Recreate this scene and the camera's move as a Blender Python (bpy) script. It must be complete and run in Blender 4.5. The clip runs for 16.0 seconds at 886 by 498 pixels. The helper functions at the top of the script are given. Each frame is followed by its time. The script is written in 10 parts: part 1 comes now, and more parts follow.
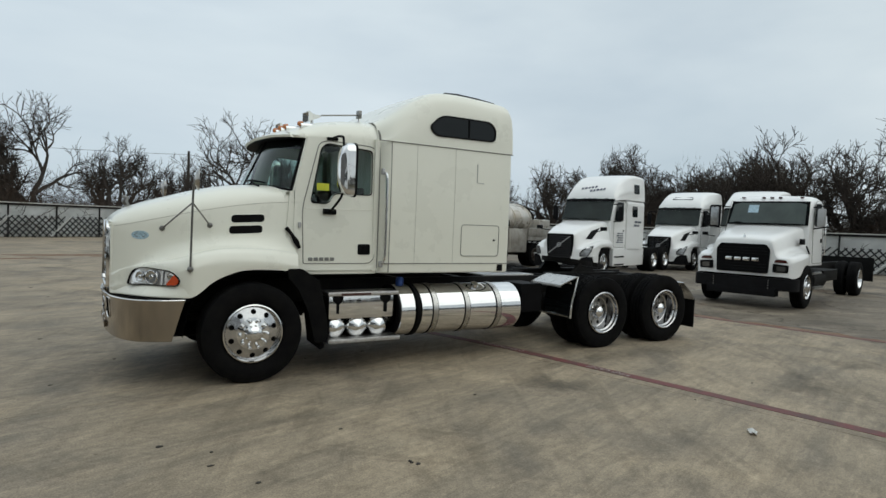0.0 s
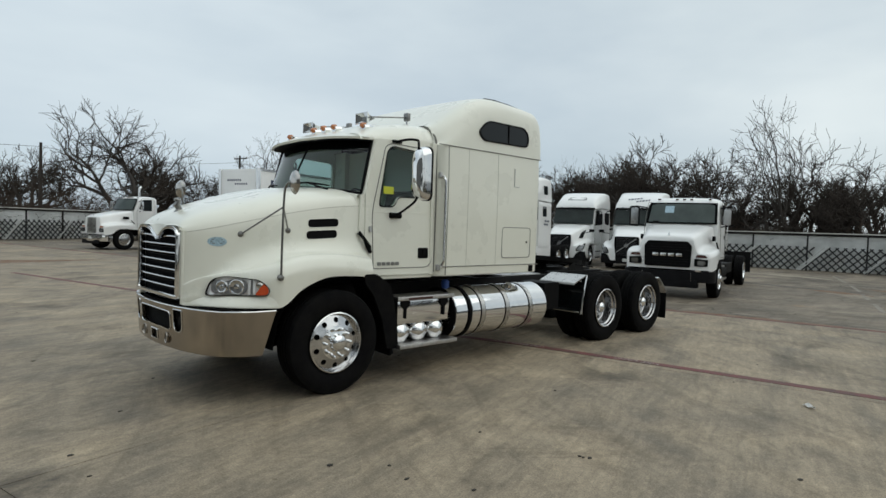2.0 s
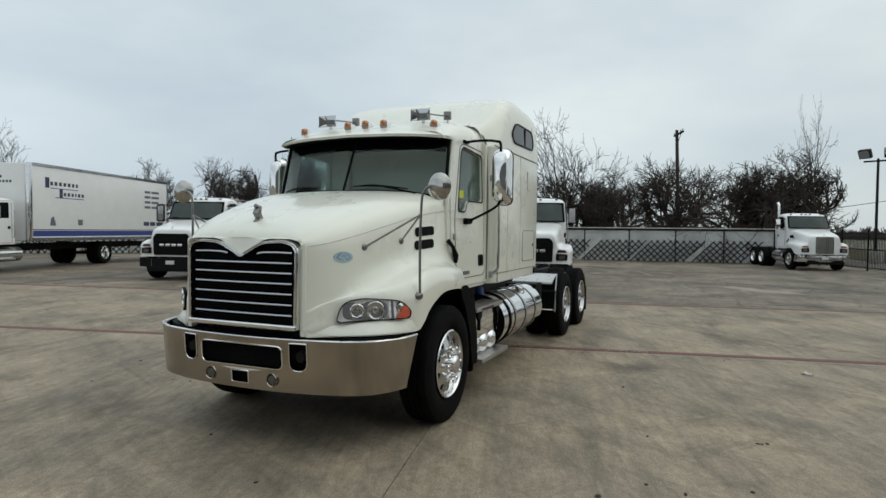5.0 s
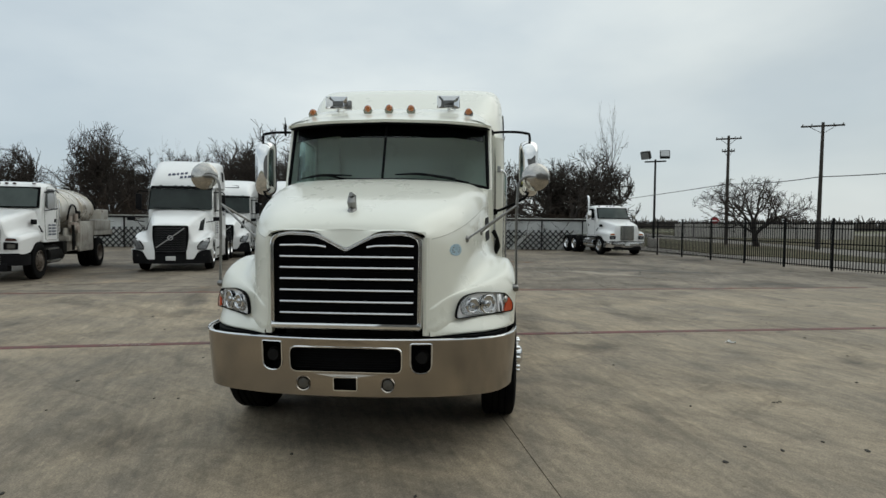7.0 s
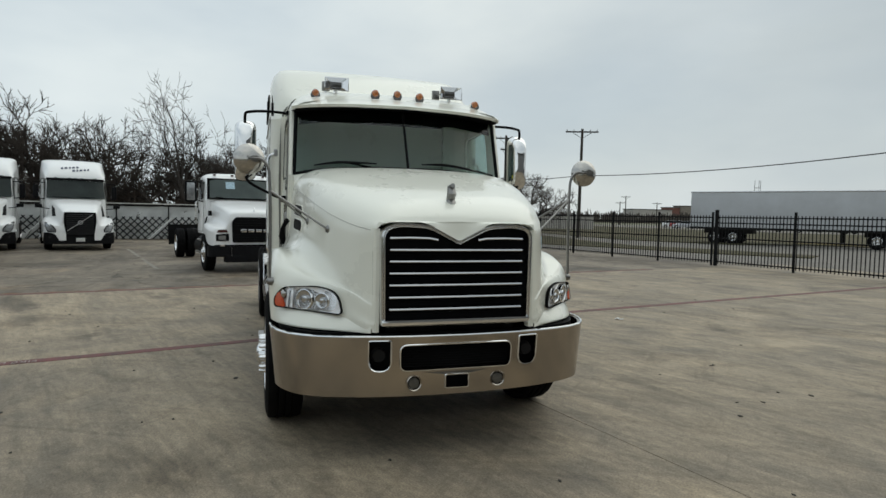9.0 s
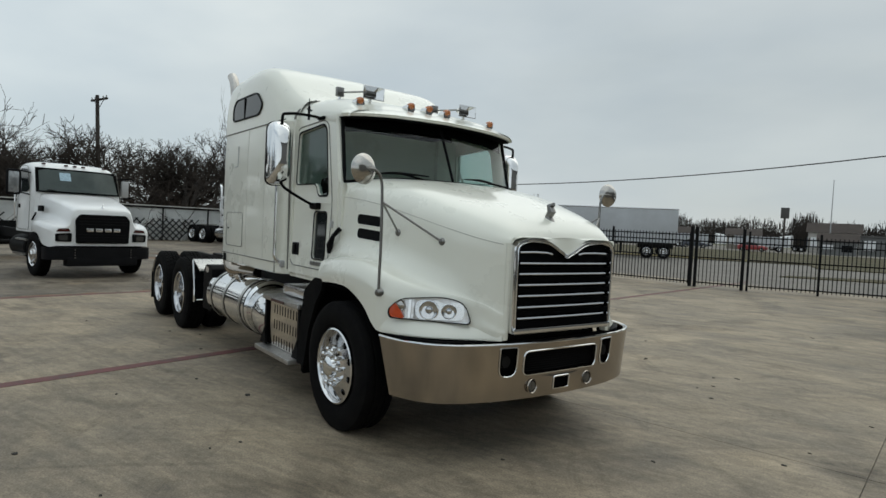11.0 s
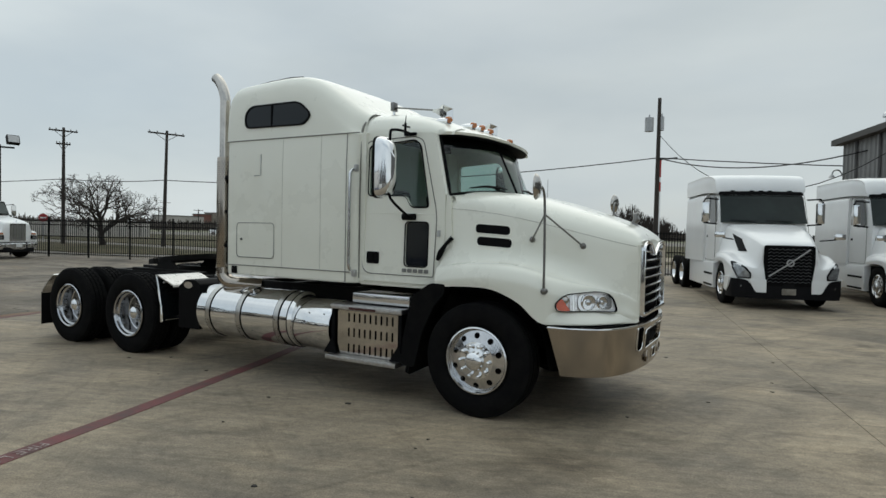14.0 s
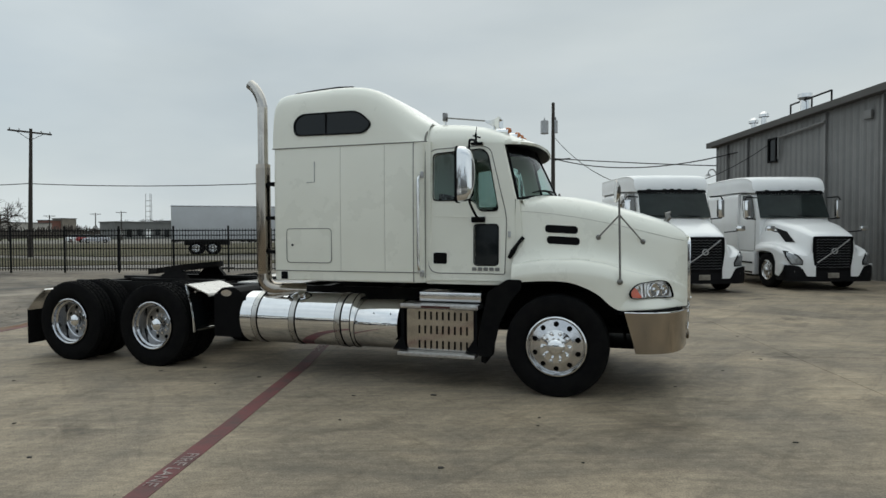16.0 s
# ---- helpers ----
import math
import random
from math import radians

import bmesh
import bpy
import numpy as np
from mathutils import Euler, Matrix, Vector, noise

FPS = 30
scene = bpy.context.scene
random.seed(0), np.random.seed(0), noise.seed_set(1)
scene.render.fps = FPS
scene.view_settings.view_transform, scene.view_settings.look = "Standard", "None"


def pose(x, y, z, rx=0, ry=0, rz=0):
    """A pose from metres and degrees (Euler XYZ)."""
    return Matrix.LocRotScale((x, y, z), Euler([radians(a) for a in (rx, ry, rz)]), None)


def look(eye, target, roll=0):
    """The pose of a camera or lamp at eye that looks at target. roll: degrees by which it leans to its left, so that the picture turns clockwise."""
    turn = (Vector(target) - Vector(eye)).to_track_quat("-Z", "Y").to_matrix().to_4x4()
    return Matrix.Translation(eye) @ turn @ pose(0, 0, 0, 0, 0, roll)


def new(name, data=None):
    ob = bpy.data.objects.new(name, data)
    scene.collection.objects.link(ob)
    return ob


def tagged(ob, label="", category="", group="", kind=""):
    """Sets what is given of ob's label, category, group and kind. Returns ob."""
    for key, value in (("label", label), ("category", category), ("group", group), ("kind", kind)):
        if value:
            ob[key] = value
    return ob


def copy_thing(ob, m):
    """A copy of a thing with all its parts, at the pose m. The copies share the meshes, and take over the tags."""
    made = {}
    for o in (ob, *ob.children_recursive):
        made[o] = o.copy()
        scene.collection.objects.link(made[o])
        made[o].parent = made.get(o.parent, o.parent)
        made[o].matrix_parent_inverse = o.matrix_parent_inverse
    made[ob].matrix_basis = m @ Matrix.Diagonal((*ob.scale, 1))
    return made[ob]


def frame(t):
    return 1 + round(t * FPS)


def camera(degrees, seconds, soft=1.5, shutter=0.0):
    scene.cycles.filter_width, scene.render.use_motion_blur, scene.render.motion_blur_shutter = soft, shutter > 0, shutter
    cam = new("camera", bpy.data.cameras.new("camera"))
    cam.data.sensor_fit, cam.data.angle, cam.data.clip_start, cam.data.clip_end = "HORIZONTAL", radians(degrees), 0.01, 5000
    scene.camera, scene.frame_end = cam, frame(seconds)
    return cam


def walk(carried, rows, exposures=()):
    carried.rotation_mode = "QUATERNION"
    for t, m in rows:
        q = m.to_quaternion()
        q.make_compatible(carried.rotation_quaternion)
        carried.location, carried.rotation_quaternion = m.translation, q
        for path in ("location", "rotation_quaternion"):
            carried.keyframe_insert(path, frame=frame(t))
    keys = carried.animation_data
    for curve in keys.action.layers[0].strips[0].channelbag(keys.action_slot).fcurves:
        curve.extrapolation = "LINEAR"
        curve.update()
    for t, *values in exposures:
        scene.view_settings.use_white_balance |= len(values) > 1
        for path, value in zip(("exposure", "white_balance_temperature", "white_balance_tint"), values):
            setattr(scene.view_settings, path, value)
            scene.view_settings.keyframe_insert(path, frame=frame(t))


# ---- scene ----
cam = camera(72.7, 16.0)
PATH = [
    (0, (1.534, 7.341, 1.689), (0.495, 5.634, 1.606), 2.2),
    (0.5, (2.031, 7.108, 1.678), (0.901, 5.46, 1.595), 2.2),
    (1, (2.478, 6.814, 1.677), (1.261, 5.229, 1.596), 2.2),
    (1.5, (2.891, 6.464, 1.685), (1.587, 4.949, 1.608), 2.1),
    (2, (3.335, 6.087, 1.668), (1.944, 4.652, 1.595), 1.9),
    (2.5, (3.693, 5.662, 1.653), (2.214, 4.317, 1.582), 1.6),
    (3, (4.01, 5.226, 1.669), (2.448, 3.978, 1.603), 1.2),
    (3.5, (4.307, 4.752, 1.681), (2.666, 3.61, 1.614), 0.8),
    (4, (4.482, 4.238, 1.667), (2.769, 3.207, 1.603), 0.4),
    (4.2, (4.554, 4.035, 1.673), (2.815, 3.05, 1.608), 0.5),
    (6.3, (5.243, 1.77, 1.660), (3.284, 1.377, 1.587), 0.5),
    (6.5, (5.261, 1.541, 1.656), (3.29, 1.217, 1.574), 0.6),
    (7, (5.298, 0.952, 1.658), (3.306, 0.808, 1.572), 0.5),
    (7.5, (5.356, 0.364, 1.658), (3.359, 0.407, 1.568), 0.6),
    (8, (5.268, -0.174, 1.648), (3.285, 0.055, 1.544), 0.6),
    (8.5, (5.158, -0.732, 1.646), (3.206, -0.316, 1.532), 0.8),
    (9, (5.031, -1.292, 1.649), (3.127, -0.693, 1.538), 1.1),
    (9.2, (4.95, -1.503, 1.648), (3.071, -0.832, 1.533), 1.3),
    (11.3, (4.128, -3.665, 1.658), (2.583, -2.398, 1.585), 2.8),
    (11.5, (4.027, -3.856, 1.674), (2.52, -2.543, 1.601), 2.7),
    (12, (3.705, -4.308, 1.644), (2.306, -2.88, 1.572), 2.6),
    (12.5, (3.376, -4.769, 1.654), (2.086, -3.242, 1.583), 2.5),
    (13, (3.058, -5.218, 1.662), (1.874, -3.607, 1.596), 2.1),
    (13.5, (2.665, -5.579, 1.643), (1.587, -3.896, 1.582), 1.7),
    (14, (2.298, -5.955, 1.634), (1.324, -4.208, 1.578), 1.3),
    (14.5, (1.929, -6.304, 1.64), (1.058, -4.505, 1.588), 1.0),
    (15, (1.527, -6.601, 1.646), (0.753, -4.757, 1.596), 0.5),
    (15.5, (1.129, -6.956, 1.639), (0.445, -5.077, 1.588), 0.1),
    (16, (0.718, -7.184, 1.638), (0.117, -5.277, 1.584), -0.2),
]
walk(cam, [(t, look(eye, target, roll)) for t, eye, target, roll in PATH], exposures=((0, 0.06, 6500, 3.0), (4, 0.06, 6500, 3.0), (7, 0.04, 6590, 3.0), (9.5, 0.04, 6590, 3.0), (11.5, -0.01, 6500, 3.0), (14, 0.03, 6500, 3.0), (16, 0.05, 6500, 3.0)))

# ---------------------------------------------------------------- sky, sun
world = bpy.data.worlds.new("sky")
scene.world = world
world.use_nodes = True
wn, wl = world.node_tree.nodes, world.node_tree.links
wn.clear()
SUN_ELEV, SUN_AZ = 48.0, 110.0          # azimuth of the sun, anticlockwise from +x
w_sky = wn.new("ShaderNodeTexSky")
w_sky.sky_type = "NISHITA"
w_sky.sun_disc = False
w_sky.sun_elevation, w_sky.sun_rotation = radians(SUN_ELEV), radians(90 - SUN_AZ)
w_sky.air_density, w_sky.dust_density = 1.0, 2.0
w_co = wn.new("ShaderNodeTexCoord")
w_map = wn.new("ShaderNodeMapping")
w_map.inputs["Scale"].default_value = (1.0, 1.5, 3.6)
w_map.inputs["Rotation"].default_value = (0.12, -0.08, 0.5)
w_n = wn.new("ShaderNodeTexNoise")
w_n.inputs["Scale"].default_value, w_n.inputs["Detail"].default_value, w_n.inputs["Roughness"].default_value = 1.35, 6.0, 0.5
w_ramp = wn.new("ShaderNodeValToRGB")
w_ramp.color_ramp.elements[0].position, w_ramp.color_ramp.elements[0].color = 0.33, (0.80, 0.80, 0.80, 1)
w_ramp.color_ramp.elements[1].position, w_ramp.color_ramp.elements[1].color = 0.60, (1, 1, 1, 1)
w_n2 = wn.new("ShaderNodeTexNoise")
w_n2.inputs["Scale"].default_value, w_n2.inputs["Detail"].default_value = 1.0, 5.0
w_r2 = wn.new("ShaderNodeValToRGB")
w_r2.color_ramp.elements[0].position, w_r2.color_ramp.elements[0].color = 0.35, (5.4, 5.9, 6.5, 1)
w_r2.color_ramp.elements[1].position, w_r2.color_ramp.elements[1].color = 0.66, (7.4, 7.7, 8.0, 1)
w_mix = wn.new("ShaderNodeMixRGB")
w_bg = wn.new("ShaderNodeBackground")
w_bg.inputs["Strength"].default_value = 0.1
w_out = wn.new("ShaderNodeOutputWorld")
wl.new(w_co.outputs["Generated"], w_map.inputs["Vector"])
wl.new(w_map.outputs[0], w_n.inputs["Vector"])
wl.new(w_map.outputs[0], w_n2.inputs["Vector"])
wl.new(w_n.outputs["Fac"], w_ramp.inputs[0])
wl.new(w_n2.outputs["Fac"], w_r2.inputs[0])
wl.new(w_ramp.outputs[0], w_mix.inputs[0])
wl.new(w_sky.outputs[0], w_mix.inputs[1])
wl.new(w_r2.outputs[0], w_mix.inputs[2])
# thicker cloud over the street side, thinner over the yard's far end
w_sep, w_half, w_grad, w_mul = wn.new("ShaderNodeSeparateXYZ"), wn.new("ShaderNodeMath"), wn.new("ShaderNodeValToRGB"), wn.new("ShaderNodeMixRGB")
w_half.operation, w_half.inputs[1].default_value, w_half.inputs[2].default_value = "MULTIPLY_ADD", 0.5, 0.5
for pos_, v_, b_ in ((0.0, 0.97, 1.07), (0.5, 1.12, 1.0), (0.95, 0.87, 1.0)):
    e_ = w_grad.color_ramp.elements.new(pos_) if pos_ == 0.5 else w_grad.color_ramp.elements[0 if pos_ == 0 else -1]
    e_.position, e_.color = pos_, (v_ / b_ ** 0.7, v_, v_ * b_, 1)
w_mul.blend_type, w_mul.inputs[0].default_value = "MULTIPLY", 1.0
wl.new(w_co.outputs["Generated"], w_sep.inputs[0])
wl.new(w_sep.outputs["Y"], w_half.inputs[0])
wl.new(w_half.outputs[0], w_grad.inputs[0])
wl.new(w_mix.outputs[0], w_mul.inputs[1])
wl.new(w_grad.outputs[0], w_mul.inputs[2])
# an overcast sky is brightest overhead
w_up, w_top = wn.new("ShaderNodeMapRange"), wn.new("ShaderNodeVectorMath")
w_up.inputs["From Min"].default_value, w_up.inputs["From Max"].default_value = 0.42, 1.0
w_up.inputs["To Min"].default_value, w_up.inputs["To Max"].default_value = 1.0, 1.45
w_top.operation = "SCALE"
wl.new(w_sep.outputs["Z"], w_up.inputs["Value"])
wl.new(w_mul.outputs[0], w_top.inputs[0])
wl.new(w_up.outputs[0], w_top.inputs["Scale"])
wl.new(w_top.outputs[0], w_bg.inputs[0])
wl.new(w_bg.outputs[0], w_out.inputs[0])
sun = new("sun", bpy.data.lights.new("sun", "SUN"))
sun.data.energy, sun.data.angle, sun.data.color = 0.65, radians(70), (1.0, 0.96, 0.9)
sun.matrix_world = look((30 * math.cos(radians(SUN_AZ)), 30 * math.sin(radians(SUN_AZ)), 30 * math.tan(radians(SUN_ELEV))), (0, 0, 0))


# ---------------------------------------------------------------- materials
def mat(name, color, rough=0.5, metal=0.0, coat=0.0, var=0.0, scale=6.0, bump=0.0, bscale=40.0, color2=None, spec=0.5, rvar=0.0, stretch=None, rand=0.0):
    """A surface with two-scale variation of colour, gloss and relief."""
    m = bpy.data.materials.new(name)
    m.use_nodes = True
    n, l = m.node_tree.nodes, m.node_tree.links
    b = n["Principled BSDF"]
    b.inputs["Base Color"].default_value = (*color, 1)
    b.inputs["Roughness"].default_value, b.inputs["Metallic"].default_value = rough, metal
    b.inputs["Coat Weight"].default_value, b.inputs["Coat Roughness"].default_value = coat, 0.06
    b.inputs["Specular IOR Level"].default_value = spec
    co = n.new("ShaderNodeTexCoord")
    vec = co.outputs["Object"]
    if stretch:
        mp = n.new("ShaderNodeMapping")
        mp.inputs["Scale"].default_value = stretch
        l.new(vec, mp.inputs["Vector"])
        vec = mp.outputs[0]
    if var or color2 or rvar:
        t = n.new("ShaderNodeTexNoise")
        t.inputs["Scale"].default_value, t.inputs["Detail"].default_value, t.inputs["Roughness"].default_value = scale, 7.0, 0.62
        l.new(vec, t.inputs["Vector"])
        if var or color2:
            c2 = color2 or tuple(c * (1 - var) for c in color)
            r = n.new("ShaderNodeValToRGB")
            r.color_ramp.elements[0].position, r.color_ramp.elements[0].color = 0.36, (*c2, 1)
            r.color_ramp.elements[1].position, r.color_ramp.elements[1].color = 0.64, (*color, 1)
            l.new(t.outputs["Fac"], r.inputs[0])
            col = r.outputs[0]
            if rand:
                oi = n.new("ShaderNodeObjectInfo")
                hs = n.new("ShaderNodeHueSaturation")
                mr = n.new("ShaderNodeMapRange")
                mr.inputs["To Min"].default_value, mr.inputs["To Max"].default_value = 1 - rand, 1 + rand
                l.new(oi.outputs["Random"], mr.inputs["Value"])
                l.new(mr.outputs[0], hs.inputs["Value"])
                l.new(col, hs.inputs["Color"])
                col = hs.outputs[0]
            l.new(col, b.inputs["Base Color"])
        if rvar:
            mr = n.new("ShaderNodeMapRange")
            mr.inputs["To Min"].default_value, mr.inputs["To Max"].default_value = max(0, rough - rvar), rough + rvar
            l.new(t.outputs["Fac"], mr.inputs["Value"])
            l.new(mr.outputs[0], b.inputs["Roughness"])
    if bump:
        t2 = n.new("ShaderNodeTexNoise")
        t2.inputs["Scale"].default_value, t2.inputs["Detail"].default_value = bscale, 5.0
        l.new(vec, t2.inputs["Vector"])
        bp = n.new("ShaderNodeBump")
        bp.inputs["Strength"].default_value, bp.inputs["Distance"].default_value = bump, 0.02
        l.new(t2.outputs["Fac"], bp.inputs["Height"])
        l.new(bp.outputs[0], b.inputs["Normal"])
    return m


def glass_mat(name, color, rough=0.02, base=0.04):
    """Thin tinted glazing: a clear tint with the gloss of glass over it, stronger at a slant."""
    m = bpy.data.materials.new(name)
    m.use_nodes = True
    n, l = m.node_tree.nodes, m.node_tree.links
    n.clear()
    out, mix = n.new("ShaderNodeOutputMaterial"), n.new("ShaderNodeMixShader")
    tr, gl, lw = n.new("ShaderNodeBsdfTransparent"), n.new("ShaderNodeBsdfGlossy"), n.new("ShaderNodeLayerWeight")
    tr.inputs[0].default_value, gl.inputs["Roughness"].default_value = (*color, 1), rough
    pw, ma = n.new("ShaderNodeMath"), n.new("ShaderNodeMath")
    pw.operation, pw.inputs[1].default_value = "POWER", 5.0
    ma.operation, ma.inputs[1].default_value, ma.inputs[2].default_value = "MULTIPLY_ADD", 0.9, base
    ma.use_clamp = True
    l.new(lw.outputs["Facing"], pw.inputs[0])
    l.new(pw.outputs[0], ma.inputs[0])
    l.new(ma.outputs[0], mix.inputs[0])
    l.new(tr.outputs[0], mix.inputs[1])
    l.new(gl.outputs[0], mix.inputs[2])
    l.new(mix.outputs[0], out.inputs[0])
    return m


M_CREAM = mat("cream_paint", (0.78, 0.775, 0.685), 0.28, coat=0.6, var=0.03, scale=2.0, rvar=0.04)
M_WHITE = mat("white_paint", (0.80, 0.80, 0.79), 0.3, coat=0.5, var=0.05, scale=1.5, rvar=0.05)
M_SEAM = mat("seam_sealant", (0.20, 0.195, 0.175), 0.7, var=0.2)
M_CHROME = mat("chrome", (0.80, 0.80, 0.80), 0.06, 1.0, rvar=0.03, scale=9, var=0.05)
M_STEEL = mat("brushed_stainless", (0.41, 0.365, 0.315), 0.17, 1.0, var=0.08, scale=3, rvar=0.06, bump=0.015, bscale=3.0)
M_ALU = mat("polished_aluminium", (0.74, 0.74, 0.74), 0.16, 1.0, var=0.1, scale=12, rvar=0.06)
M_TREAD = mat("ribbed_aluminium", (0.60, 0.59, 0.58), 0.30, 1.0, var=0.25, scale=25, bump=0.3, bscale=120)
M_BLACK = mat("black_plastic", (0.005, 0.005, 0.0055), 0.55, spec=0.06, var=0.3, scale=8, bump=0.05, bscale=90)
M_FRAME = mat("black_chassis_paint", (0.008, 0.008, 0.0085), 0.6, spec=0.10, var=0.4, scale=5, color2=(0.013, 0.012, 0.011), bump=0.05)
M_RUBBER = mat("tyre_rubber", (0.0045, 0.0045, 0.005), 0.78, var=0.3, scale=7, color2=(0.008, 0.0078, 0.0075), bump=0.12, bscale=60, spec=0.05)
M_FLAP = mat("rubber_sheet", (0.009, 0.009, 0.009), 0.85, spec=0.06, var=0.3, scale=6)
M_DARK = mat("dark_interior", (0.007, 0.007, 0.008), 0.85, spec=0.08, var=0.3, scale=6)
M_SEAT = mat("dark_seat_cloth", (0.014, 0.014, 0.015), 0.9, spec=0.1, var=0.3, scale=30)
M_GLASS = glass_mat("windscreen_glass", (0.70, 0.82, 0.79))
M_TINT = glass_mat("tinted_glass", (0.62, 0.70, 0.68))
M_BGLASS = mat("dark_glass", (0.006, 0.008, 0.009), 0.06, spec=0.32, rvar=0.02)
M_AMBER = mat("amber_lens", (0.44, 0.135, 0.03), 0.15, coat=0.7, var=0.1, scale=20)
M_CORNER = mat("red_orange_lens", (0.55, 0.075, 0.02), 0.15, coat=0.7, var=0.2, scale=30)
M_SEAM2 = mat("paint_joint", (0.52, 0.51, 0.455), 0.6, var=0.2)
M_DULLRED = mat("dull_red_reflector", (0.055, 0.014, 0.012), 0.4, var=0.2)
M_RED = mat("red_lens", (0.45, 0.02, 0.02), 0.18, coat=0.6)
M_REFL = mat("headlight_reflector", (0.95, 0.95, 0.96), 0.12, 0.30, coat=1.0, var=0.12, scale=26, bump=1.0, bscale=14)
M_STACK = mat("warm_tinted_chrome", (0.55, 0.52, 0.48), 0.09, 1.0, var=0.3, scale=4, rvar=0.05)
M_CONVEX = mat("convex_mirror_shell", (0.50, 0.48, 0.45), 0.16, 1.0, var=0.15, scale=14)
M_DISH = mat("dull_alloy_disc", (0.42, 0.42, 0.42), 0.3, 1.0, var=0.35, scale=10, rvar=0.08)
M_FACE = mat("polished_alloy_face", (0.62, 0.62, 0.63), 0.13, 1.0, var=0.15, scale=12, rvar=0.05)
M_GBAR = mat("dark_chrome_bar", (0.52, 0.52, 0.53), 0.10, 1.0, var=0.1, scale=14)
M_FOG = mat("grey_fog_lens", (0.10, 0.098, 0.092), 0.15, 0.5, coat=0.8, var=0.3, scale=40)
M_POST = mat("grey_steel_post", (0.24, 0.235, 0.225), 0.3, 1.0, var=0.2, scale=20)
M_BOWL = mat("lamp_bowl_silver", (0.62, 0.625, 0.63), 0.14, 1.0, var=0.25, scale=30)
M_BLUE = mat("blue_cap", (0.02, 0.07, 0.30), 0.45)
M_YELLOW = mat("yellow_sticker", (0.62, 0.66, 0.05), 0.6)
M_DECAL = mat("pale_blue_decal", (0.45, 0.62, 0.72), 0.5, var=0.5, scale=60)
M_BADGE = mat("badge_grey", (0.22, 0.22, 0.21), 0.35, 0.7)
M_CAST = mat("cast_iron_grease", (0.010, 0.0095, 0.009), 0.65, spec=0.1, var=0.5, scale=10, bump=0.2)
M_SATIN = mat("satin_aluminium", (0.56, 0.55, 0.53), 0.28, 1.0, var=0.15, scale=8, rvar=0.06)
M_SILVER = mat("silver_grey_paint", (0.42, 0.42, 0.42), 0.4, 0.4, var=0.15)


# ---------------------------------------------------------------- mesh helpers
def part(name, bm, material, parent=None, label="", smooth=32, outward=True):
    """Link a bmesh as one mesh object under a thing or a part."""
    bmesh.ops.recalc_face_normals(bm, faces=bm.faces)
    if outward:
        c = sum((f.calc_center_median() for f in bm.faces), Vector()) / len(bm.faces)
        if sum((f.calc_center_median() - c).dot(f.normal) * f.calc_area() for f in bm.faces) < 0:
            bmesh.ops.reverse_faces(bm, faces=bm.faces)
    me = bpy.data.meshes.new(name)
    bm.to_mesh(me)
    bm.free()
    me.materials.append(material)
    if smooth:
        me.polygons.foreach_set("use_smooth", [True] * len(me.polygons))
        me.set_sharp_from_angle(angle=radians(smooth))
    ob = new(name, me)
    if parent:
        ob.parent = parent
    if label:
        ob["label"] = label
    return ob


def thing(name, m, label, category, group="", kind=""):
    ob = new(name)
    ob.empty_display_size = 0.2
    ob.matrix_world = m
    return tagged(ob, label, category, group, kind)


def B():
    return bmesh.new()


def box(bm, x0, x1, y0, y1, z0, z1, bevel=0.0, m=None):
    vs = [bm.verts.new((x, y, z)) for x in (x0, x1) for y in (y0, y1) for z in (z0, z1)]
    fs = [bm.faces.new([vs[i] for i in f]) for f in ((0, 1, 3, 2), (4, 6, 7, 5), (0, 4, 5, 1), (2, 3, 7, 6), (0, 2, 6, 4), (1, 5, 7, 3))]
    new_v = list(vs)
    if bevel:
        es = list({e for f in fs for e in f.edges})
        r = bmesh.ops.bevel(bm, geom=es, offset=bevel, segments=2, affect="EDGES", profile=0.6)
        new_v = list({v for f in r["faces"] for v in f.verts} | {v for v in vs if v.is_valid})
    if m:
        bmesh.ops.transform(bm, matrix=m, verts=new_v)
    return bm


def frame_of(d):
    d = Vector(d).normalized()
    a = Vector((0, 0, 1)) if abs(d.z) < 0.9 else Vector((1, 0, 0))
    u = d.cross(a).normalized()
    return u, d.cross(u).normalized()


def rings(bm, loops, cap=True, closed=True):
    """Skin a list of point loops of one length."""
    vv = [[bm.verts.new(p) for p in lp] for lp in loops]
    n = len(vv[0])
    for a, b in zip(vv, vv[1:]):
        for i in range(n if closed else n - 1):
            j = (i + 1) % n
            bm.faces.new((a[i], a[j], b[j], b[i]))
    if cap and closed:
        bm.faces.new(vv[0][::-1])
        bm.faces.new(vv[-1])
    return vv


def cyl(bm, p0, p1, r0, r1=None, seg=20, cap=True):
    p0, p1 = Vector(p0), Vector(p1)
    r1 = r0 if r1 is None else r1
    u, v = frame_of(p1 - p0)
    rings(bm, [[p + (u * math.cos(a) + v * math.sin(a)) * r for a in (2 * math.pi * i / seg for i in range(seg))] for p, r in ((p0, r0), (p1, r1))], cap)
    return bm


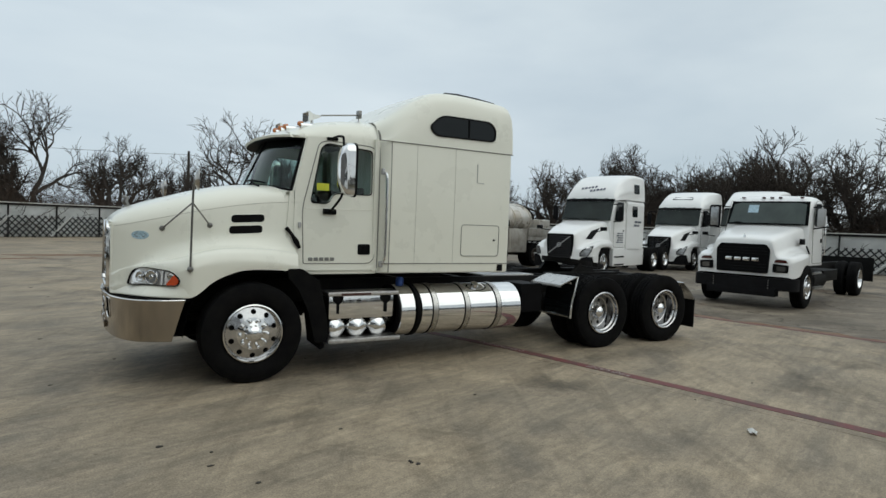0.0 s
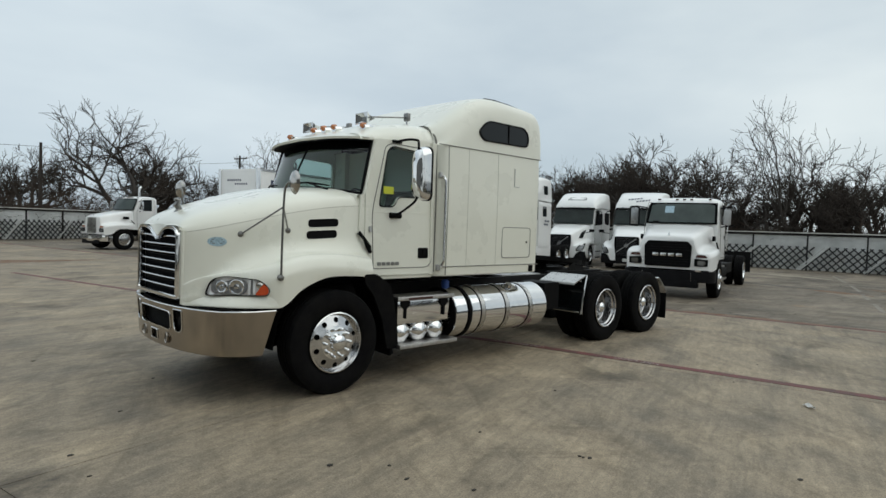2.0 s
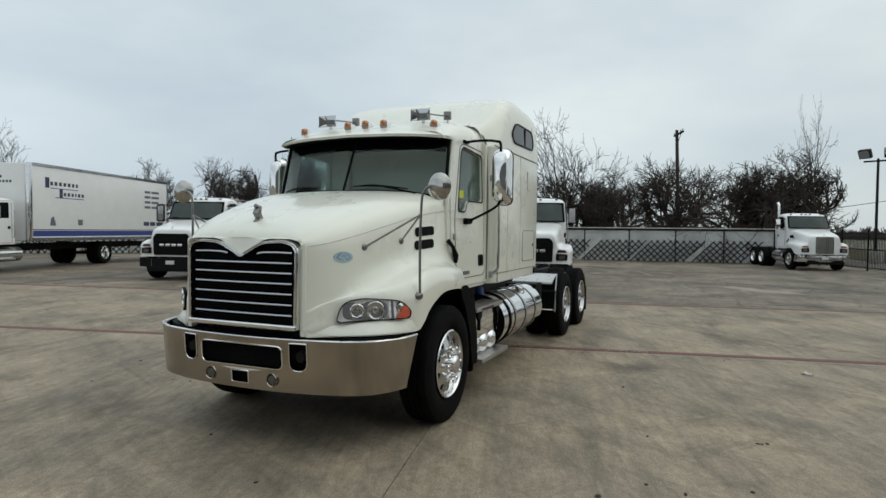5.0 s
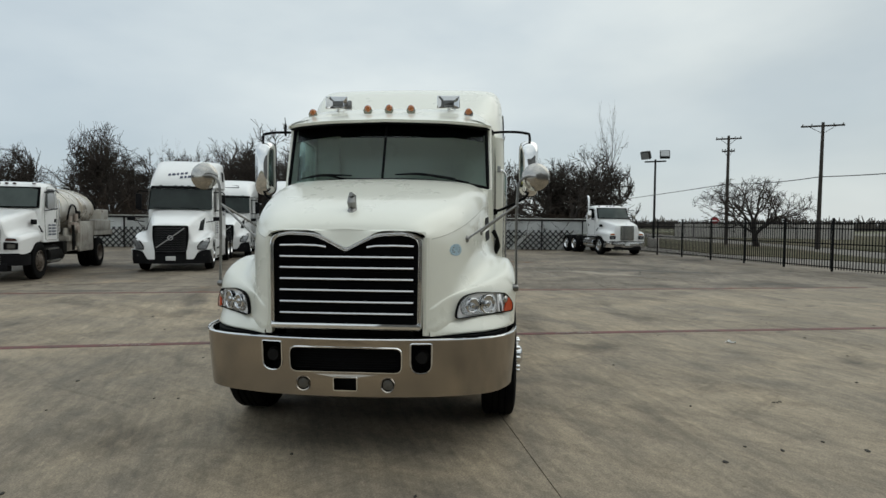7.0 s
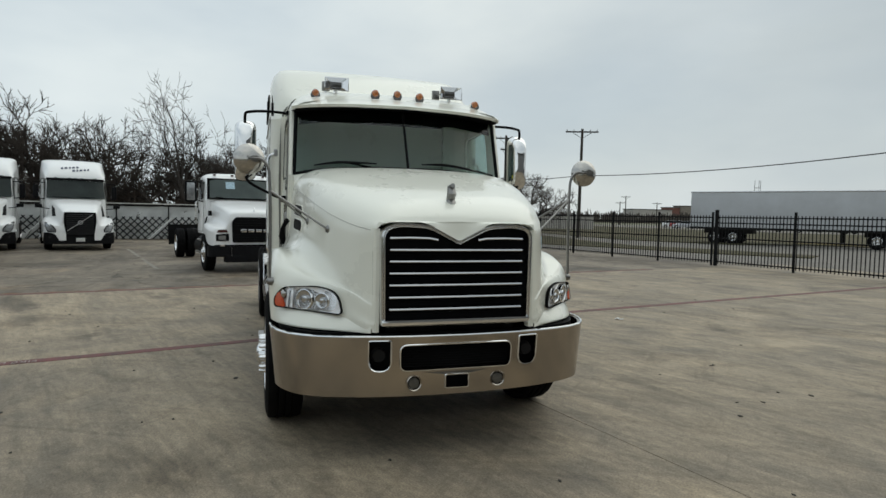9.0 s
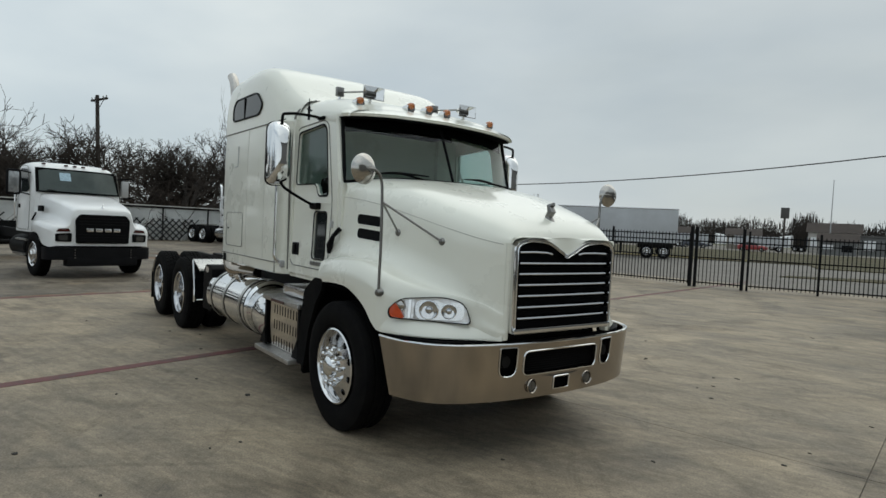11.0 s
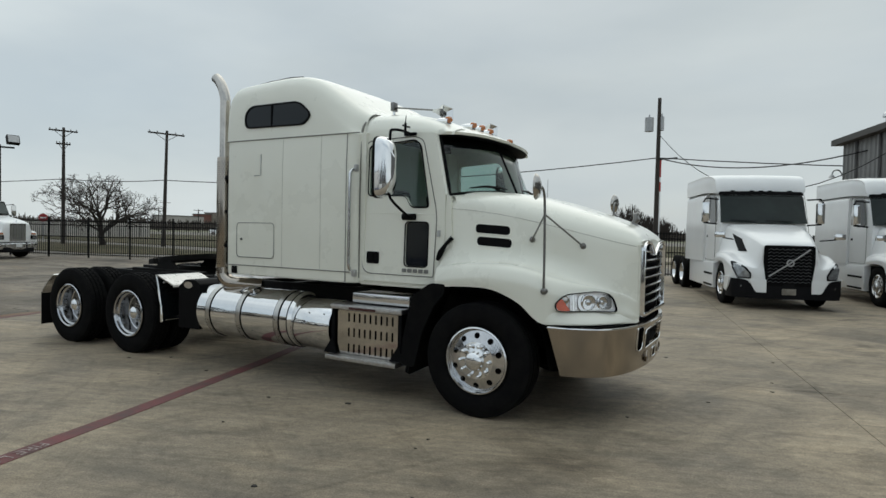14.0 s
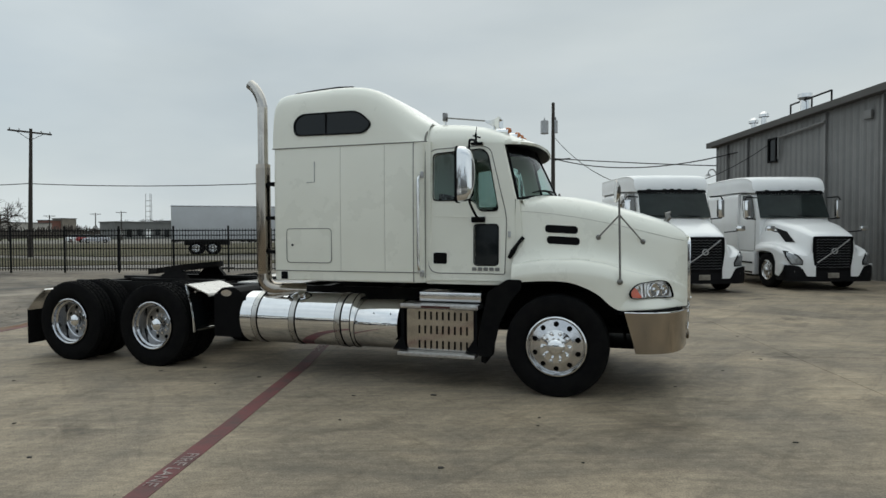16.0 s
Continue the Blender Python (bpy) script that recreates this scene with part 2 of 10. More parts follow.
def tube(bm, pts, r, seg=8, cap=True):
    """A round bar along a polyline; r may be one radius or one for each point."""
    pts = [Vector(p) for p in pts]
    rs = r if isinstance(r, (list, tuple)) else [r] * len(pts)
    loops = []
    u = None
    for i, p in enumerate(pts):
        d = (pts[min(i + 1, len(pts) - 1)] - pts[max(i - 1, 0)]).normalized()
        if u is None:
            u, v = frame_of(d)
        else:
            u = (u - d * u.dot(d)).normalized()
            v = d.cross(u)
        loops.append([p + (u * math.cos(a) + v * math.sin(a)) * rs[i] for a in (2 * math.pi * k / seg for k in range(seg))])
    rings(bm, loops, cap)
    return bm


def lathe(bm, profile, c, axis, seg=32, cap=False):
    """Turn (radius, distance along the axis) round an axis through c."""
    c, d = Vector(c), Vector(axis).normalized()
    u, v = frame_of(d)
    loops = [[c + d * h + (u * math.cos(a) + v * math.sin(a)) * max(r, 0.0005) for a in (2 * math.pi * k / seg for k in range(seg))] for r, h in profile]
    rings(bm, loops, cap)
    return bm


def curve(pts, n=6):
    """Catmull-Rom through points (any dimension)."""
    P = [np.array(p, float) for p in pts]
    P = [2 * P[0] - P[1]] + P + [2 * P[-1] - P[-2]]
    out = []
    for i in range(1, len(P) - 2):
        for k in range(n):
            t = k / n
            a, b, c, d = P[i - 1:i + 3]
            out.append(tuple(0.5 * (2 * b + (c - a) * t + (2 * a - 5 * b + 4 * c - d) * t * t + (3 * b - a - 3 * c + d) * t ** 3)))
    out.append(tuple(P[-2]))
    return out


def rounded(poly, r, n=4):
    """Round the corners of a 2D polygon; r one radius or one each."""
    out = []
    k = len(poly)
    rs = r if isinstance(r, (list, tuple)) else [r] * k
    for i in range(k):
        p, a, b = np.array(poly[i], float), np.array(poly[i - 1], float), np.array(poly[(i + 1) % k], float)
        da, db = a - p, b - p
        la, lb = np.linalg.norm(da), np.linalg.norm(db)
        q = min(rs[i], 0.48 * la, 0.48 * lb)
        if q <= 0:
            out.append(tuple(p))
            continue
        s, e = p + da / la * q, p + db / lb * q
        for j in range(n + 1):
            t = j / n
            out.append(tuple((1 - t) ** 2 * s + 2 * t * (1 - t) * p + t * t * e))
    return out


def plate(bm, outer, holes, to3d, thick):
    """A flat plate with openings: 2D outlines, a map to 3D, and its thickness along the third value of to3d."""
    loops = [outer] + list(holes)
    def side(w):
        edges = []
        vl = []
        for lp in loops:
            vs = [bm.verts.new((u, v, w)) for u, v in lp]
            vl.append(vs)
            edges += [bm.edges.new((vs[i], vs[(i + 1) % len(vs)])) for i in range(len(vs))]
        bmesh.ops.triangle_fill(bm, use_beauty=True, use_dissolve=False, edges=edges)
        return vl
    b0 = set(bm.verts)
    A, Bv = side(0.0), side(thick)
    for a, b in zip(A, Bv):
        for i in range(len(a)):
            j = (i + 1) % len(a)
            bm.faces.new((a[i], a[j], b[j], b[i]))
    for v in bm.verts:
        if v not in b0:
            v.co = Vector(to3d(*v.co))
    return bm


def prism(bm, poly, to3d, thick):
    return plate(bm, poly, [], to3d, thick)


def strip(bm, pts, w, h, up):
    """A flat bar along a polyline, w wide and h thick, its face towards up."""
    pts = [Vector(p) for p in pts]
    up = Vector(up).normalized()
    loops = []
    for i, p in enumerate(pts):
        d = (pts[min(i + 1, len(pts) - 1)] - pts[max(i - 1, 0)]).normalized()
        s = d.cross(up).normalized() * w / 2
        loops.append([p - s, p + s, p + s + up * h, p - s + up * h])
    rings(bm, loops)
    return bm


def bars(bm, u0, u1, v0, v1, words, to3d, seed=1, thick=0.002):
    """Unreadable writing: a row of plain bars of its size."""
    rnd = random.Random(seed)
    total = sum(words) + 0.6 * (len(words) - 1)
    u = u0
    for w in words:
        du = (u1 - u0) * w / total
        prism(bm, [(u, v0), (u + du, v0), (u + du, v1), (u, v1)], to3d, thick)
        u += du + (u1 - u0) * 0.6 / total
    return bm

# ---------------------------------------------------------------- wheels (axle along y, outer face towards +y, origin at the hub's centre)
def tyre_mesh(R, W, seg=56, blocks=True):
    bm = B()
    h = W / 2
    prof = [(0.292, -h * 0.72), (0.33, -h * 0.92), (0.40, -h), (R - 0.06, -h * 0.97), (R - 0.012, -h * 0.86), (R, -h * 0.72)]
    g = 0.012
    for c in (-0.36, 0.0, 0.36):
        prof += [(R, (c - 0.07) * h), (R - g, (c - 0.05) * h), (R - g, (c + 0.05) * h), (R, (c + 0.07) * h)]
    prof += [(R, h * 0.72), (R - 0.012, h * 0.86), (R - 0.05, h * 0.955), (R - 0.07, h * 0.985), (0.40, h), (0.335, h * 0.95), (0.325, h * 0.90), (0.292, h * 0.72)]
    lathe(bm, prof, (0, 0, 0), (0, 1, 0), seg)
    return bm


def lugs_mesh(R, W, n=44):
    """Tread blocks standing proud of the ribs."""
    bm = B()
    h = W / 2
    for i in range(n):
        a = 2 * math.pi * i / n
        for s, off in ((0.6, 0.0), (-0.6, 0.5), (0.2, 0.25), (-0.2, 0.75)):
            m = Matrix.Rotation(a + off * 2 * math.pi / n, 4, "Y")
            box(bm, R - 0.006, R + 0.007, (s - 0.13) * h, (s + 0.13) * h, -0.026, 0.026, 0, m)
    return bm


def front_wheel(parent, c, side, R=0.51, W=0.285):
    """Steer wheel: a convex polished disc with ten hand holes, hub cap and nuts."""
    m = pose(*c, 0, 0, 0 if side > 0 else 180)
    t = part("wheel", tyre_mesh(R, W), M_RUBBER, parent, "black road tyre on a polished rim")
    t.matrix_local = m
    bm = B()
    lathe(bm, [(0.292, 0.105), (0.298, 0.135), (0.286, 0.142), (0.276, 0.128), (0.272, 0.095), (0.262, 0.09)], (0, 0, 0), (0, 1, 0), 48)
    lathe(bm, [(0.292, -0.12), (0.24, -0.10), (0.235, 0.05), (0.262, 0.09)], (0, 0, 0), (0, 1, 0), 48)
    part("rim", bm, M_ALU, t, "polished aluminium rim")
    bm = B()
    n = 60
    holes = []
    for k in range(10):
        a = 2 * math.pi * (k + 0.5) / 10
        holes.append([(0.222 * math.cos(a) + 0.027 * math.cos(q), 0.222 * math.sin(a) + 0.027 * math.sin(q)) for q in (2 * math.pi * j / 12 for j in range(12))])
    outer = [(0.268 * math.cos(2 * math.pi * j / n), 0.268 * math.sin(2 * math.pi * j / n)) for j in range(n)]
    inner = [(0.165 * math.cos(2 * math.pi * j / 40), 0.165 * math.sin(2 * math.pi * j / 40)) for j in range(40)]
    plate(bm, outer, holes + [inner], lambda u, v, w: (u, 0.088 + w + (0.268 - math.hypot(u, v)) * 0.30, v), 0.012)
    part("disc", bm, M_FACE, t, "polished alloy disc with ten round hand holes")
    bm = B()
    lathe(bm, [(0.0, 0.215), (0.035, 0.213), (0.062, 0.205), (0.078, 0.190), (0.084, 0.165), (0.088, 0.146), (0.11, 0.140), (0.165, 0.130), (0.172, 0.122), (0.172, 0.10)], (0, 0, 0), (0, 1, 0), 40)
    part("hub_cap", bm, M_CHROME, t, "chrome hub cover")
    for k in range(10):
        a = 2 * math.pi * k / 10
        bm = B()
        cyl(bm, (0.137 * math.cos(a), 0.125, 0.137 * math.sin(a)), (0.137 * math.cos(a), 0.178, 0.137 * math.sin(a)), 0.020, 0.017, 12)
        lathe(bm, [(0.0, 0.012), (0.009, 0.010), (0.015, 0.004), (0.017, 0.0)], (0.137 * math.cos(a), 0.178, 0.137 * math.sin(a)), (0, 1, 0), 12)
        part("wheel_nut", bm, M_CHROME, t)
    bm = B()
    cyl(bm, (0, -0.10, 0), (0, 0.06, 0), 0.235, seg=32)
    part("brake_drum", bm, M_CAST, t)
    return t


def rear_wheel(parent, c, side, R=0.51, W=0.28):
    """Outer dual wheel: deep polished dish with a capped hub."""
    m = pose(*c, 0, 0, 0 if side > 0 else 180)
    t = part("wheel", tyre_mesh(R, W), M_RUBBER, parent, "black drive tyre on a deep polished rim")
    t.matrix_local = m
    part("tread_block", lugs_mesh(R, W), M_RUBBER, t)
    bm = B()
    lathe(bm, [(0.292, 0.105), (0.298, 0.135), (0.286, 0.142), (0.272, 0.13), (0.266, 0.10), (0.246, 0.085), (0.24, 0.02), (0.232, -0.03), (0.222, -0.038)], (0, 0, 0), (0, 1, 0), 48)
    part("rim", bm, M_GBAR, t, "deep polished aluminium rim")
    bm = B()
    holes = []
    for k in range(8):
        a = 2 * math.pi * (k + 0.5) / 8
        holes.append([(0.175 * math.cos(a) + 0.028 * math.cos(q), 0.175 * math.sin(a) + 0.028 * math.sin(q)) for q in (2 * math.pi * j / 12 for j in range(12))])
    outer = [(0.226 * math.cos(2 * math.pi * j / 48), 0.226 * math.sin(2 * math.pi * j / 48)) for j in range(48)]
    plate(bm, outer, holes, lambda u, v, w: (u, -0.05 + w, v), 0.012)
    part("disc", bm, M_DISH, t, "alloy wheel disc")
    bm = B()
    lathe(bm, [(0.0, 0.095), (0.05, 0.088), (0.078, 0.066), (0.088, 0.035), (0.090, -0.04)], (0, 0, 0), (0, 1, 0), 28)
    part("hub_cap", bm, M_CHROME, t, "chrome axle cap")
    for k in range(10):
        a = 2 * math.pi * k / 10
        bm = B()
        cyl(bm, (0.115 * math.cos(a), -0.04, 0.115 * math.sin(a)), (0.115 * math.cos(a), 0.0, 0.115 * math.sin(a)), 0.013, seg=8)
        part("wheel_nut", bm, M_CHROME, t)
    bm = B()
    cyl(bm, (0, -0.13, 0), (0, -0.06, 0), 0.225, seg=28)
    part("brake_drum", bm, M_CAST, t)
    return t


def inner_tyre(parent, c, R=0.51, W=0.27):
    t = part("inner_tyre", tyre_mesh(R, W, 48), M_RUBBER, parent)
    t.matrix_local = pose(*c)
    part("tread_block", lugs_mesh(R, W), M_RUBBER, t)
    return t


# ---------------------------------------------------------------- the cream sleeper tractor
tractor = thing("semi_truck", pose(0, 0, 0), "cream sleeper semi truck with chrome tanks and stainless bumper on concrete", "truck")
T = tractor
SIDES = (1, -1)

# bonnet and wings: stations along x of (centre top, shoulder y, shoulder z, wall y, wall z, wing y, wing z, lower edge)
HOOD = [
    (-0.46, 2.045, 0.960, 1.905, 1.005, 1.52, 1.150, 1.29, 1.125),
    (-0.20, 2.055, 0.950, 1.890, 0.990, 1.49, 1.175, 1.33, 1.150),
    (0.08, 2.035, 0.925, 1.835, 0.965, 1.47, 1.185, 1.345, 1.150),
    (0.25, 2.005, 0.905, 1.795, 0.942, 1.46, 1.185, 1.34, 1.105),
    (0.40, 1.970, 0.885, 1.760, 0.918, 1.44, 1.182, 1.32, 1.030),
    (0.52, 1.935, 0.865, 1.725, 0.897, 1.42, 1.178, 1.29, 0.925),
    (0.62, 1.905, 0.845, 1.695, 0.876, 1.39, 1.158, 1.255, 0.880),
    (0.80, 1.850, 0.800, 1.640, 0.828, 1.34, 1.036, 1.205, 0.885),
    (0.97, 1.793, 0.740, 1.590, 0.764, 1.28, 0.862, 1.165, 0.892),
    (1.09, 1.745, 0.680, 1.560, 0.700, 1.24, 0.726, 1.130, 0.900),
    (1.17, 1.700, 0.625, 1.548, 0.640, 1.22, 0.660, 1.10, 0.905),
    (1.225, 1.655, 0.575, 1.552, 0.586, 1.20, 0.605, 1.06, 0.908),
    (1.255, 1.610, 0.540, 1.556, 0.545, 1.20, 0.552, 1.04, 0.910),
]


def hood_section(s):
    x, zt, ys, zs, yw, zw, yf, zf, zb = s
    rib = [(0, zt), (ys * 0.45, zt - 0.008), (ys * 0.78, zt - (zt - zs) * 0.18), (ys * 0.93, zt - (zt - zs) * 0.5), (ys, zs), (ys + (yw - ys) * 0.5, zs - (zs - zw) * 0.5),
           (yw, zw), (yw + (yf - yw) * 0.28, zw - (zw - zf) * 0.75), (yw + (yf - yw) * 0.78, zf + 0.012), (yf, zf - 0.075), (yf + 0.008, zf - 0.16 if zf - 0.16 > zb + 0.05 else zb + (zf - 0.075 - zb) * 0.5), (yf, zb)]
    return [(x, y, z) for y, z in curve(rib, 4)]


stations = curve(HOOD, 4)
half = [hood_section(s) for s in stations]
bm = B()
rings(bm, [[(x, -y, z) for x, y, z in reversed(r[1:])] + r for r in half], cap=False, closed=False)
hood = part("hood", bm, M_CREAM, T, "cream painted bonnet with flared wings")


def hood_y(x, z, st=None):
    """Half width of the bonnet skin at x and height z."""
    rows_ = st or half
    i = max(0, min(len(rows_) - 2, max([k for k in range(len(rows_)) if rows_[k][0][0] <= x] or [0])))
    ys = []
    for r in rows_[i:i + 2]:
        zz = [q[2] for q in r][::-1]
        yy = [q[1] for q in r][::-1]
        ys.append(float(np.interp(z, zz, yy)))
    x0, x1 = rows_[i][0][0], rows_[i + 1][0][0]
    t = min(1, max(0, (x - x0) / (x1 - x0)))
    return ys[0] * (1 - t) + ys[1] * t


def hood_x(y, z, rows_):
    """Station at which the bonnet skin narrows to half width y at height z."""
    a_, b_ = 0.55, rows_[-1][0][0]
    for _ in range(14):
        c_ = (a_ + b_) / 2
        if hood_y(c_, z, rows_) > y:
            a_ = c_
        else:
            b_ = c_
    return a_


# nose above the grille: lip with the dipped middle
bm = B()
lip_y = [-0.545, -0.50, -0.36, -0.22, -0.10, 0.0, 0.10, 0.22, 0.36, 0.50, 0.545]
lip_z = [1.56, 1.595, 1.605, 1.595, 1.53, 1.485, 1.53, 1.595, 1.605, 1.595, 1.56]
lip = curve(list(zip(lip_y, lip_z)), 4)
rings(bm, [[(1.25, y, 1.61 - 0.18 * max(0, abs(y) - 0.42)) for y, z in lip], [(1.268, y, min(1.60, z + 0.03)) for y, z in lip], [(1.272, y, z) for y, z in lip], [(1.22, y, z - 0.004) for y, z in lip]], cap=False, closed=False)
part("hood_lip", bm, M_CREAM, hood)
# crease line and joint of the bonnet
for s in SIDES:
    bm = B()
    seam = curve([(-0.45, 1.862), (-0.15, 1.838), (0.2, 1.786), (0.55, 1.712), (0.85, 1.638), (1.08, 1.580), (1.22, 1.548)], 5)
    tube(bm, [(x, s * (hood_y(x, z) + 0.0005), z) for x, z in seam], 0.003, 6)
    part("hood_seam", bm, M_SEAM2, hood)
    # two oval air slots each side
    for x0, x1, zc in ((-0.145, 0.19, 1.668), (-0.125, 0.21, 1.553)):
        out = rounded([(x0, zc - 0.034), (x1, zc - 0.054), (x1, zc + 0.034), (x0, zc + 0.054)], 0.044, 6)
        bm = B()
        prism(bm, out, lambda u, v, w: (u, s * (hood_y(u, v) - 0.008 + w), v), 0.012)
        fr_ = part("hood_vent", bm, M_BLACK, hood, "black oval air slot")
        bm = B()
        tube(bm, [(u, s * (hood_y(u, v) + 0.001), v) for u, v in out + out[:1]], 0.005, 6)
        part("vent_edge", bm, M_CREAM, fr_)
    # rubber bonnet latch
    bm = B()
    tube(bm, [(-0.36, s * 1.015, 1.585), (-0.41, s * 1.05, 1.52), (-0.46, s * 1.055, 1.44), (-0.50, s * 1.04, 1.375)], [0.022, 0.017, 0.03, 0.018], 10)
    part("hood_latch", bm, M_BLACK, hood, "black rubber bonnet latch")
    # wheel arch liner
    bm = B()
    arch = [(0.66, 0.50), (0.60, 0.80), (0.45, 0.97), (0.25, 1.075), (0.05, 1.115), (-0.25, 1.12), (-0.46, 1.10)]
    rings(bm, [[(x, s * 0.45, z), (x, s * 1.165, z)] for x, z in curve(arch, 3)], cap=False, closed=False)
    bmesh.ops.solidify(bm, geom=list(bm.faces), thickness=0.012)
    part("arch_liner", bm, M_RUBBER, T)
    # black splash guard behind the front wheel
    bm = B()
    g = curve([(-0.36, 1.155), (-0.52, 1.10), (-0.64, 0.98), (-0.72, 0.75), (-0.76, 0.50), (-0.785, 0.30)], 4)
    rings(bm, [[(x, s * 0.62, z), (x, s * 1.11, z), (x + 0.015, s * 1.135, z - 0.005), (x + 0.05, s * 1.135, z - 0.02), (x + 0.045, s * 1.115, z - 0.03), (x + 0.03, s * 0.62, z - 0.015)] for x, z in g])
    part("splash_guard", bm, M_RUBBER, T, "black plastic wing extension behind the wheel")
    bm = B()
    prism(bm, rounded([(-0.34, 1.16), (-0.50, 1.16), (-0.70, 1.03), (-0.79, 0.62), (-0.81, 0.36), (-0.66, 0.36), (-0.58, 0.70), (-0.46, 0.95), (-0.36, 1.06)], 0.03), lambda u, v, w: (u, s * (1.13 + w), v), 0.035)
    part("wing_trim", bm, M_RUBBER, T)

# grille
grille = part("grille", prism(B(), rounded([(-0.50, 0.93), (0.50, 0.93), (0.505, 1.56), (0.40, 1.585), (0.2, 1.575), (0.0, 1.475), (-0.2, 1.575), (-0.40, 1.585), (-0.505, 1.56)], [0.02, 0.02, 0.04, 0.05, 0.05, 0.02, 0.05, 0.05, 0.04]), lambda u, v, w: (1.205 + w, u, v), 0.012), M_DARK, T, "black grille with polished bars and chrome surround")
bm = B()
inner = rounded([(-0.487, 0.957), (0.487, 0.957), (0.493, 1.543), (0.395, 1.568), (0.207, 1.558), (0.0, 1.453), (-0.207, 1.558), (-0.395, 1.568), (-0.493, 1.543)], [0.03, 0.03, 0.05, 0.06, 0.06, 0.02, 0.06, 0.06, 0.05])
outer = rounded([(-0.522, 0.925), (0.522, 0.925), (0.53, 1.56), (0.42, 1.602), (0.2, 1.59), (0.0, 1.487), (-0.2, 1.59), (-0.42, 1.602), (-0.53, 1.56)], [0.03, 0.03, 0.05, 0.06, 0.06, 0.02, 0.06, 0.06, 0.05])
sec = [(0.0, 1.225), (0.05, 1.268), (0.16, 1.288), (0.27, 1.284), (0.42, 1.266), (0.58, 1.263), (0.73, 1.280), (0.85, 1.287), (0.95, 1.268), (1.0, 1.228)]
lp = [[(x, i[0] + (o[0] - i[0]) * k, i[1] + (o[1] - i[1]) * k) for k, x in sec] for i, o in zip(inner, outer)]
rings(bm, lp + lp[:1], cap=False, closed=False)
sur = part("grille_surround", bm, M_CHROME, grille, "chrome grille surround with a dipped top")
bars_z = [1.426, 1.351, 1.274, 1.197, 1.118, 1.040]
for z in bars_z:
    bm = B()
    rings(bm, [[(1.222 + 0.012 * (1 - (y / 0.48) ** 2) + a_, y, z + b_) for a_, b_ in ((0.0, -0.008), (0.046, -0.010), (0.048, -0.006), (0.044, 0.003), (0.032, 0.009), (0.0, 0.012))] for y in (-0.462, -0.44, -0.33, -0.22, -0.11, 0, 0.11, 0.22, 0.33, 0.44, 0.462)])
    part("grille_bar", bm, M_GBAR, grille, "polished grille bar")
    bm = B()
    box(bm, 1.222, 1.24, -0.47, 0.47, z - 0.038, z - 0.032)
    part("grille_slat", bm, M_BLACK, grille)
for s in SIDES:
    bm = B()
    rings(bm, [[(1.222 + a_, s * y, z + b_) for a_, b_ in ((0.0, -0.008), (0.046, -0.010), (0.048, -0.006), (0.044, 0.003), (0.032, 0.009), (0.0, 0.012))] for y, z in ((0.462, 1.502), (0.33, 1.505), (0.2, 1.502), (0.14, 1.492))])
    part("grille_bar", bm, M_GBAR, grille)
bm = B()
box(bm, 1.235, 1.30, -0.515, 0.515, 0.935, 0.972, 0.012)
part("grille_foot", bm, M_CHROME, grille, "chrome lower bar")

# ornament on the bonnet: a small cast figure on a plinth, kept plain
bm = B()
tube(bm, [(1.09, 0, 1.71), (1.075, 0, 1.76), (1.10, 0, 1.80), (1.085, 0, 1.845), (1.12, 0, 1.855)], [0.045, 0.03, 0.034, 0.028, 0.016], 10)
part("hood_ornament", bm, M_POST, hood, "small chrome bonnet ornament")

# flange of the wing fronts below the headlights, down to the bumper
FL_TOP = curve([(0.60, 1.160), (0.685, 1.122), (0.78, 1.060), (0.875, 0.983), (0.965, 0.884), (1.035, 0.786), (1.085, 0.712), (1.17, 0.632), (1.245, 0.565)], 4)
FL_LOW = curve([(0.60, 1.172), (0.74, 1.148), (0.87, 1.103), (0.98, 1.036), (1.06, 0.956), (1.12, 0.868), (1.165, 0.788), (1.20, 0.688), (1.252, 0.585)], 4)
for s in SIDES:
    bm = B()
    rings(bm, [[(x0 + (x1 - x0) * k, s * (y0 + (y1 - y0) * k), z) for k, z in ((0, 1.0), (0.10, 0.98), (0.26, 0.955), (0.42, 0.925), (0.54, 0.902), (0.56, 0.893), (0.52, 0.884), (0.30, 0.884))] for (x0, y0), (x1, y1) in zip(FL_TOP, FL_LOW)], cap=False, closed=False)
    part("wing_flange", bm, M_CREAM, hood)
    # painted edge of the nose beside the grille
    bm = B()
    rings(bm, [[(1.18, s * 0.575, z), (1.247, s * 0.568, z), (1.256, s * 0.55, z), (1.25, s * 0.525, z), (1.20, s * 0.52, z)] for z in (0.890, 0.90, 1.15, 1.40, 1.545, 1.558)])
    part("nose_edge", bm, M_CREAM, hood)

# dark gap strip above the bumper, and the bumper
BUMP = [(0.645, 1.175), (0.79, 1.163), (0.93, 1.118), (1.06, 1.035), (1.15, 0.91), (1.215, 0.74), (1.26, 0.52), (1.29, 0.26), (1.30, 0.0)]
bc = curve(BUMP, 4)
bplan = bc + [(x, -y) for x, y in reversed(bc[:-1])]
bm = B()
rings(bm, [[(x - 0.09, y * 0.93, 0.84), (x - 0.05, y * 0.955, 0.84), (x - 0.05, y * 0.955, 0.874), (x - 0.09, y * 0.93, 0.874)] for x, y in bplan])
part("bumper_gap_strip", bm, M_BLACK, T)
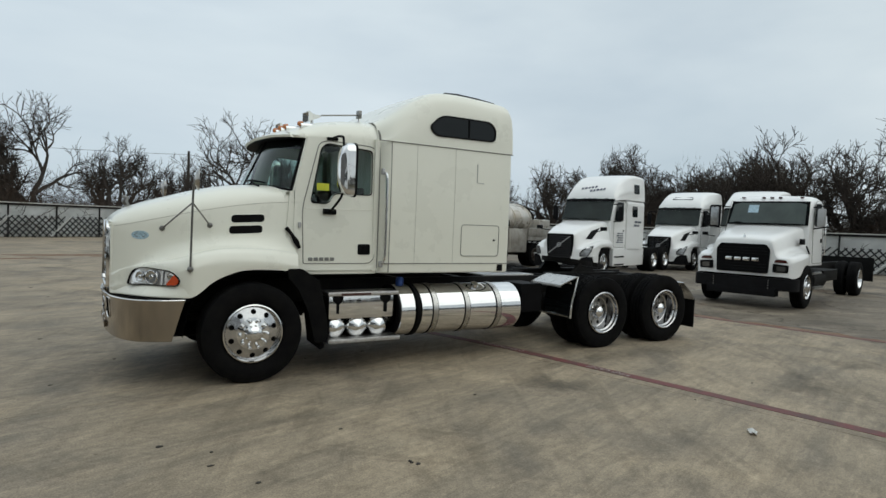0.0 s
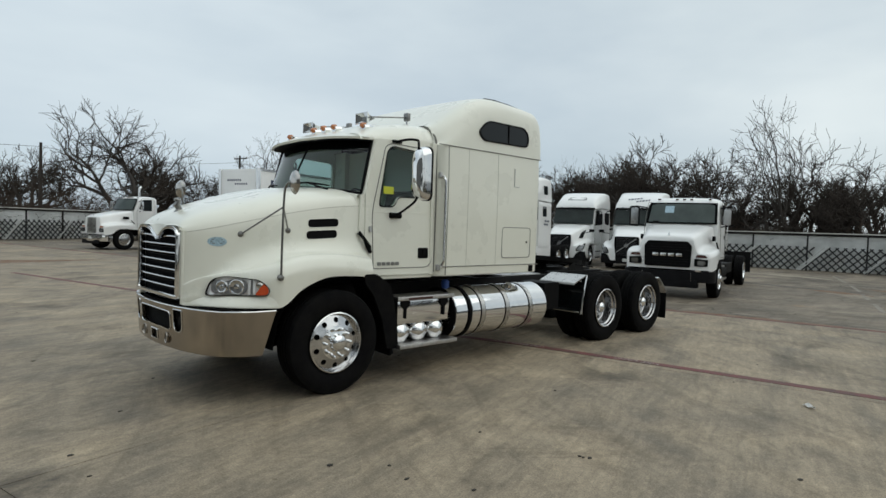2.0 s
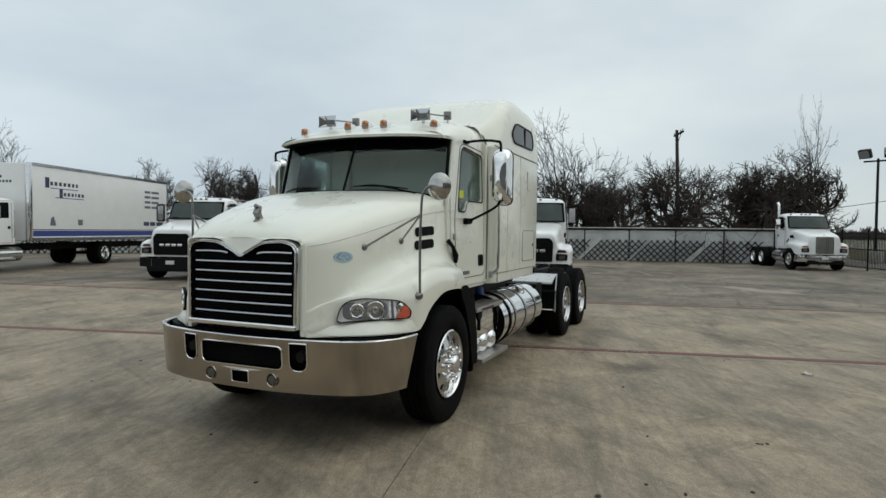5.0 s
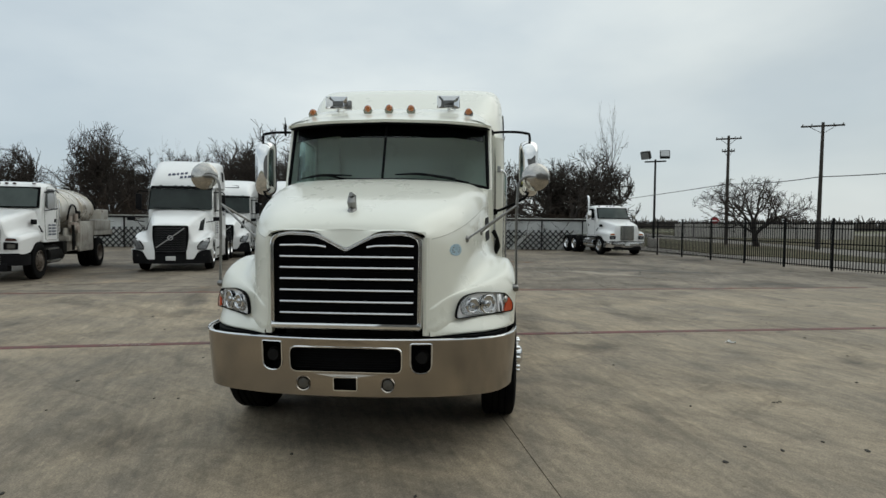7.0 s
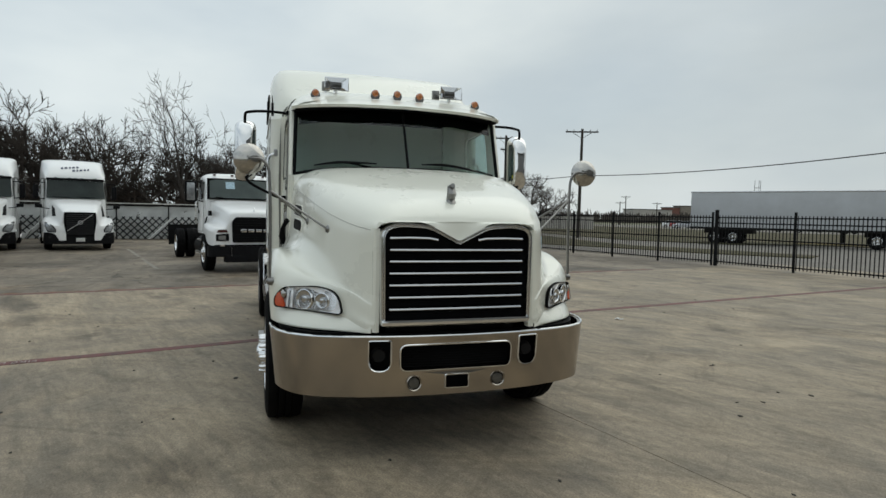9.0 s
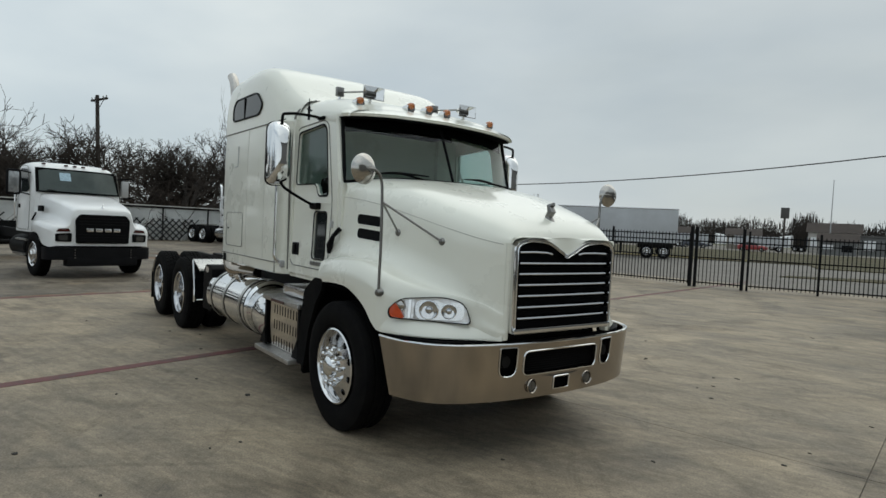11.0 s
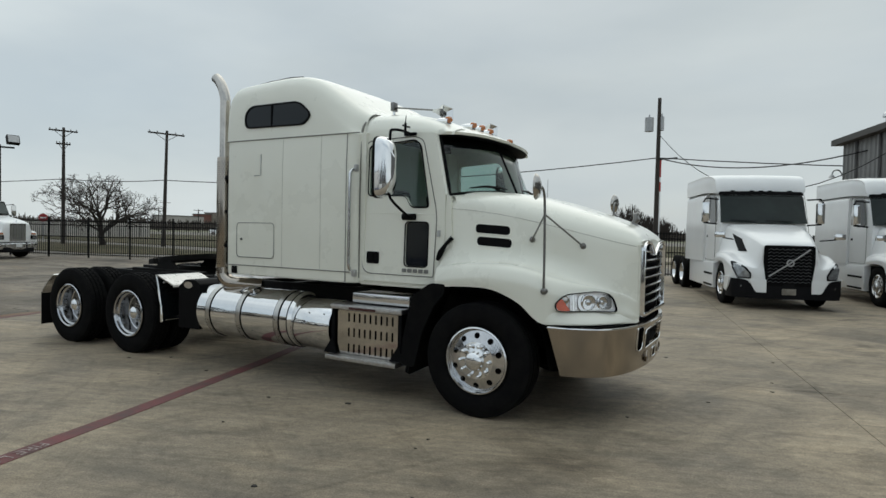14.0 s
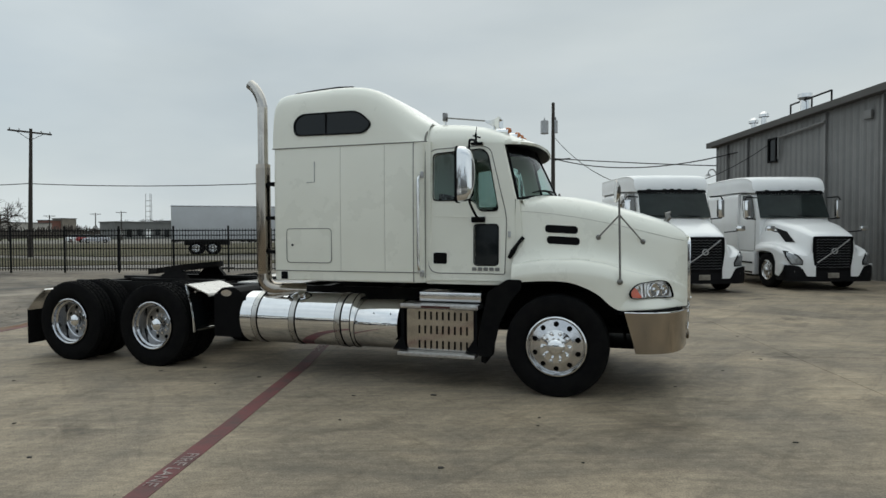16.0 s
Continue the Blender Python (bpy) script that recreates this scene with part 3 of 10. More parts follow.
# face laid out flat along its length, with its openings
arc = [0.0]
for (x0, y0), (x1, y1) in zip(bplan, bplan[1:]):
    arc.append(arc[-1] + math.hypot(x1 - x0, y1 - y0))
mid = arc[-1] / 2


def on_bumper(u, v, w):
    a = min(max(u + mid, 0), arc[-1])
    i = max(j for j in range(len(arc) - 1) if arc[j] <= a + 1e-9)
    t = (a - arc[i]) / (arc[i + 1] - arc[i])
    (x0, y0), (x1, y1) = bplan[i], bplan[i + 1]
    tx, ty = x1 - x0, y1 - y0
    L = math.hypot(tx, ty)
    k = 0.034 * min(1, max(0, (v - 0.43) / 0.43)) - 0.022
    return (x0 + tx * t + (k - w) * -ty / L, y0 + ty * t + (k - w) * tx / L, v)


def rrect(u0, u1, v0, v1, r, n=5):
    return rounded([(u0, v0), (u1, v0), (u1, v1), (u0, v1)], r, n)


slot = rrect(-0.388, 0.388, 0.634, 0.806, 0.05)
sl_l, sl_r = rounded([(-0.592, 0.632), (-0.447, 0.632), (-0.447, 0.838), (-0.592, 0.838)], [0.07, 0.07, 0.015, 0.015]), rounded([(0.447, 0.632), (0.592, 0.632), (0.592, 0.838), (0.447, 0.838)], [0.07, 0.07, 0.015, 0.015])
tow = rrect(-0.082, 0.082, 0.508, 0.600, 0.012)
fogs = [[(s * 0.294 + 0.048 * math.cos(a), 0.551 + 0.048 * math.sin(a)) for a in (2 * math.pi * k / 20 for k in range(20))] for s in SIDES]
# the plain sides as a loft, the pierced middle as a plate
half_u = 0.66
for s in SIDES:
    bm = B()
    us = [s * (half_u + (mid - half_u) * i / 26) for i in range(27)]
    vs_ = [0.466 + (0.862 - 0.466) * j / 8 for j in range(9)]
    cut = lambda u, v: u - s * 0.11 * (1 - (v - 0.466) / 0.396) * max(0.0, (abs(u) - half_u) / (mid - half_u)) ** 2
    rings(bm, [[on_bumper(cut(u, v), v + (0.004 if 0 < j < 8 else 0), 0) for j, v in enumerate(vs_)] + [on_bumper(cut(u, v), v, 0.03) for v in (0.862, 0.466)] for u in us])
    part("bumper_end", bm, M_STEEL, T, "curved stainless bumper end")
bm = B()
cols = [-half_u + 2 * half_u * i / 30 for i in range(31)]
plate(bm, [(u, 0.464) for u in cols] + [(u, 0.862) for u in reversed(cols)], [slot, sl_l, sl_r, tow] + fogs, lambda u, v, w: on_bumper(u, v, w), 0.03)
bumper = part("bumper", bm, M_STEEL, T, "polished stainless steel front bumper with slots")
bm = B()
tube(bm, [on_bumper(-mid + 2 * mid * i / 60, 0.864, 0.004) for i in range(61)], 0.009, 8)
part("bumper_edge", bm, M_CHROME, bumper)
bm = B()
rings(bm, [[(x - 0.09, y * 0.9, 0.47), (x - 0.09, y * 0.9, 0.84)] for x, y in bplan[8:-8]], cap=False, closed=False)
part("bumper_backing", bm, M_BLACK, bumper)
# added black strip: keeps low skylight off the ground behind the bumper
bm = B()
rings(bm, [[(x - 0.24, y * 0.68, 0.40), (x - 0.22, y * 0.68, 0.40), (x - 0.13, y * 0.82, 0.52), (x - 0.15, y * 0.82, 0.52)] for x, y in bplan[10:-10]])
part("air_dam", bm, M_BLACK, T, "black strip added below the bumper to deepen the shade")
# added black sheet: deepens the shade on the ground under the engine
bm = B()
box(bm, -0.45, 0.92, -0.62, 0.62, 0.415, 0.43, 0.004)
part("belly_pan", bm, M_BLACK, T, "black sheet added below the engine to block skylight")
for k, hole in enumerate((slot, sl_l, sl_r, tow)):
    cu, cv = sum(p[0] for p in hole) / len(hole), sum(p[1] for p in hole) / len(hole)
    bm = B()
    tube(bm, [on_bumper(u, v, -0.003) for u, v in hole] + [on_bumper(*hole[0], -0.003)], 0.006, 6)
    part("slot_rim", bm, M_CHROME, bumper)
for i in range(9):
    bm = B()
    z = 0.655 + i * 0.017
    tube(bm, [(1.24, -0.36, z), (1.262, 0, z), (1.24, 0.36, z)], 0.0035, 5)
    part("slot_mesh_bar", bm, M_BLACK, bumper)
for s in SIDES:
    bm = B()
    cyl(bm, (1.20, s * 0.52, 0.735), (1.245, s * 0.52, 0.735), 0.05, 0.04, 16)
    part("tow_eye", bm, M_FRAME, bumper)
    bm = B()
    lathe(bm, [(0.0, 0.004), (0.035, 0.0), (0.044, -0.012), (0.048, -0.03)], on_bumper(s * 0.294, 0.551, -0.006), (1, s * 0.1, 0), 20)
    fg = part("fog_light", bm, M_FOG, bumper, "round clear fog lamp")
    bm = B()
    lathe(bm, [(0.046, -0.01), (0.054, 0.004), (0.050, 0.010), (0.044, 0.004)], on_bumper(s * 0.294, 0.551, -0.004), (1, s * 0.1, 0), 20)
    part("fog_rim", bm, M_STEEL, fg)

# headlights in the wing fronts
HL_PLAN = [(1.085, 0.718), (1.035, 0.792), (0.965, 0.890), (0.875, 0.989), (0.78, 1.066), (0.675, 1.132)]
hp = curve(HL_PLAN, 5)
hl_arc = [0.0]
for (x0, y0), (x1, y1) in zip(hp, hp[1:]):
    hl_arc.append(hl_arc[-1] + math.hypot(x1 - x0, y1 - y0))
HLL = hl_arc[-1]


def on_wing(s, off=0.0):
    def f(u, v, w):
        a = min(max(u, 0.0), HLL - 1e-6)
        i = max(j for j in range(len(hl_arc) - 1) if hl_arc[j] <= a)
        t = (a - hl_arc[i]) / (hl_arc[i + 1] - hl_arc[i])
        (x0, y0), (x1, y1) = hp[i], hp[i + 1]
        tx, ty = (x1 - x0), (y1 - y0)
        L = math.hypot(tx, ty)
        lean = (1.05 - v) * 0.12
        d = off + w + lean
        return (x0 + tx * t + ty / L * d, s * (y0 + ty * t - tx / L * d), v)
    return f


hl_out = rounded([(0.0, 0.985), (HLL * 0.97, 0.996), (HLL * 1.0, 1.055), (HLL * 0.85, 1.140), (HLL * 0.32, 1.168), (0.045, 1.130)], [0.04, 0.05, 0.05, 0.09, 0.08, 0.07], 6)
cx_, cz_ = HLL * 0.5, 1.075
hl_in = [((u - cx_) * 0.978 + cx_, (v - cz_) * 0.945 + cz_) for u, v in hl_out]
for s in SIDES:
    bm = B()
    plate(bm, hl_out, [hl_in], on_wing(s, 0.012), 0.024)
    hl = part("headlight", bm, M_BLACK, T, "clear headlight with a red-orange corner")
    bm = B()
    prism(bm, [((u - cx_) * 0.985 + cx_, (v - cz_) * 0.96 + cz_) for u, v in hl_out], on_wing(s, 0.010), 0.006)
    part("reflector", bm, M_REFL, hl, "silver reflector behind a clear lens")
    f = on_wing(s, 0.016)
    bm = B()
    prism(bm, rounded([(HLL * 0.09, 1.010), (HLL * 0.66, 1.002), (HLL * 0.66, 1.142), (HLL * 0.09, 1.130)], [0.05, 0.065, 0.065, 0.05], 6), on_wing(s, 0.013), 0.006)
    part("bowl_housing", bm, M_ALU, hl, "silver housing round the lamp bowls")
    for u, v, r in ((HLL * 0.27, 1.070, 0.050), (HLL * 0.50, 1.072, 0.063)):
        p, q = Vector(f(u, v, -0.002)), Vector(f(u, v, 0.012))
        bm = B()
        lathe(bm, [(r * 1.0, 0.010), (r * 0.86, 0.006), (r * 0.66, 0.002), (r * 0.44, 0.001), (r * 0.40, 0.010), (r * 0.30, 0.017), (r * 0.12, 0.020), (0.0, 0.020)], p, q - p, 28)
        bowl = part("lamp_bowl", bm, M_BOWL, hl, "dark silver lamp bowl")
        bm = B()
        lathe(bm, [(r * 1.10, 0.002), (r * 1.08, 0.012), (r * 1.0, 0.014), (r * 0.96, 0.009)], p, q - p, 28)
        part("bowl_rim", bm, M_CHROME, bowl)
    for k in range(3):
        u0, u1 = HLL * (0.675 + 0.035 * k), HLL * (0.675 + 0.035 * k + 0.031)
        bm = B()
        prism(bm, [(u0, 1.008), (u1, 1.008), (u1, 1.138 - 0.006 * k), (u0, 1.142 - 0.006 * k)], lambda u, v, w, u0=u0, k=k: f(u, v, w * (1 + 60 * (u - u0) * (1 if k % 2 else 0.3))), 0.004)
        part("reflector_facet", bm, M_CHROME if k % 2 else M_REFL, hl)
    bm = B()
    am = rounded([(HLL * 0.77, 1.003), (HLL * 0.955, 1.006), (HLL * 0.98, 1.055), (HLL * 0.90, 1.110)], 0.025)
    prism(bm, am, on_wing(s, 0.020), 0.014)
    part("indicator", bm, M_CORNER, hl, "red-orange indicator lens")
    p, q = Vector(f(HLL * 0.845, 1.088, -0.002)), Vector(f(HLL * 0.845, 1.088, 0.012))
    bm = B()
    lathe(bm, [(0.038, 0.008), (0.036, 0.014), (0.030, 0.012), (0.018, 0.019), (0.0, 0.022)], p, q - p, 24)
    part("indicator_bulb", bm, M_CONVEX, hl, "round side lamp")

# oval sticker on the left bonnet side
bm = B()
prism(bm, [(1.005 + 0.075 * math.cos(a), 1.468 + 0.042 * math.sin(a)) for a in (2 * math.pi * k / 28 for k in range(28))], lambda u, v, w: (u, hood_y(u, v) + 0.001 + w, v), 0.003)
st = part("sticker", bm, M_DECAL, hood, "pale blue oval sticker with unreadable print")
bm = B()
for v, w_ in ((1.484, 0.045), (1.468, 0.055), (1.452, 0.04)):
    prism(bm, [(1.005 - w_, v - 0.004), (1.005 + w_, v - 0.004), (1.005 + w_, v + 0.004), (1.005 - w_, v + 0.004)], lambda u, v, w: (u, hood_y(u, v) + 0.004 + w, v), 0.001)
part("sticker_print", bm, M_BADGE, st)

# bonnet mirrors on posts with two stays
for s in SIDES:
    hm = part("hood_mirror", lathe(B(), [(0.0, 0.034), (0.05, 0.029), (0.09, 0.013), (0.108, -0.008), (0.104, -0.014), (0.0, -0.014)], (0.575, s * 1.325, 2.02), (1, -0.16 * s, 0), 32), M_CONVEX, T, "round chrome bonnet mirror on a post")
    bm = B()
    tube(bm, curve([(0.605, s * 1.185, 1.16), (0.60, s * 1.18, 1.5), (0.595, s * 1.185, 1.85), (0.592, s * 1.20, 1.97), (0.59, s * 1.25, 2.02), (0.60, s * 1.33, 2.02)], 4), 0.0105, 10)
    part("mirror_post", bm, M_POST, hm)
    for p in ((0.387, s * hood_y(0.387, 1.585), 1.585), (0.815, s * hood_y(0.815, 1.54), 1.54)):
        bm = B()
        tube(bm, [p, (0.597, s * 1.182, 1.80)], 0.008, 8)
        stay = part("mirror_stay", bm, M_POST, hm)
        bm = B()
        lathe(bm, [(0.0, 0.016), (0.02, 0.013), (0.028, 0.0), (0.03, -0.014)], p, (0.1, s, 0), 16)
        part("stay_foot", bm, M_POST, stay)
    bm = B()
    lathe(bm, [(0.0, 0.016), (0.02, 0.013), (0.028, 0.0), (0.03, -0.03)], (0.605, s * 1.19, 1.16), (0.1, s, 0), 16)
    part("stay_foot", bm, M_POST, hm)

# ---- cab
def cab_side(s, inset=0.0):
    return lambda u, v, w: (u, s * (1.030 - 0.030 * (v - 1.13) + w - inset), v)


WIN = rounded([(-1.335, 1.988), (-0.885, 1.985), (-0.835, 1.875), (-0.625, 1.875), (-0.735, 2.455), (-0.80, 2.512), (-1.335, 2.478)], [0.05, 0.06, 0.06, 0.05, 0.06, 0.06, 0.05], 5)
LOWWIN = rrect(-0.875, -0.625, 1.30, 1.72, 0.04)
side_out = [(-1.42, 1.13), (-0.47, 1.13), (-0.44, 1.60), (-0.45, 1.99), (-0.585, 2.575), (-0.85, 2.60), (-1.42, 2.60)]
for s in SIDES:
    bm = B()
    plate(bm, side_out, [WIN] + ([LOWWIN] if s < 0 else []), cab_side(s), -0.045)
    cs = part("cab_side", bm, M_CREAM, T, "cream cab side with a door")
    # door joint
    door = rounded([(-1.385, 1.205), (-0.55, 1.205), (-0.53, 1.80), (-0.705, 2.515), (-0.80, 2.555), (-1.39, 2.535)], [0.12, 0.02, 0.1, 0.06, 0.08, 0.10], 5)
    bm = B()
    f = cab_side(s)
    tube(bm, [f(u, v, 0.001) for u, v in door] + [f(*door[0], 0.001)], 0.0055, 6)
    part("door_joint", bm, M_SEAM, cs)
    bm = B()
    plate(bm, [((u + 1.0) * 1.03 - 1.0, (v - 2.2) * 1.05 + 2.2) for u, v in WIN], [WIN], cab_side(s), 0.006)
    part("window_rubber", bm, M_BLACK, cs)
    bm = B()
    prism(bm, WIN, cab_side(s, 0.025), 0.005)
    g = part("door_window", bm, M_TINT, cs, "tinted door window")
    g.visible_shadow = False
    if s < 0:
        bm = B()
        prism(bm, LOWWIN, cab_side(s, 0.02), 0.005)
        part("peep_window", bm, M_BGLASS, cs, "dark lower door window")
        bm = B()
        plate(bm, rrect(-0.887, -0.613, 1.288, 1.732, 0.05), [LOWWIN], cab_side(s), 0.006)
        part("window_rubber", bm, M_BLACK, cs)
    bm = B()
    prism(bm, rrect(-1.33, -1.18, 1.305, 1.425, 0.02), cab_side(s), 0.006)
    hd = part("door_handle", bm, M_BLACK, cs, "black recessed door handle")
    bm = B()
    prism(bm, rrect(-1.305, -1.245, 1.325, 1.405, 0.01), cab_side(s, -0.006), 0.010)
    part("handle_paddle", bm, M_BLACK, hd)
    # maker's name as plain bars
    bm = B()
    for k in range(5):
        u = -0.90 + 0.062 * k
        prism(bm, rrect(u, u + 0.048, 1.236, 1.272, 0.008, 2), cab_side(s), 0.008)
    part("name_badge", bm, M_BADGE, cs)
    # belt crease and hinge
    bm = B()
    tube(bm, [f(-1.40, 1.815, 0.0), f(-0.56, 1.80, 0.0)], 0.004, 6)
    part("belt_crease", bm, M_CREAM, cs)
    bm = B()
    prism(bm, rrect(-0.515, -0.487, 1.59, 1.65, 0.01), cab_side(s), 0.02)
    part("door_hinge", bm, M_SILVER, cs)
    # A pillar and the edge of the screen
    bm = B()
    rings(bm, [[(-0.455 - k * 0.13, s * (1.004 - 0.018 * k), 1.985 + 0.59 * k), (-0.432 - k * 0.135, s * (0.985 - 0.018 * k), 1.985 + 0.59 * k), (-0.432 - k * 0.14, s * (0.945 - 0.018 * k), 1.985 + 0.59 * k), (-0.49 - k * 0.13, s * (0.95 - 0.018 * k), 1.985 + 0.59 * k)] for k in (0, 0.25, 0.5, 0.75, 1.0)])
    part("pillar", bm, M_CREAM, T)
    # cowl below the screen, between the door and the bonnet
    bm = B()
    prism(bm, [(-0.55, 1.13), (-0.42, 1.13), (-0.36, 1.5), (-0.40, 1.975), (-0.44, 1.99), (-0.45, 1.6)], lambda u, v, w: (u, s * (1.018 - 0.030 * (v - 1.13) - w), v), 0.10)
    part("cowl_side", bm, M_CREAM, T)
    # grab handle on the sleeper's front corner
    bm = B()
    tube(bm, curve([(-1.455, s * 1.085, 2.25), (-1.46, s * 1.14, 2.22), (-1.46, s * 1.155, 2.10), (-1.46, s * 1.155, 1.40), (-1.455, s * 1.15, 1.26), (-1.45, s * 1.085, 1.21)], 4), 0.016, 10)
    gh = part("grab_handle", bm, M_ALU, T, "long bright grab handle")
    for z in (2.26, 1.20):
        bm = B()
        box(bm, -1.49, -1.42, min(s * 1.06, s * 1.10), max(s * 1.06, s * 1.10), z - 0.035, z + 0.035, 0.01)
        part("handle_foot", bm, M_SILVER, gh)
    # sill under the door
    bm = B()
    box(bm, -1.42, -0.50, min(s * 0.8, s * 1.01), max(s * 0.8, s * 1.01), 1.085, 1.135, 0.012)
    part("cab_sill", bm, M_CREAM, T)

# bulge of the cab roof, and the visor
ROOF = [(-1.47, 2.875, 0.985), (-1.25, 2.87, 0.985), (-1.0, 2.845, 0.98), (-0.8, 2.805, 0.975), (-0.62, 2.745, 0.965), (-0.48, 2.68, 0.955), (-0.40, 2.645, 0.945)]
bm = B()
loops = []
for x, zt, w in curve(ROOF, 4):
    zr = 2.555 + 0.02 * min(1, max(0, (-x - 0.4)))
    rib = [(w, zr), (w * 0.985, zr + (zt - zr) * 0.32), (w * 0.90, zr + (zt - zr) * 0.70), (w * 0.70, zr + (zt - zr) * 0.92), (w * 0.35, zt - 0.005), (0, zt)]
    r = [(x, y, z) for y, z in curve(rib, 4)]
    loops.append(r + [(a, -b, c) for a, b, c in reversed(r[:-1])])
rings(bm, loops, cap=False, closed=False)
roof = part("cab_roof", bm, M_CREAM, T, "cream domed cab roof")
VIS = [(-0.53, 0.99, 2.585), (-0.44, 0.965, 2.582), (-0.34, 0.80, 2.59), (-0.27, 0.5, 2.602), (-0.245, 0.0, 2.612)]
vc = curve(VIS, 5)
vis = vc + [(x, -y, z) for x, y, z in reversed(vc[:-1])]
bm = B()
loops = []
for x, y, z in vis:
    k = y / 0.99
    back = (-0.56 - 0.02 * (1 - abs(k)), y * 0.97, 2.60 + 0.115 * (1 - k * k) ** 0.6)
    b1 = Vector(back)
    tip = Vector((x, y, z))
    midp = b1 * 0.5 + tip * 0.5 + Vector((0.01, 0, 0.018))
    loops.append([b1, midp, tip, tip + Vector((-0.012, 0, -0.024)), midp + Vector((-0.01, 0, -0.03)), b1 + Vector((0, 0, -0.03))])
rings(bm, loops)
part("sun_visor", bm, M_CREAM, T, "cream visor over the windscreen")
bm = B()
rings(bm, [[(x - 0.02, y * 0.985, z - 0.027), (-0.56, y * 0.95, z - 0.03 + 0.02 * (1 - (y / 0.99) ** 2)), (-0.56, y * 0.95, z - 0.034 + 0.02 * (1 - (y / 0.99) ** 2)), (x - 0.02, y * 0.985, z - 0.031)] for x, y, z in vis])
part("visor_underside", bm, M_BLACK, T)

# windscreen of two panes, its black surround, divider and wipers
def screen(u, t):
    """u: -1 to 1 across, t: 0 foot to 1 head."""
    x = (-0.135 - 0.285 * abs(u) ** 2.6) * (1 - t) + (-0.40 - 0.16 * abs(u) ** 2.4) * t
    return (x, u * (0.958 - 0.024 * t), (2.045 - 0.055 * abs(u) ** 3) * (1 - t) + (2.61 - 0.03 * abs(u) ** 2) * t)


for a, b in ((-0.985, -0.01), (0.01, 0.985)):
    bm = B()
    rings(bm, [[Vector(screen(a + (b - a) * i / 12, t)) for t in (0.02, 0.25, 0.5, 0.75, 0.98)] for i in range(13)], cap=False, closed=False)
    w_ = part("windscreen", bm, M_GLASS, T, "windscreen pane")
    w_.visible_shadow = False
bm = B()
tube(bm, [screen(0, t) for t in (0, 0.3, 0.6, 1)], 0.012, 8)
edge = [screen(-1 + i / 10, 0.0) for i in range(21)]
tube(bm, [screen(-1, 1 - k / 6) for k in range(6)] + edge + [screen(1, k / 6) for k in range(1, 7)], 0.017, 8)
tube(bm, [screen(-1 + i / 10, 1.0) for i in range(21)], 0.02, 8)
part("screen_rubber", bm, M_BLACK, T)
bm = B()
rings(bm, [[Vector(screen(-0.97 + 1.94 * i / 20, t)) + Vector((-0.025, 0, 0)) for t in (0.80 - 0.05 * abs(-1 + i / 10), 0.90, 0.99)] for i in range(21)], cap=False, closed=False)
bmesh.ops.solidify(bm, geom=list(bm.faces), thickness=0.004)
part("screen_header", bm, M_BLACK, T, "dark header above the windscreen")
for y0, y1 in ((-0.80, -0.28), (0.12, 0.66)):
    bm = B()
    pts = []
    for i in range(9):
        y = y0 + (y1 - y0) * i / 8
        x, yy, z = screen(y / 0.958, 0.085 - 0.05 * abs(i / 8 - 0.35))
        pts.append((x + 0.028, yy, z + 0.01))
    tube(bm, pts, [0.006, 0.008, 0.011, 0.013, 0.013, 0.012, 0.01, 0.008, 0.006], 6)
    mx = pts[4]
    wp = part("wiper", bm, M_BLACK, T, "black wiper")
    bm = B()
    tube(bm, [mx, (mx[0] + 0.06, mx[1] + 0.25, mx[2] - 0.045), (mx[0] + 0.035, mx[1] + 0.40, mx[2] - 0.075)], 0.009, 6)
    part("wiper_arm", bm, M_BLACK, wp)
# cowl under the screen
bm = B()
rings(bm, [[(screen(u, 0)[0] - 0.03, screen(u, 0)[1] * 1.01, screen(u, 0)[2] - 0.005), (screen(u, 0)[0] + 0.05, screen(u, 0)[1] * 1.005, screen(u, 0)[2] - 0.02), (screen(u, 0)[0] + 0.08, screen(u, 0)[1] * 1.0, screen(u, 0)[2] - 0.12)] for u in [-1 + i / 10 for i in range(21)]], cap=False, closed=False)
part("cowl", bm, M_CREAM, T)

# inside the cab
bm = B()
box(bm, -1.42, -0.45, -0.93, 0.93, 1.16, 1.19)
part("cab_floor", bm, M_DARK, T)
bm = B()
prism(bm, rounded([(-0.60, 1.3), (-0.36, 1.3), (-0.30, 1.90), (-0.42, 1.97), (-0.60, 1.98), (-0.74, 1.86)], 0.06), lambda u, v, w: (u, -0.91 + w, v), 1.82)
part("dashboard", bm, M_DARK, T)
bm = B()
lathe(bm, [(0.215, -0.015), (0.232, 0), (0.215, 0.015), (0.20, 0.0), (0.215, -0.015)], (-0.84, 0.47, 1.90), (-0.75, 0, 0.66), 28)
tube(bm, [(-0.84, 0.47, 1.90), (-0.62, 0.47, 1.72)], 0.03, 8)
tube(bm, [(-0.84, 0.26, 1.90), (-0.84, 0.68, 1.90)], 0.014, 6)
part("steering_wheel", bm, M_BLACK, T)
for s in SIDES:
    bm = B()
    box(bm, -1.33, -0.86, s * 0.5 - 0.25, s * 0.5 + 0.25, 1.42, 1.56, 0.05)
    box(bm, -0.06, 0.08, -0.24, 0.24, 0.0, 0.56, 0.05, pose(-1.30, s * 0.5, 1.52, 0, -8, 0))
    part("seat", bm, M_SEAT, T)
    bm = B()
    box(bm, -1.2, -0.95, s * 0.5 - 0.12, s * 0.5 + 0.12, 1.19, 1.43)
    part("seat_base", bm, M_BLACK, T)
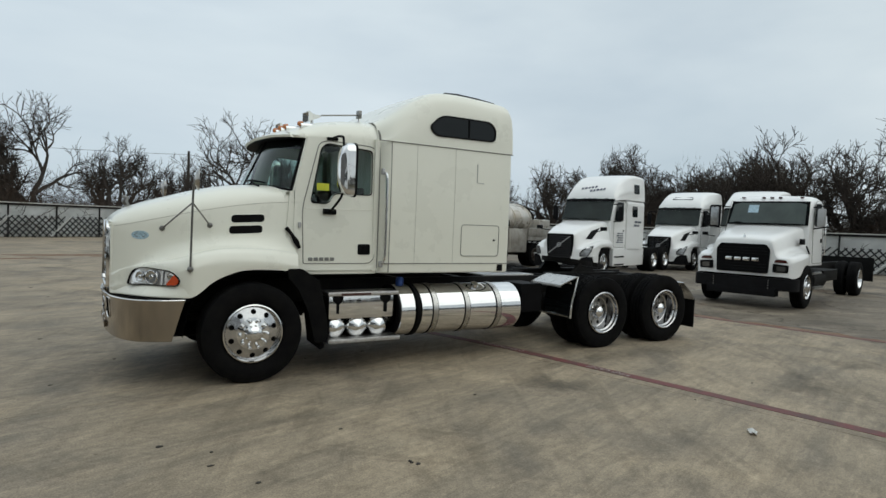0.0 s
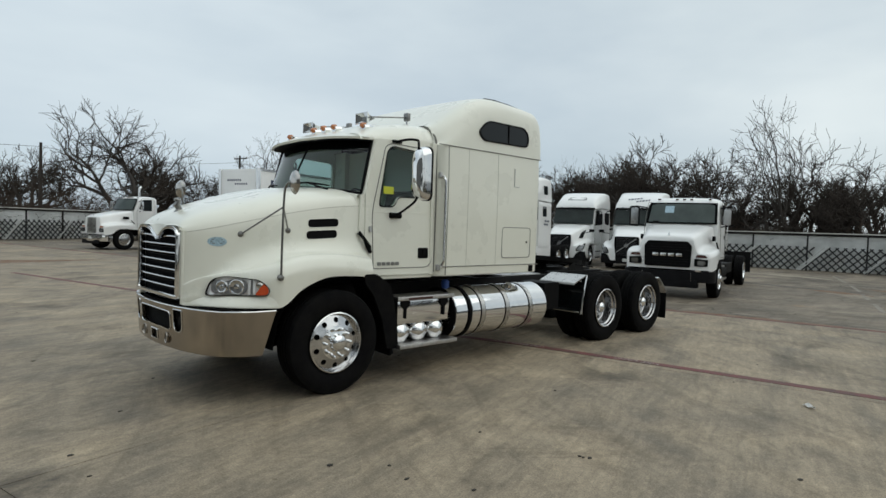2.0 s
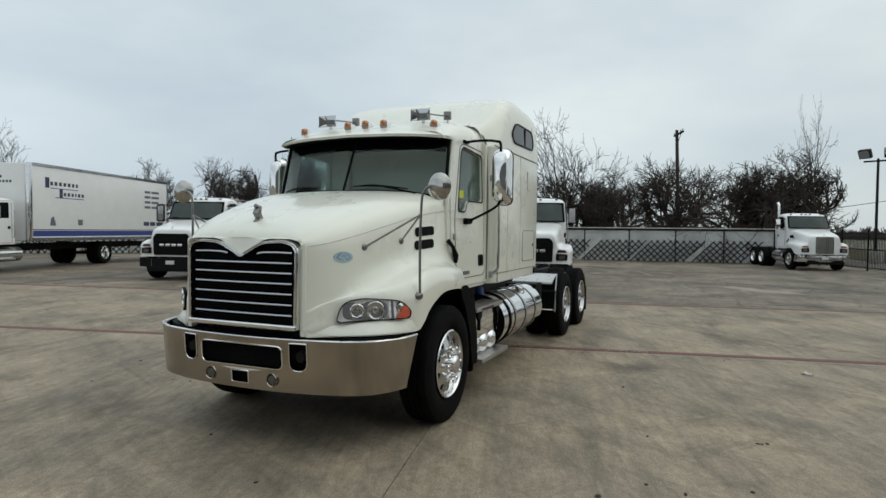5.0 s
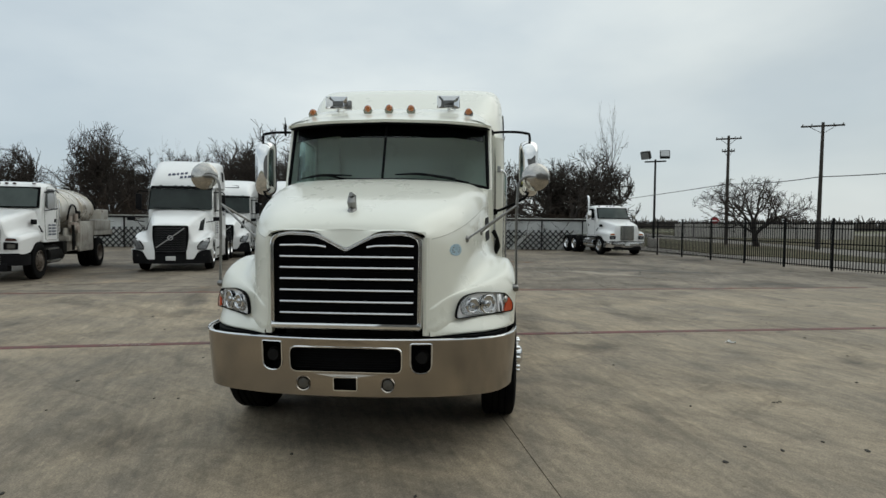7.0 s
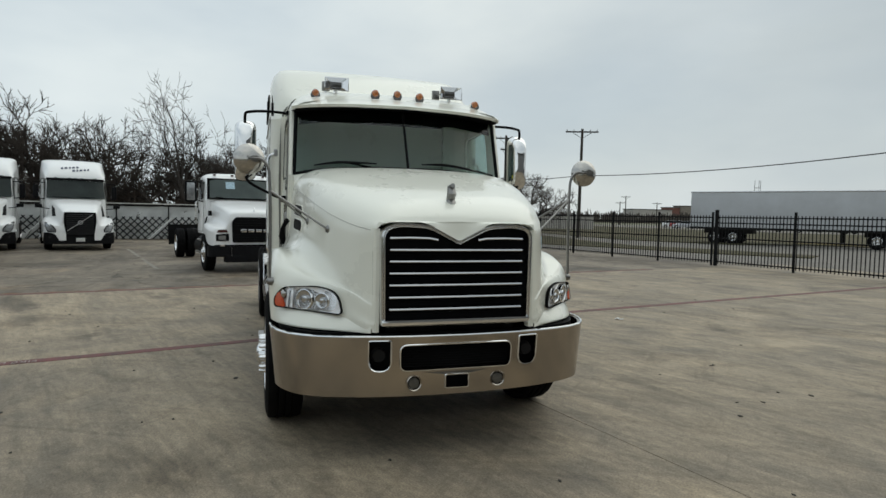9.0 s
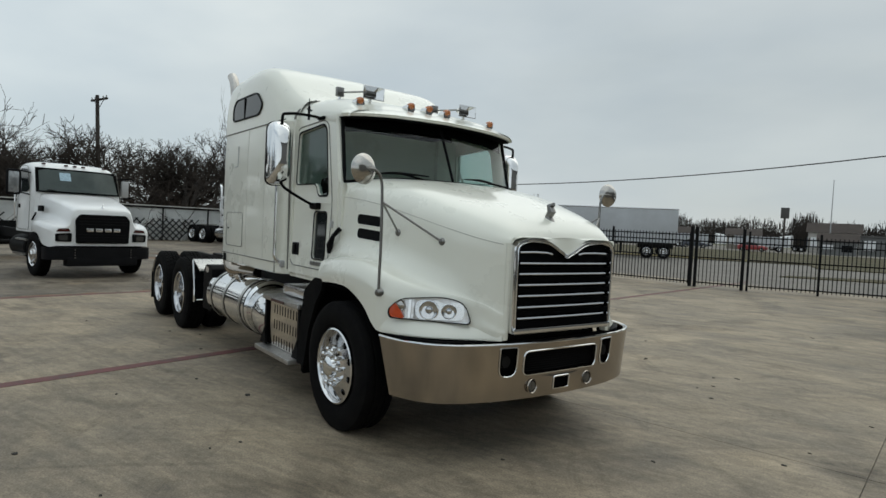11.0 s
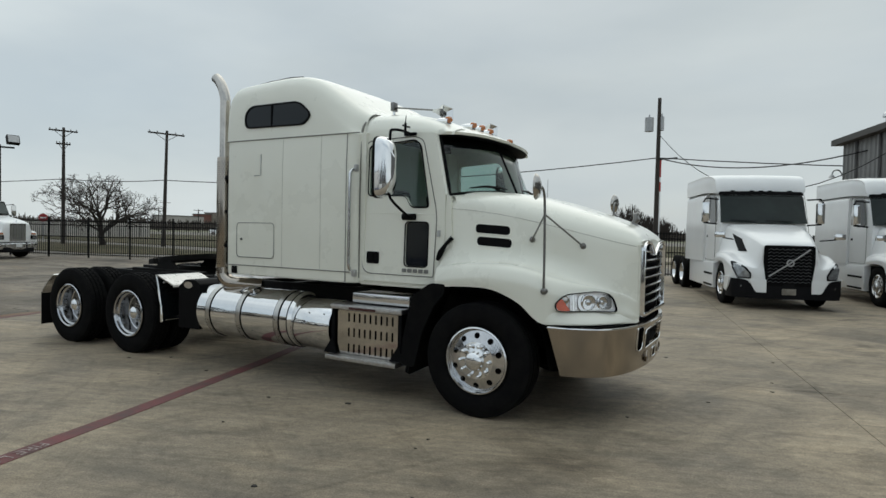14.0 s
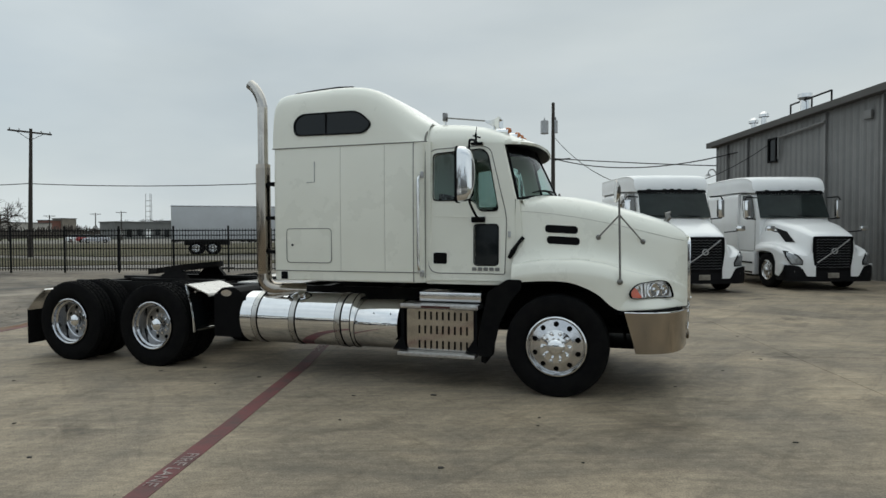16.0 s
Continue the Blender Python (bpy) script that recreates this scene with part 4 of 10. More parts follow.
# near-black sheet in place of the shaded opening into the sleeper
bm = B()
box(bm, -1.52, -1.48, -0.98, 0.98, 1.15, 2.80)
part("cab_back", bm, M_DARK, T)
bm = B()
prism(bm, rrect(-0.835, -0.695, 2.005, 2.085, 0.005), cab_side(1, 0.018), 0.002)
part("sticker", bm, M_YELLOW, T, "yellow-green sticker inside the window")

# ---- sleeper
bm = B()
SLP = rounded([(-3.24, 1.14), (-1.50, 1.14), (-1.42, 1.07), (-1.42, -1.07), (-1.50, -1.14), (-3.24, -1.14)], [0.06, 0.05, 0.04, 0.04, 0.05, 0.06], 4)
cxs = -2.3
rings(bm, [[(x, y * k, z) for x, y in SLP] for z, k in ((1.10, 0.975), (1.115, 0.99), (1.21, 0.995), (1.8, 1.0), (2.3, 1.0), (2.605, 0.992))])
sleeper = part("sleeper", bm, M_CREAM, T, "cream smooth-sided sleeper box")
# raised roof
UP = [(-1.40, 2.86, 1.000, 0.22), (-1.47, 2.895, 1.045, 0.24), (-1.56, 2.955, 1.085, 0.25), (-1.70, 3.06, 1.110, 0.25), (-1.85, 3.165, 1.122, 0.24), (-2.00, 3.245, 1.128, 0.23), (-2.18, 3.295, 1.13, 0.22), (-2.45, 3.305, 1.13, 0.21), (-2.80, 3.29, 1.13, 0.21), (-3.06, 3.268, 1.13, 0.20), (-3.17, 3.240, 1.128, 0.19), (-3.225, 3.18, 1.124, 0.18), (-3.242, 3.09, 1.120, 0.17), (-3.247, 2.95, 1.114, 0.16)]
bm = B()
loops = []
for x, zt, w, r in curve(UP, 3):
    rib = [(w * 1.003, 2.605), (w, zt - r - (zt - r - 2.605) * 0.5), (w * 0.985, zt - r), (w - r * 0.30, zt - r * 0.40), (w - r * 0.85, zt - r * 0.10), (w * 0.45, zt - 0.006), (0, zt)]
    q = [(x, y, z) for y, z in curve(rib, 4)]
    loops.append(q + [(a, -b, c) for a, b, c in reversed(q[:-1])])
vv = rings(bm, loops, cap=False, closed=False)
bm.faces.new(vv[-1])
bmesh.ops.remove_doubles(bm, verts=bm.verts, dist=0.0005)
raised = part("raised_roof", bm, M_CREAM, T, "cream aerodynamic raised roof", 40)
for s in SIDES:
    f = lambda u, v, w: (u, s * (1.134 - 0.030 * max(0, v - 2.72) + w), v)
    SW = rounded([(-2.955, 2.735), (-2.08, 2.725), (-1.985, 2.83), (-2.16, 2.985), (-2.87, 2.985), (-2.965, 2.90)], [0.09, 0.09, 0.08, 0.09, 0.09, 0.08], 5)
    SWi = [((u + 2.47) * 0.955 - 2.47, (v - 2.855) * 0.88 + 2.855) for u, v in SW]
    bm = B()
    plate(bm, SW, [SWi], f, 0.012)
    sw = part("sleeper_window", bm, M_BLACK, raised, "long dark sleeper window with a rubber surround")
    bm = B()
    prism(bm, SWi, f, 0.006)
    part("pane", bm, M_BGLASS, sw)
    bm = B()
    box(bm, -2.56, -2.545, min(s * 1.130, s * 1.145), max(s * 1.130, s * 1.145), 2.75, 2.965)
    part("pane_divider", bm, M_BLACK, sw)
    # joints of the sleeper's skin
    for pts in ([(-3.245, 2.605), (-1.36, 2.605)], [(-3.245, 1.212), (-1.46, 1.212)]):
        bm = B()
        tube(bm, [(u, s * (1.135 if v > 2 else 1.136), v) for u, v in pts], 0.006, 6)
        part("panel_joint", bm, M_SEAM, sleeper)
    for u, z0, z1, r in ((-1.52, 1.11, 2.60, 0.006), (-1.85, 1.22, 2.60, 0.0028), (-2.38, 1.22, 2.60, 0.0028)):
        bm = B()
        k_ = 0.0 if r < 0.005 else -0.006
        tube(bm, [(u, s * (1.1345 + k_), z0), (u, s * (1.1402 + k_), 1.8), (u, s * (1.1402 + k_), 2.3), (u, s * (1.1315 + k_), z1)], r, 6)
        part("panel_joint", bm, M_SEAM if r > 0.005 else M_SEAM2, sleeper)
    bd = rrect(-3.065, -2.495, 1.305, 1.69, 0.05)
    bm = B()
    tube(bm, [(u, s * 1.138, v) for u, v in bd] + [(bd[0][0], s * 1.138, bd[0][1])], 0.005, 6)
    bd_ = part("locker_door", bm, M_SEAM, sleeper, "locker door in the sleeper side")
    bm = B()
    cyl(bm, (-2.99, s * 1.13, 1.505), (-2.99, s * 1.146, 1.505), 0.013, seg=12)
    part("locker_lock", bm, M_BLACK, bd_)
    bm = B()
    tube(bm, [(-2.70, s * 1.141, 2.44), (-2.70, s * 1.141, 2.215), (-2.80, s * 1.141, 2.21)], 0.006, 6)
    part("vent_flap_edge", bm, M_SILVER, sleeper)
    bm = B()
    box(bm, -3.14, -3.06, min(s * 1.12, s * 1.145), max(s * 1.12, s * 1.145), 1.115, 1.20, 0.008)
    part("marker_lamp", bm, M_BLACK, sleeper, "small dark side lamp")
    # roof rail
    bm = B()
    tube(bm, [(-2.27, s * 0.90, 3.268), (-2.33, s * 0.90, 3.298), (-2.50, s * 0.90, 3.308), (-2.80, s * 0.90, 3.294), (-3.06, s * 0.90, 3.270), (-3.13, s * 0.90, 3.235)], 0.012, 6)
    part("roof_rail", bm, M_BLACK, raised)
    # cab-to-sleeper boot
    bm = B()
    tube(bm, curve([(-1.425, s * 1.03, 1.15), (-1.425, s * 1.04, 2.0), (-1.425, s * 1.02, 2.55), (-1.42, s * 0.97, 2.72), (-1.41, s * 0.80, 2.84)], 4), 0.012, 6)
    part("cab_joint", bm, M_SEAM, T)
    bm = B()
    box(bm, -1.45, -1.36, min(s * 0.7, s * 1.03), max(s * 0.7, s * 1.03), 1.12, 2.62)
    part("cab_joint_panel", bm, M_CREAM, T)
bm = B()
box(bm, -3.265, -3.24, -0.95, 0.95, 1.2, 2.5, 0.01)
part("sleeper_back", bm, M_SILVER, sleeper)

# ---- lamps and horns on the roof
for y, z in ((-0.765, 2.695), (-0.22, 2.730), (-0.01, 2.735), (0.205, 2.730), (0.765, 2.695)):
    bm = B()
    lathe(bm, [(0.0, 0.040), (0.021, 0.034), (0.032, 0.012), (0.034, -0.02)], (-0.565, y, z + 0.040), (1, 0, 0.05), 16)
    ml = part("roof_lamp", bm, M_AMBER, roof, "amber roof marker lamp")
    bm = B()
    tube(bm, [(-0.56, y, z + 0.018), (-0.66, y, z + 0.030), (-0.74, y, z + 0.03)], [0.044, 0.034, 0.012], 10)
    part("lamp_base", bm, M_CHROME, ml)
for s in SIDES:
    y = s * 0.56
    bm = B()
    rings(bm, [[(x, y + a * w, z + b * h) for a, b in ((-1, -1), (1, -1), (1, 1), (-1, 1))] for x, w, h, z in ((-0.742, 0.074, 0.040, 2.852), (-0.79, 0.046, 0.024, 2.862), (-0.86, 0.016, 0.012, 2.880))])
    hn = part("air_horn", bm, M_ALU, roof, "chrome rectangular-mouthed air horn")
    bm = B()
    rings(bm, [[(x, y + a * w, 2.852 + b * h) for a, b in ((-1, -1), (1, -1), (1, 1), (-1, 1))] for x, w, h in ((-0.742, 0.074, 0.040), (-0.686, 0.112, 0.062), (-0.684, 0.106, 0.056), (-0.735, 0.050, 0.020))], cap=False)
    part("horn_mouth", bm, M_CHROME, hn, "flared chrome horn mouth")
    bm = B()
    box(bm, -0.7415, -0.733, y - 0.060, y + 0.060, 2.830, 2.874, 0.003)
    part("horn_throat", bm, M_FOG, hn)
    bm = B()
    tube(bm, [(-0.87, y, 2.892), (-1.10, y + s * 0.015, 2.92), (-1.31, y + s * 0.03, 2.945)], 0.009, 8)
    part("horn_pipe", bm, M_POST, hn)
    bm = B()
    box(bm, -1.35, -1.305, y + s * 0.03 - 0.04, y + s * 0.03 + 0.04, 2.905, 3.0, 0.01)
    part("horn_driver", bm, M_POST, hn)
    bm = B()
    cyl(bm, (-0.76, y, 2.78), (-0.76, y, 2.87), 0.018, seg=10)
    part("horn_foot", bm, M_CHROME, hn)
    bm = B()
    cyl(bm, (-1.328, y + s * 0.03, 2.80), (-1.328, y + s * 0.03, 2.91), 0.014, seg=10)
    part("horn_foot", bm, M_CHROME, hn)

# ---- door mirrors
for s in SIDES:
    bm = B()
    prof = rounded([(1.275, 1.94), (1.465, 1.94), (1.465, 2.50), (1.275, 2.50)], [0.09, 0.07, 0.09, 0.10], 5)
    cy_, cz0 = 1.37, 2.22
    rings(bm, [[(x, s * ((u - cy_) * k + cy_), (v - cz0) * k + cz0) for u, v in prof] for x, k in ((-0.935, 0.93), (-0.94, 1.0), (-0.90, 1.0), (-0.868, 0.975), (-0.842, 0.92), (-0.820, 0.83), (-0.803, 0.70), (-0.791, 0.54), (-0.783, 0.36), (-0.779, 0.18), (-0.778, 0.04))])
    mr = part("door_mirror", bm, M_CHROME, T, "tall chrome door mirror shell")
    bm = B()
    plate(bm, [((u - cy_) * 1.02 + cy_, (v - cz0) * 1.02 + cz0) for u, v in prof], [[((u - cy_) * 0.9 + cy_, (v - cz0) * 0.95 + cz0) for u, v in prof]], lambda u, v, w: (-0.94 - w, s * u, v), 0.025)
    part("mirror_rim", bm, M_BLACK, mr)
    bm = B()
    prism(bm, [((u - cy_) * 0.88 + cy_, (v - cz0) * 0.93 + cz0) for u, v in prof], lambda u, v, w: (-0.95 - w, s * u, v), 0.004)
    part("mirror_glass", bm, M_CHROME, mr)
    bm = B()
    tube(bm, curve([(-0.86, s * 0.985, 2.570), (-0.84, s * 1.06, 2.578), (-0.83, s * 1.22, 2.578), (-0.83, s * 1.33, 2.565), (-0.835, s * 1.37, 2.54), (-0.84, s * 1.37, 2.40)], 4), 0.013, 8)
    part("mirror_arm", bm, M_BLACK, mr)
    bm = B()
    tube(bm, curve([(-0.83, s * 1.03, 1.785), (-0.83, s * 1.10, 1.80), (-0.835, s * 1.30, 1.90), (-0.84, s * 1.36, 1.96), (-0.84, s * 1.37, 2.05)], 4), 0.013, 8)
    part("mirror_arm", bm, M_BLACK, mr)
    bm = B()
    tube(bm, [(-0.90, s * 1.03, 1.775), (-0.76, s * 1.03, 1.775)], 0.032, 10)
    part("arm_bracket", bm, M_BLACK, mr)
    bm = B()
    box(bm, -0.92, -0.79, min(s * 0.97, s * 1.01), max(s * 0.97, s * 1.01), 2.562, 2.592, 0.010)
    part("arm_bracket", bm, M_BLACK, mr)

# aerial stub clamped to the right mirror arm
bm = B()
tube(bm, [(-0.83, -1.13, 2.54), (-0.83, -1.13, 2.66)], 0.012, 8)
tube(bm, [(-0.86, -1.13, 2.64), (-0.78, -1.13, 2.615)], 0.009, 6)
tube(bm, [(-0.83, -1.13, 2.66), (-0.82, -1.135, 2.73)], [0.006, 0.003], 6)
part("aerial_mount", bm, M_BLACK, T, "black aerial stub on the mirror arm")

# ---- chassis
bm = B()
for s in SIDES:
    y0, y1 = sorted((s * 0.39, s * 0.46))
    box(bm, -6.98, 1.15, y0, y1, 0.72, 0.98, 0.008)
for x in (-6.9, -6.2, -5.6, -4.9, -4.0, -3.2, -2.2, -1.0):
    box(bm, x - 0.05, x + 0.05, -0.39, 0.39, 0.76, 0.94)
chassis = part("chassis", bm, M_FRAME, T, "black ladder chassis")
bm = B()
box(bm, -0.45, 0.95, -0.42, 0.42, 0.55, 1.55, 0.06)
box(bm, -1.5, -0.45, -0.30, 0.30, 0.55, 1.05, 0.06)
box(bm, 0.95, 1.14, -0.46, 0.46, 0.62, 1.5, 0.03)
part("engine", bm, M_CAST, T)
bm = B()
cyl(bm, (0, -0.95, 0.47), (0, 0.95, 0.47), 0.055, seg=14)
for s in SIDES:
    box(bm, -0.75, 0.75, s * 0.43 - 0.04, s * 0.43 + 0.04, 0.55, 0.62, 0.01)
part("front_axle", bm, M_CAST, T)
for ax in (-4.94, -6.265):
    bm = B()
    tube(bm, [(ax, -0.95, 0.505), (ax, -0.30, 0.505), (ax, -0.18, 0.52), (ax, 0.18, 0.52), (ax, 0.30, 0.505), (ax, 0.95, 0.505)], [0.075, 0.085, 0.2, 0.2, 0.085, 0.075], 16)
    tube(bm, [(ax + 0.5, 0, 0.55), (ax, 0, 0.52)], [0.06, 0.14], 12)
    part("drive_axle", bm, M_CAST, T)
bm = B()
tube(bm, [(-1.5, 0, 0.72), (-4.5, 0, 0.56)], 0.06, 12)
part("prop_shaft", bm, M_FRAME, T)
for s in SIDES:
    bm = B()
    box(bm, -6.35, -4.85, s * 0.5 - 0.05, s * 0.5 + 0.05, 0.50, 0.66, 0.03)
    for ax in (-4.94, -6.265):
        cyl(bm, (ax - 0.28, s * 0.5, 0.55), (ax - 0.28, s * 0.5, 0.82), 0.11, 0.12, 14)
    part("suspension", bm, M_FRAME, T)
for s in SIDES:
    front_wheel(T, (0, s * 1.065, 0.508), s)
    for ax in (-4.94, -6.265):
        rear_wheel(T, (ax, s * 1.075, 0.505), s)
        inner_tyre(T, (ax, s * 0.735, 0.505))

# fifth wheel on its slide
bm = B()
cir = [(-5.30 + 0.47 * math.cos(a), 0.45 * math.sin(a)) for a in (2 * math.pi * k / 40 for k in range(40))]
hole = rounded([(-5.85, -0.10), (-5.30, -0.05), (-5.30, 0.05), (-5.85, 0.10)], 0.02)
outline = [(x, y) for x, y in cir if x > -5.60] 
outline.sort(key=lambda p: math.atan2(p[1], p[0] + 5.30))
poly = [(-5.66, -0.40), *[p for p in outline], (-5.66, 0.40), (-5.95, 0.30), (-5.98, 0.16), (-5.42, 0.05), (-5.42, -0.05), (-5.98, -0.16), (-5.95, -0.30)]
prism(bm, poly, lambda u, v, w: (-5.38 + (u + 5.38) * 0.84, v * 0.95, 1.125 + w + (u + 5.3) * 0.10), 0.072)
fifth = part("fifth_wheel", bm, M_CAST, T, "black greasy fifth wheel coupling plate")
bm = B()
for s in SIDES:
    prism(bm, [(-5.55, 1.0), (-5.05, 1.0), (-5.2, 1.15), (-5.4, 1.15)], lambda u, v, w: (u, s * (0.36 + w), v), 0.06)
    box(bm, -6.0, -4.5, s * 0.40 - 0.05, s * 0.40 + 0.05, 0.98, 1.02, 0.006)
tube(bm, [(-5.2, 0.45, 1.12), (-5.25, 0.75, 1.10), (-5.2, 0.78, 1.10)], 0.012, 6)
part("coupling_mount", bm, M_FRAME, fifth)
bm = B()
box(bm, -4.25, -3.35, -0.44, 0.44, 0.985, 1.0)
part("deck_plate", bm, M_TREAD, T, "ribbed aluminium deck plate")
# air hoses and a post behind the sleeper
bm = B()
for k, y in enumerate((-0.18, -0.06, 0.06, 0.2)):
    tube(bm, curve([(-3.23, y, 1.9), (-3.38, y * 1.4, 1.35), (-3.6, y * 2.0, 1.08), (-3.9, y, 1.03), (-4.3, y * 0.6, 1.02)], 4), 0.014, 6)
part("air_hose", bm, M_BLACK, T)

# quarter fenders before and mud flaps behind the drive wheels
for s in SIDES:
    bm = B()
    q = [(-4.48, 1.022), (-4.44, 1.020), (-4.40, 1.008), (-4.15, 0.915), (-4.135, 0.89)]
    rings(bm, [[(x, s * 0.52, z), (x, s * 1.15, z), (x - 0.004, s * 1.15, z - 0.012), (x - 0.004, s * 0.52, z - 0.012)] for x, z in q])
    qf = part("quarter_fender", bm, M_SATIN, T, "polished quarter fender before the drive wheels")
    q = curve([(-4.47, 1.01), (-4.425, 0.85), (-4.375, 0.62), (-4.36, 0.44)], 4)
    # near-black gloss paints in the dark reflections of a mirror sheet
    bm = B()
    rings(bm, [[(x, s * 0.56, z), (x, s * 1.13, z), (x - 0.012, s * 1.13, z), (x - 0.012, s * 0.56, z)] for x, z in q])
    part("fender_sheet", bm, M_BGLASS, qf, "sheet before the tyre with dark reflections in its colour")
    bm = B()
    tube(bm, [(x, s * 1.145, z) for x, z in q], 0.014, 8)
    part("fender_rim", bm, M_CHROME, qf)
    bm = B()
    tube(bm, [(-4.30, s * 0.44, 0.93), (-4.36, s * 1.12, 0.93)], 0.014, 8)
    part("fender_bracket", bm, M_ALU, qf)
    bm = B()
    tube(bm, [(-4.15, s * 0.44, 0.50), (-4.33, s * 1.12, 0.47)], 0.012, 8)
    part("fender_bracket", bm, M_ALU, qf)
    bm = B()
    q = curve([(-6.72, 0.90), (-6.84, 0.81), (-6.95, 0.71), (-7.02, 0.62)], 3)
    rings(bm, [[(x, s * 0.56, z), (x, s * 1.17, z), (x - 0.012, s * 1.17, z + 0.01), (x - 0.012, s * 0.56, z + 0.01)] for x, z in q])
    part("rear_fender", bm, M_ALU, T, "polished plate above the mud flap")
    bm = B()
    box(bm, -7.04, -7.02, *sorted((s * 0.56, s * 1.17)), 0.17, 0.64, 0.004)
    part("mud_flap", bm, M_FLAP, T, "black rubber mud flap")
    bm = B()
    cyl(bm, (-6.98, s * 0.5, 0.86), (-7.0, s * 0.5, 0.86), 0.055, seg=18)
    part("tail_lamp", bm, M_RED, T)
bm = B()
box(bm, -7.0, -6.93, -0.60, 0.60, 0.74, 0.93, 0.01)
part("rear_beam", bm, M_FRAME, T)


# ---- fuel tanks
def tank(x0, x1, y, z, r, name, label, straps, caps=()):
    bm = B()
    lathe(bm, [(0.0, -0.035), (r * 0.6, -0.028), (r * 0.9, -0.012), (r, 0.02), (r, x1 - x0 - 0.02), (r * 0.9, x1 - x0 + 0.012), (r * 0.6, x1 - x0 + 0.028), (0, x1 - x0 + 0.035)], (x0, y, z), (1, 0, 0), 56)
    t = part(name, bm, M_CHROME, T, label)
    for x in straps:
        bm = B()
        lathe(bm, [(r + 0.001, -0.038), (r + 0.005, -0.038), (r + 0.005, -0.030), (r + 0.001, -0.030)], (x, y, z), (1, 0, 0), 56)
        lathe(bm, [(r + 0.001, 0.030), (r + 0.005, 0.030), (r + 0.005, 0.046), (r + 0.001, 0.046)], (x, y, z), (1, 0, 0), 56)
        s_ = part("strap_liner", bm, M_BLACK, t)
        bm = B()
        lathe(bm, [(r + 0.001, -0.033), (r + 0.007, -0.031), (r + 0.007, 0.031), (r + 0.001, 0.033)], (x, y, z), (1, 0, 0), 56)
        part("strap", bm, M_SATIN, t, "satin steel tank strap")
    return t


def filler(parent, x, y, z, r, s):
    """Dark oval recess on the tank's shoulder with its cap."""
    f = lambda u, v, w: (x + u, y + s * (r + w) * math.sin(radians(26) + v / r), z + (r + w) * math.cos(radians(26) + v / r))
    bm = B()
    prism(bm, [(0.15 * math.cos(a), 0.085 * math.sin(a)) for a in (2 * math.pi * k / 32 for k in range(32))], f, 0.003)
    rc = part("filler_recess", bm, M_BLACK, parent, "dark oval filler recess")
    bm = B()
    cyl(bm, f(0.03, 0, 0.002), f(0.03, 0, 0.045), 0.048, seg=20)
    part("filler_cap", bm, M_CHROME, rc)
    bm = B()
    tube(bm, [f(-0.11, 0.03, 0.004), f(-0.06, 0.0, 0.03), f(0.0, -0.02, 0.03)], 0.007, 6)
    part("cap_chain", bm, M_CHROME, rc)


tl = tank(-3.47, -1.955, 0.865, 0.635, 0.305, "fuel_tank", "polished cylindrical fuel tank with steel straps", (-2.16, -2.62, -3.10))
filler(tl, -2.84, 0.865, 0.635, 0.305, 1)
dl = tank(-1.90, -1.68, 0.865, 0.635, 0.305, "fluid_tank", "polished small tank with a blue cap", ())
bm = B()
cyl(bm, (-1.83, 0.82, 0.92), (-1.845, 0.80, 1.0), 0.05, seg=20)
cyl(bm, (-1.845, 0.80, 1.0), (-1.848, 0.796, 1.015), 0.04, seg=20)
part("filler_cap", bm, M_BLUE, dl, "blue filler cap")
bm = B()
lathe(bm, [(0.20, 0), (0.318, 0.0), (0.318, 0.045), (0.20, 0.045)], (-1.95, 0.865, 0.635), (1, 0, 0), 48)
part("tank_band", bm, M_BLACK, dl)
bm = B()
lathe(bm, [(0.0, 0), (0.30, 0.0), (0.312, 0.012), (0.312, 0.03), (0.0, 0.03)], (-1.69, 0.865, 0.635), (1, 0, 0), 48)
part("tank_end", bm, M_BLACK, dl)
tr_ = tank(-3.71, -2.24, -0.865, 0.635, 0.305, "fuel_tank", "polished cylindrical fuel tank with steel straps", (-3.50, -3.00, -2.42))
filler(tr_, -2.98, -0.865, 0.635, 0.305, -1)
bm = B()
lathe(bm, [(0.20, 0), (0.311, 0.0), (0.311, 0.010), (0.20, 0.010)], (-2.270, -0.865, 0.635), (1, 0, 0), 48)
part("tank_band", bm, M_BLACK, tr_)
bm = B()
lathe(bm, [(0.0, 0), (0.268, 0.0), (0.274, 0.010), (0.274, 0.52), (0.268, 0.535), (0, 0.54)], (-2.250, -0.870, 0.612), (1, 0, 0), 48)
ab = part("muffler_cover", bm, M_CHROME, T, "polished round muffler cover")
bm = B()
box(bm, -1.68, -1.65, -1.12, -0.55, 0.35, 0.88, 0.01)
part("end_plate", bm, M_BLACK, ab)
for x in (-2.0, -1.8):
    bm = B()
    cyl(bm, (x, -1.105, 0.755), (x, -1.114, 0.757), 0.006, seg=8)
    part("rivet", bm, M_BLACK, ab)

# left steps with battery box and three round air tanks
bm = B()
box(bm, -1.655, -0.79, 0.98, 1.225, 0.345, 0.392, 0.008)
stl = part("step", bm, M_TREAD, T, "ribbed aluminium step")
bm = B()
box(bm, -1.655, -0.80, 0.90, 1.16, 0.855, 0.90, 0.008)
part("step", bm, M_TREAD, T, "ribbed aluminium upper step")
bm = B()
box(bm, -1.60, -0.82, 0.55, 1.13, 0.60, 0.85, 0.012)
bb_ = part("battery_box", bm, M_CHROME, T, "polished battery box under the step")
bm = B()
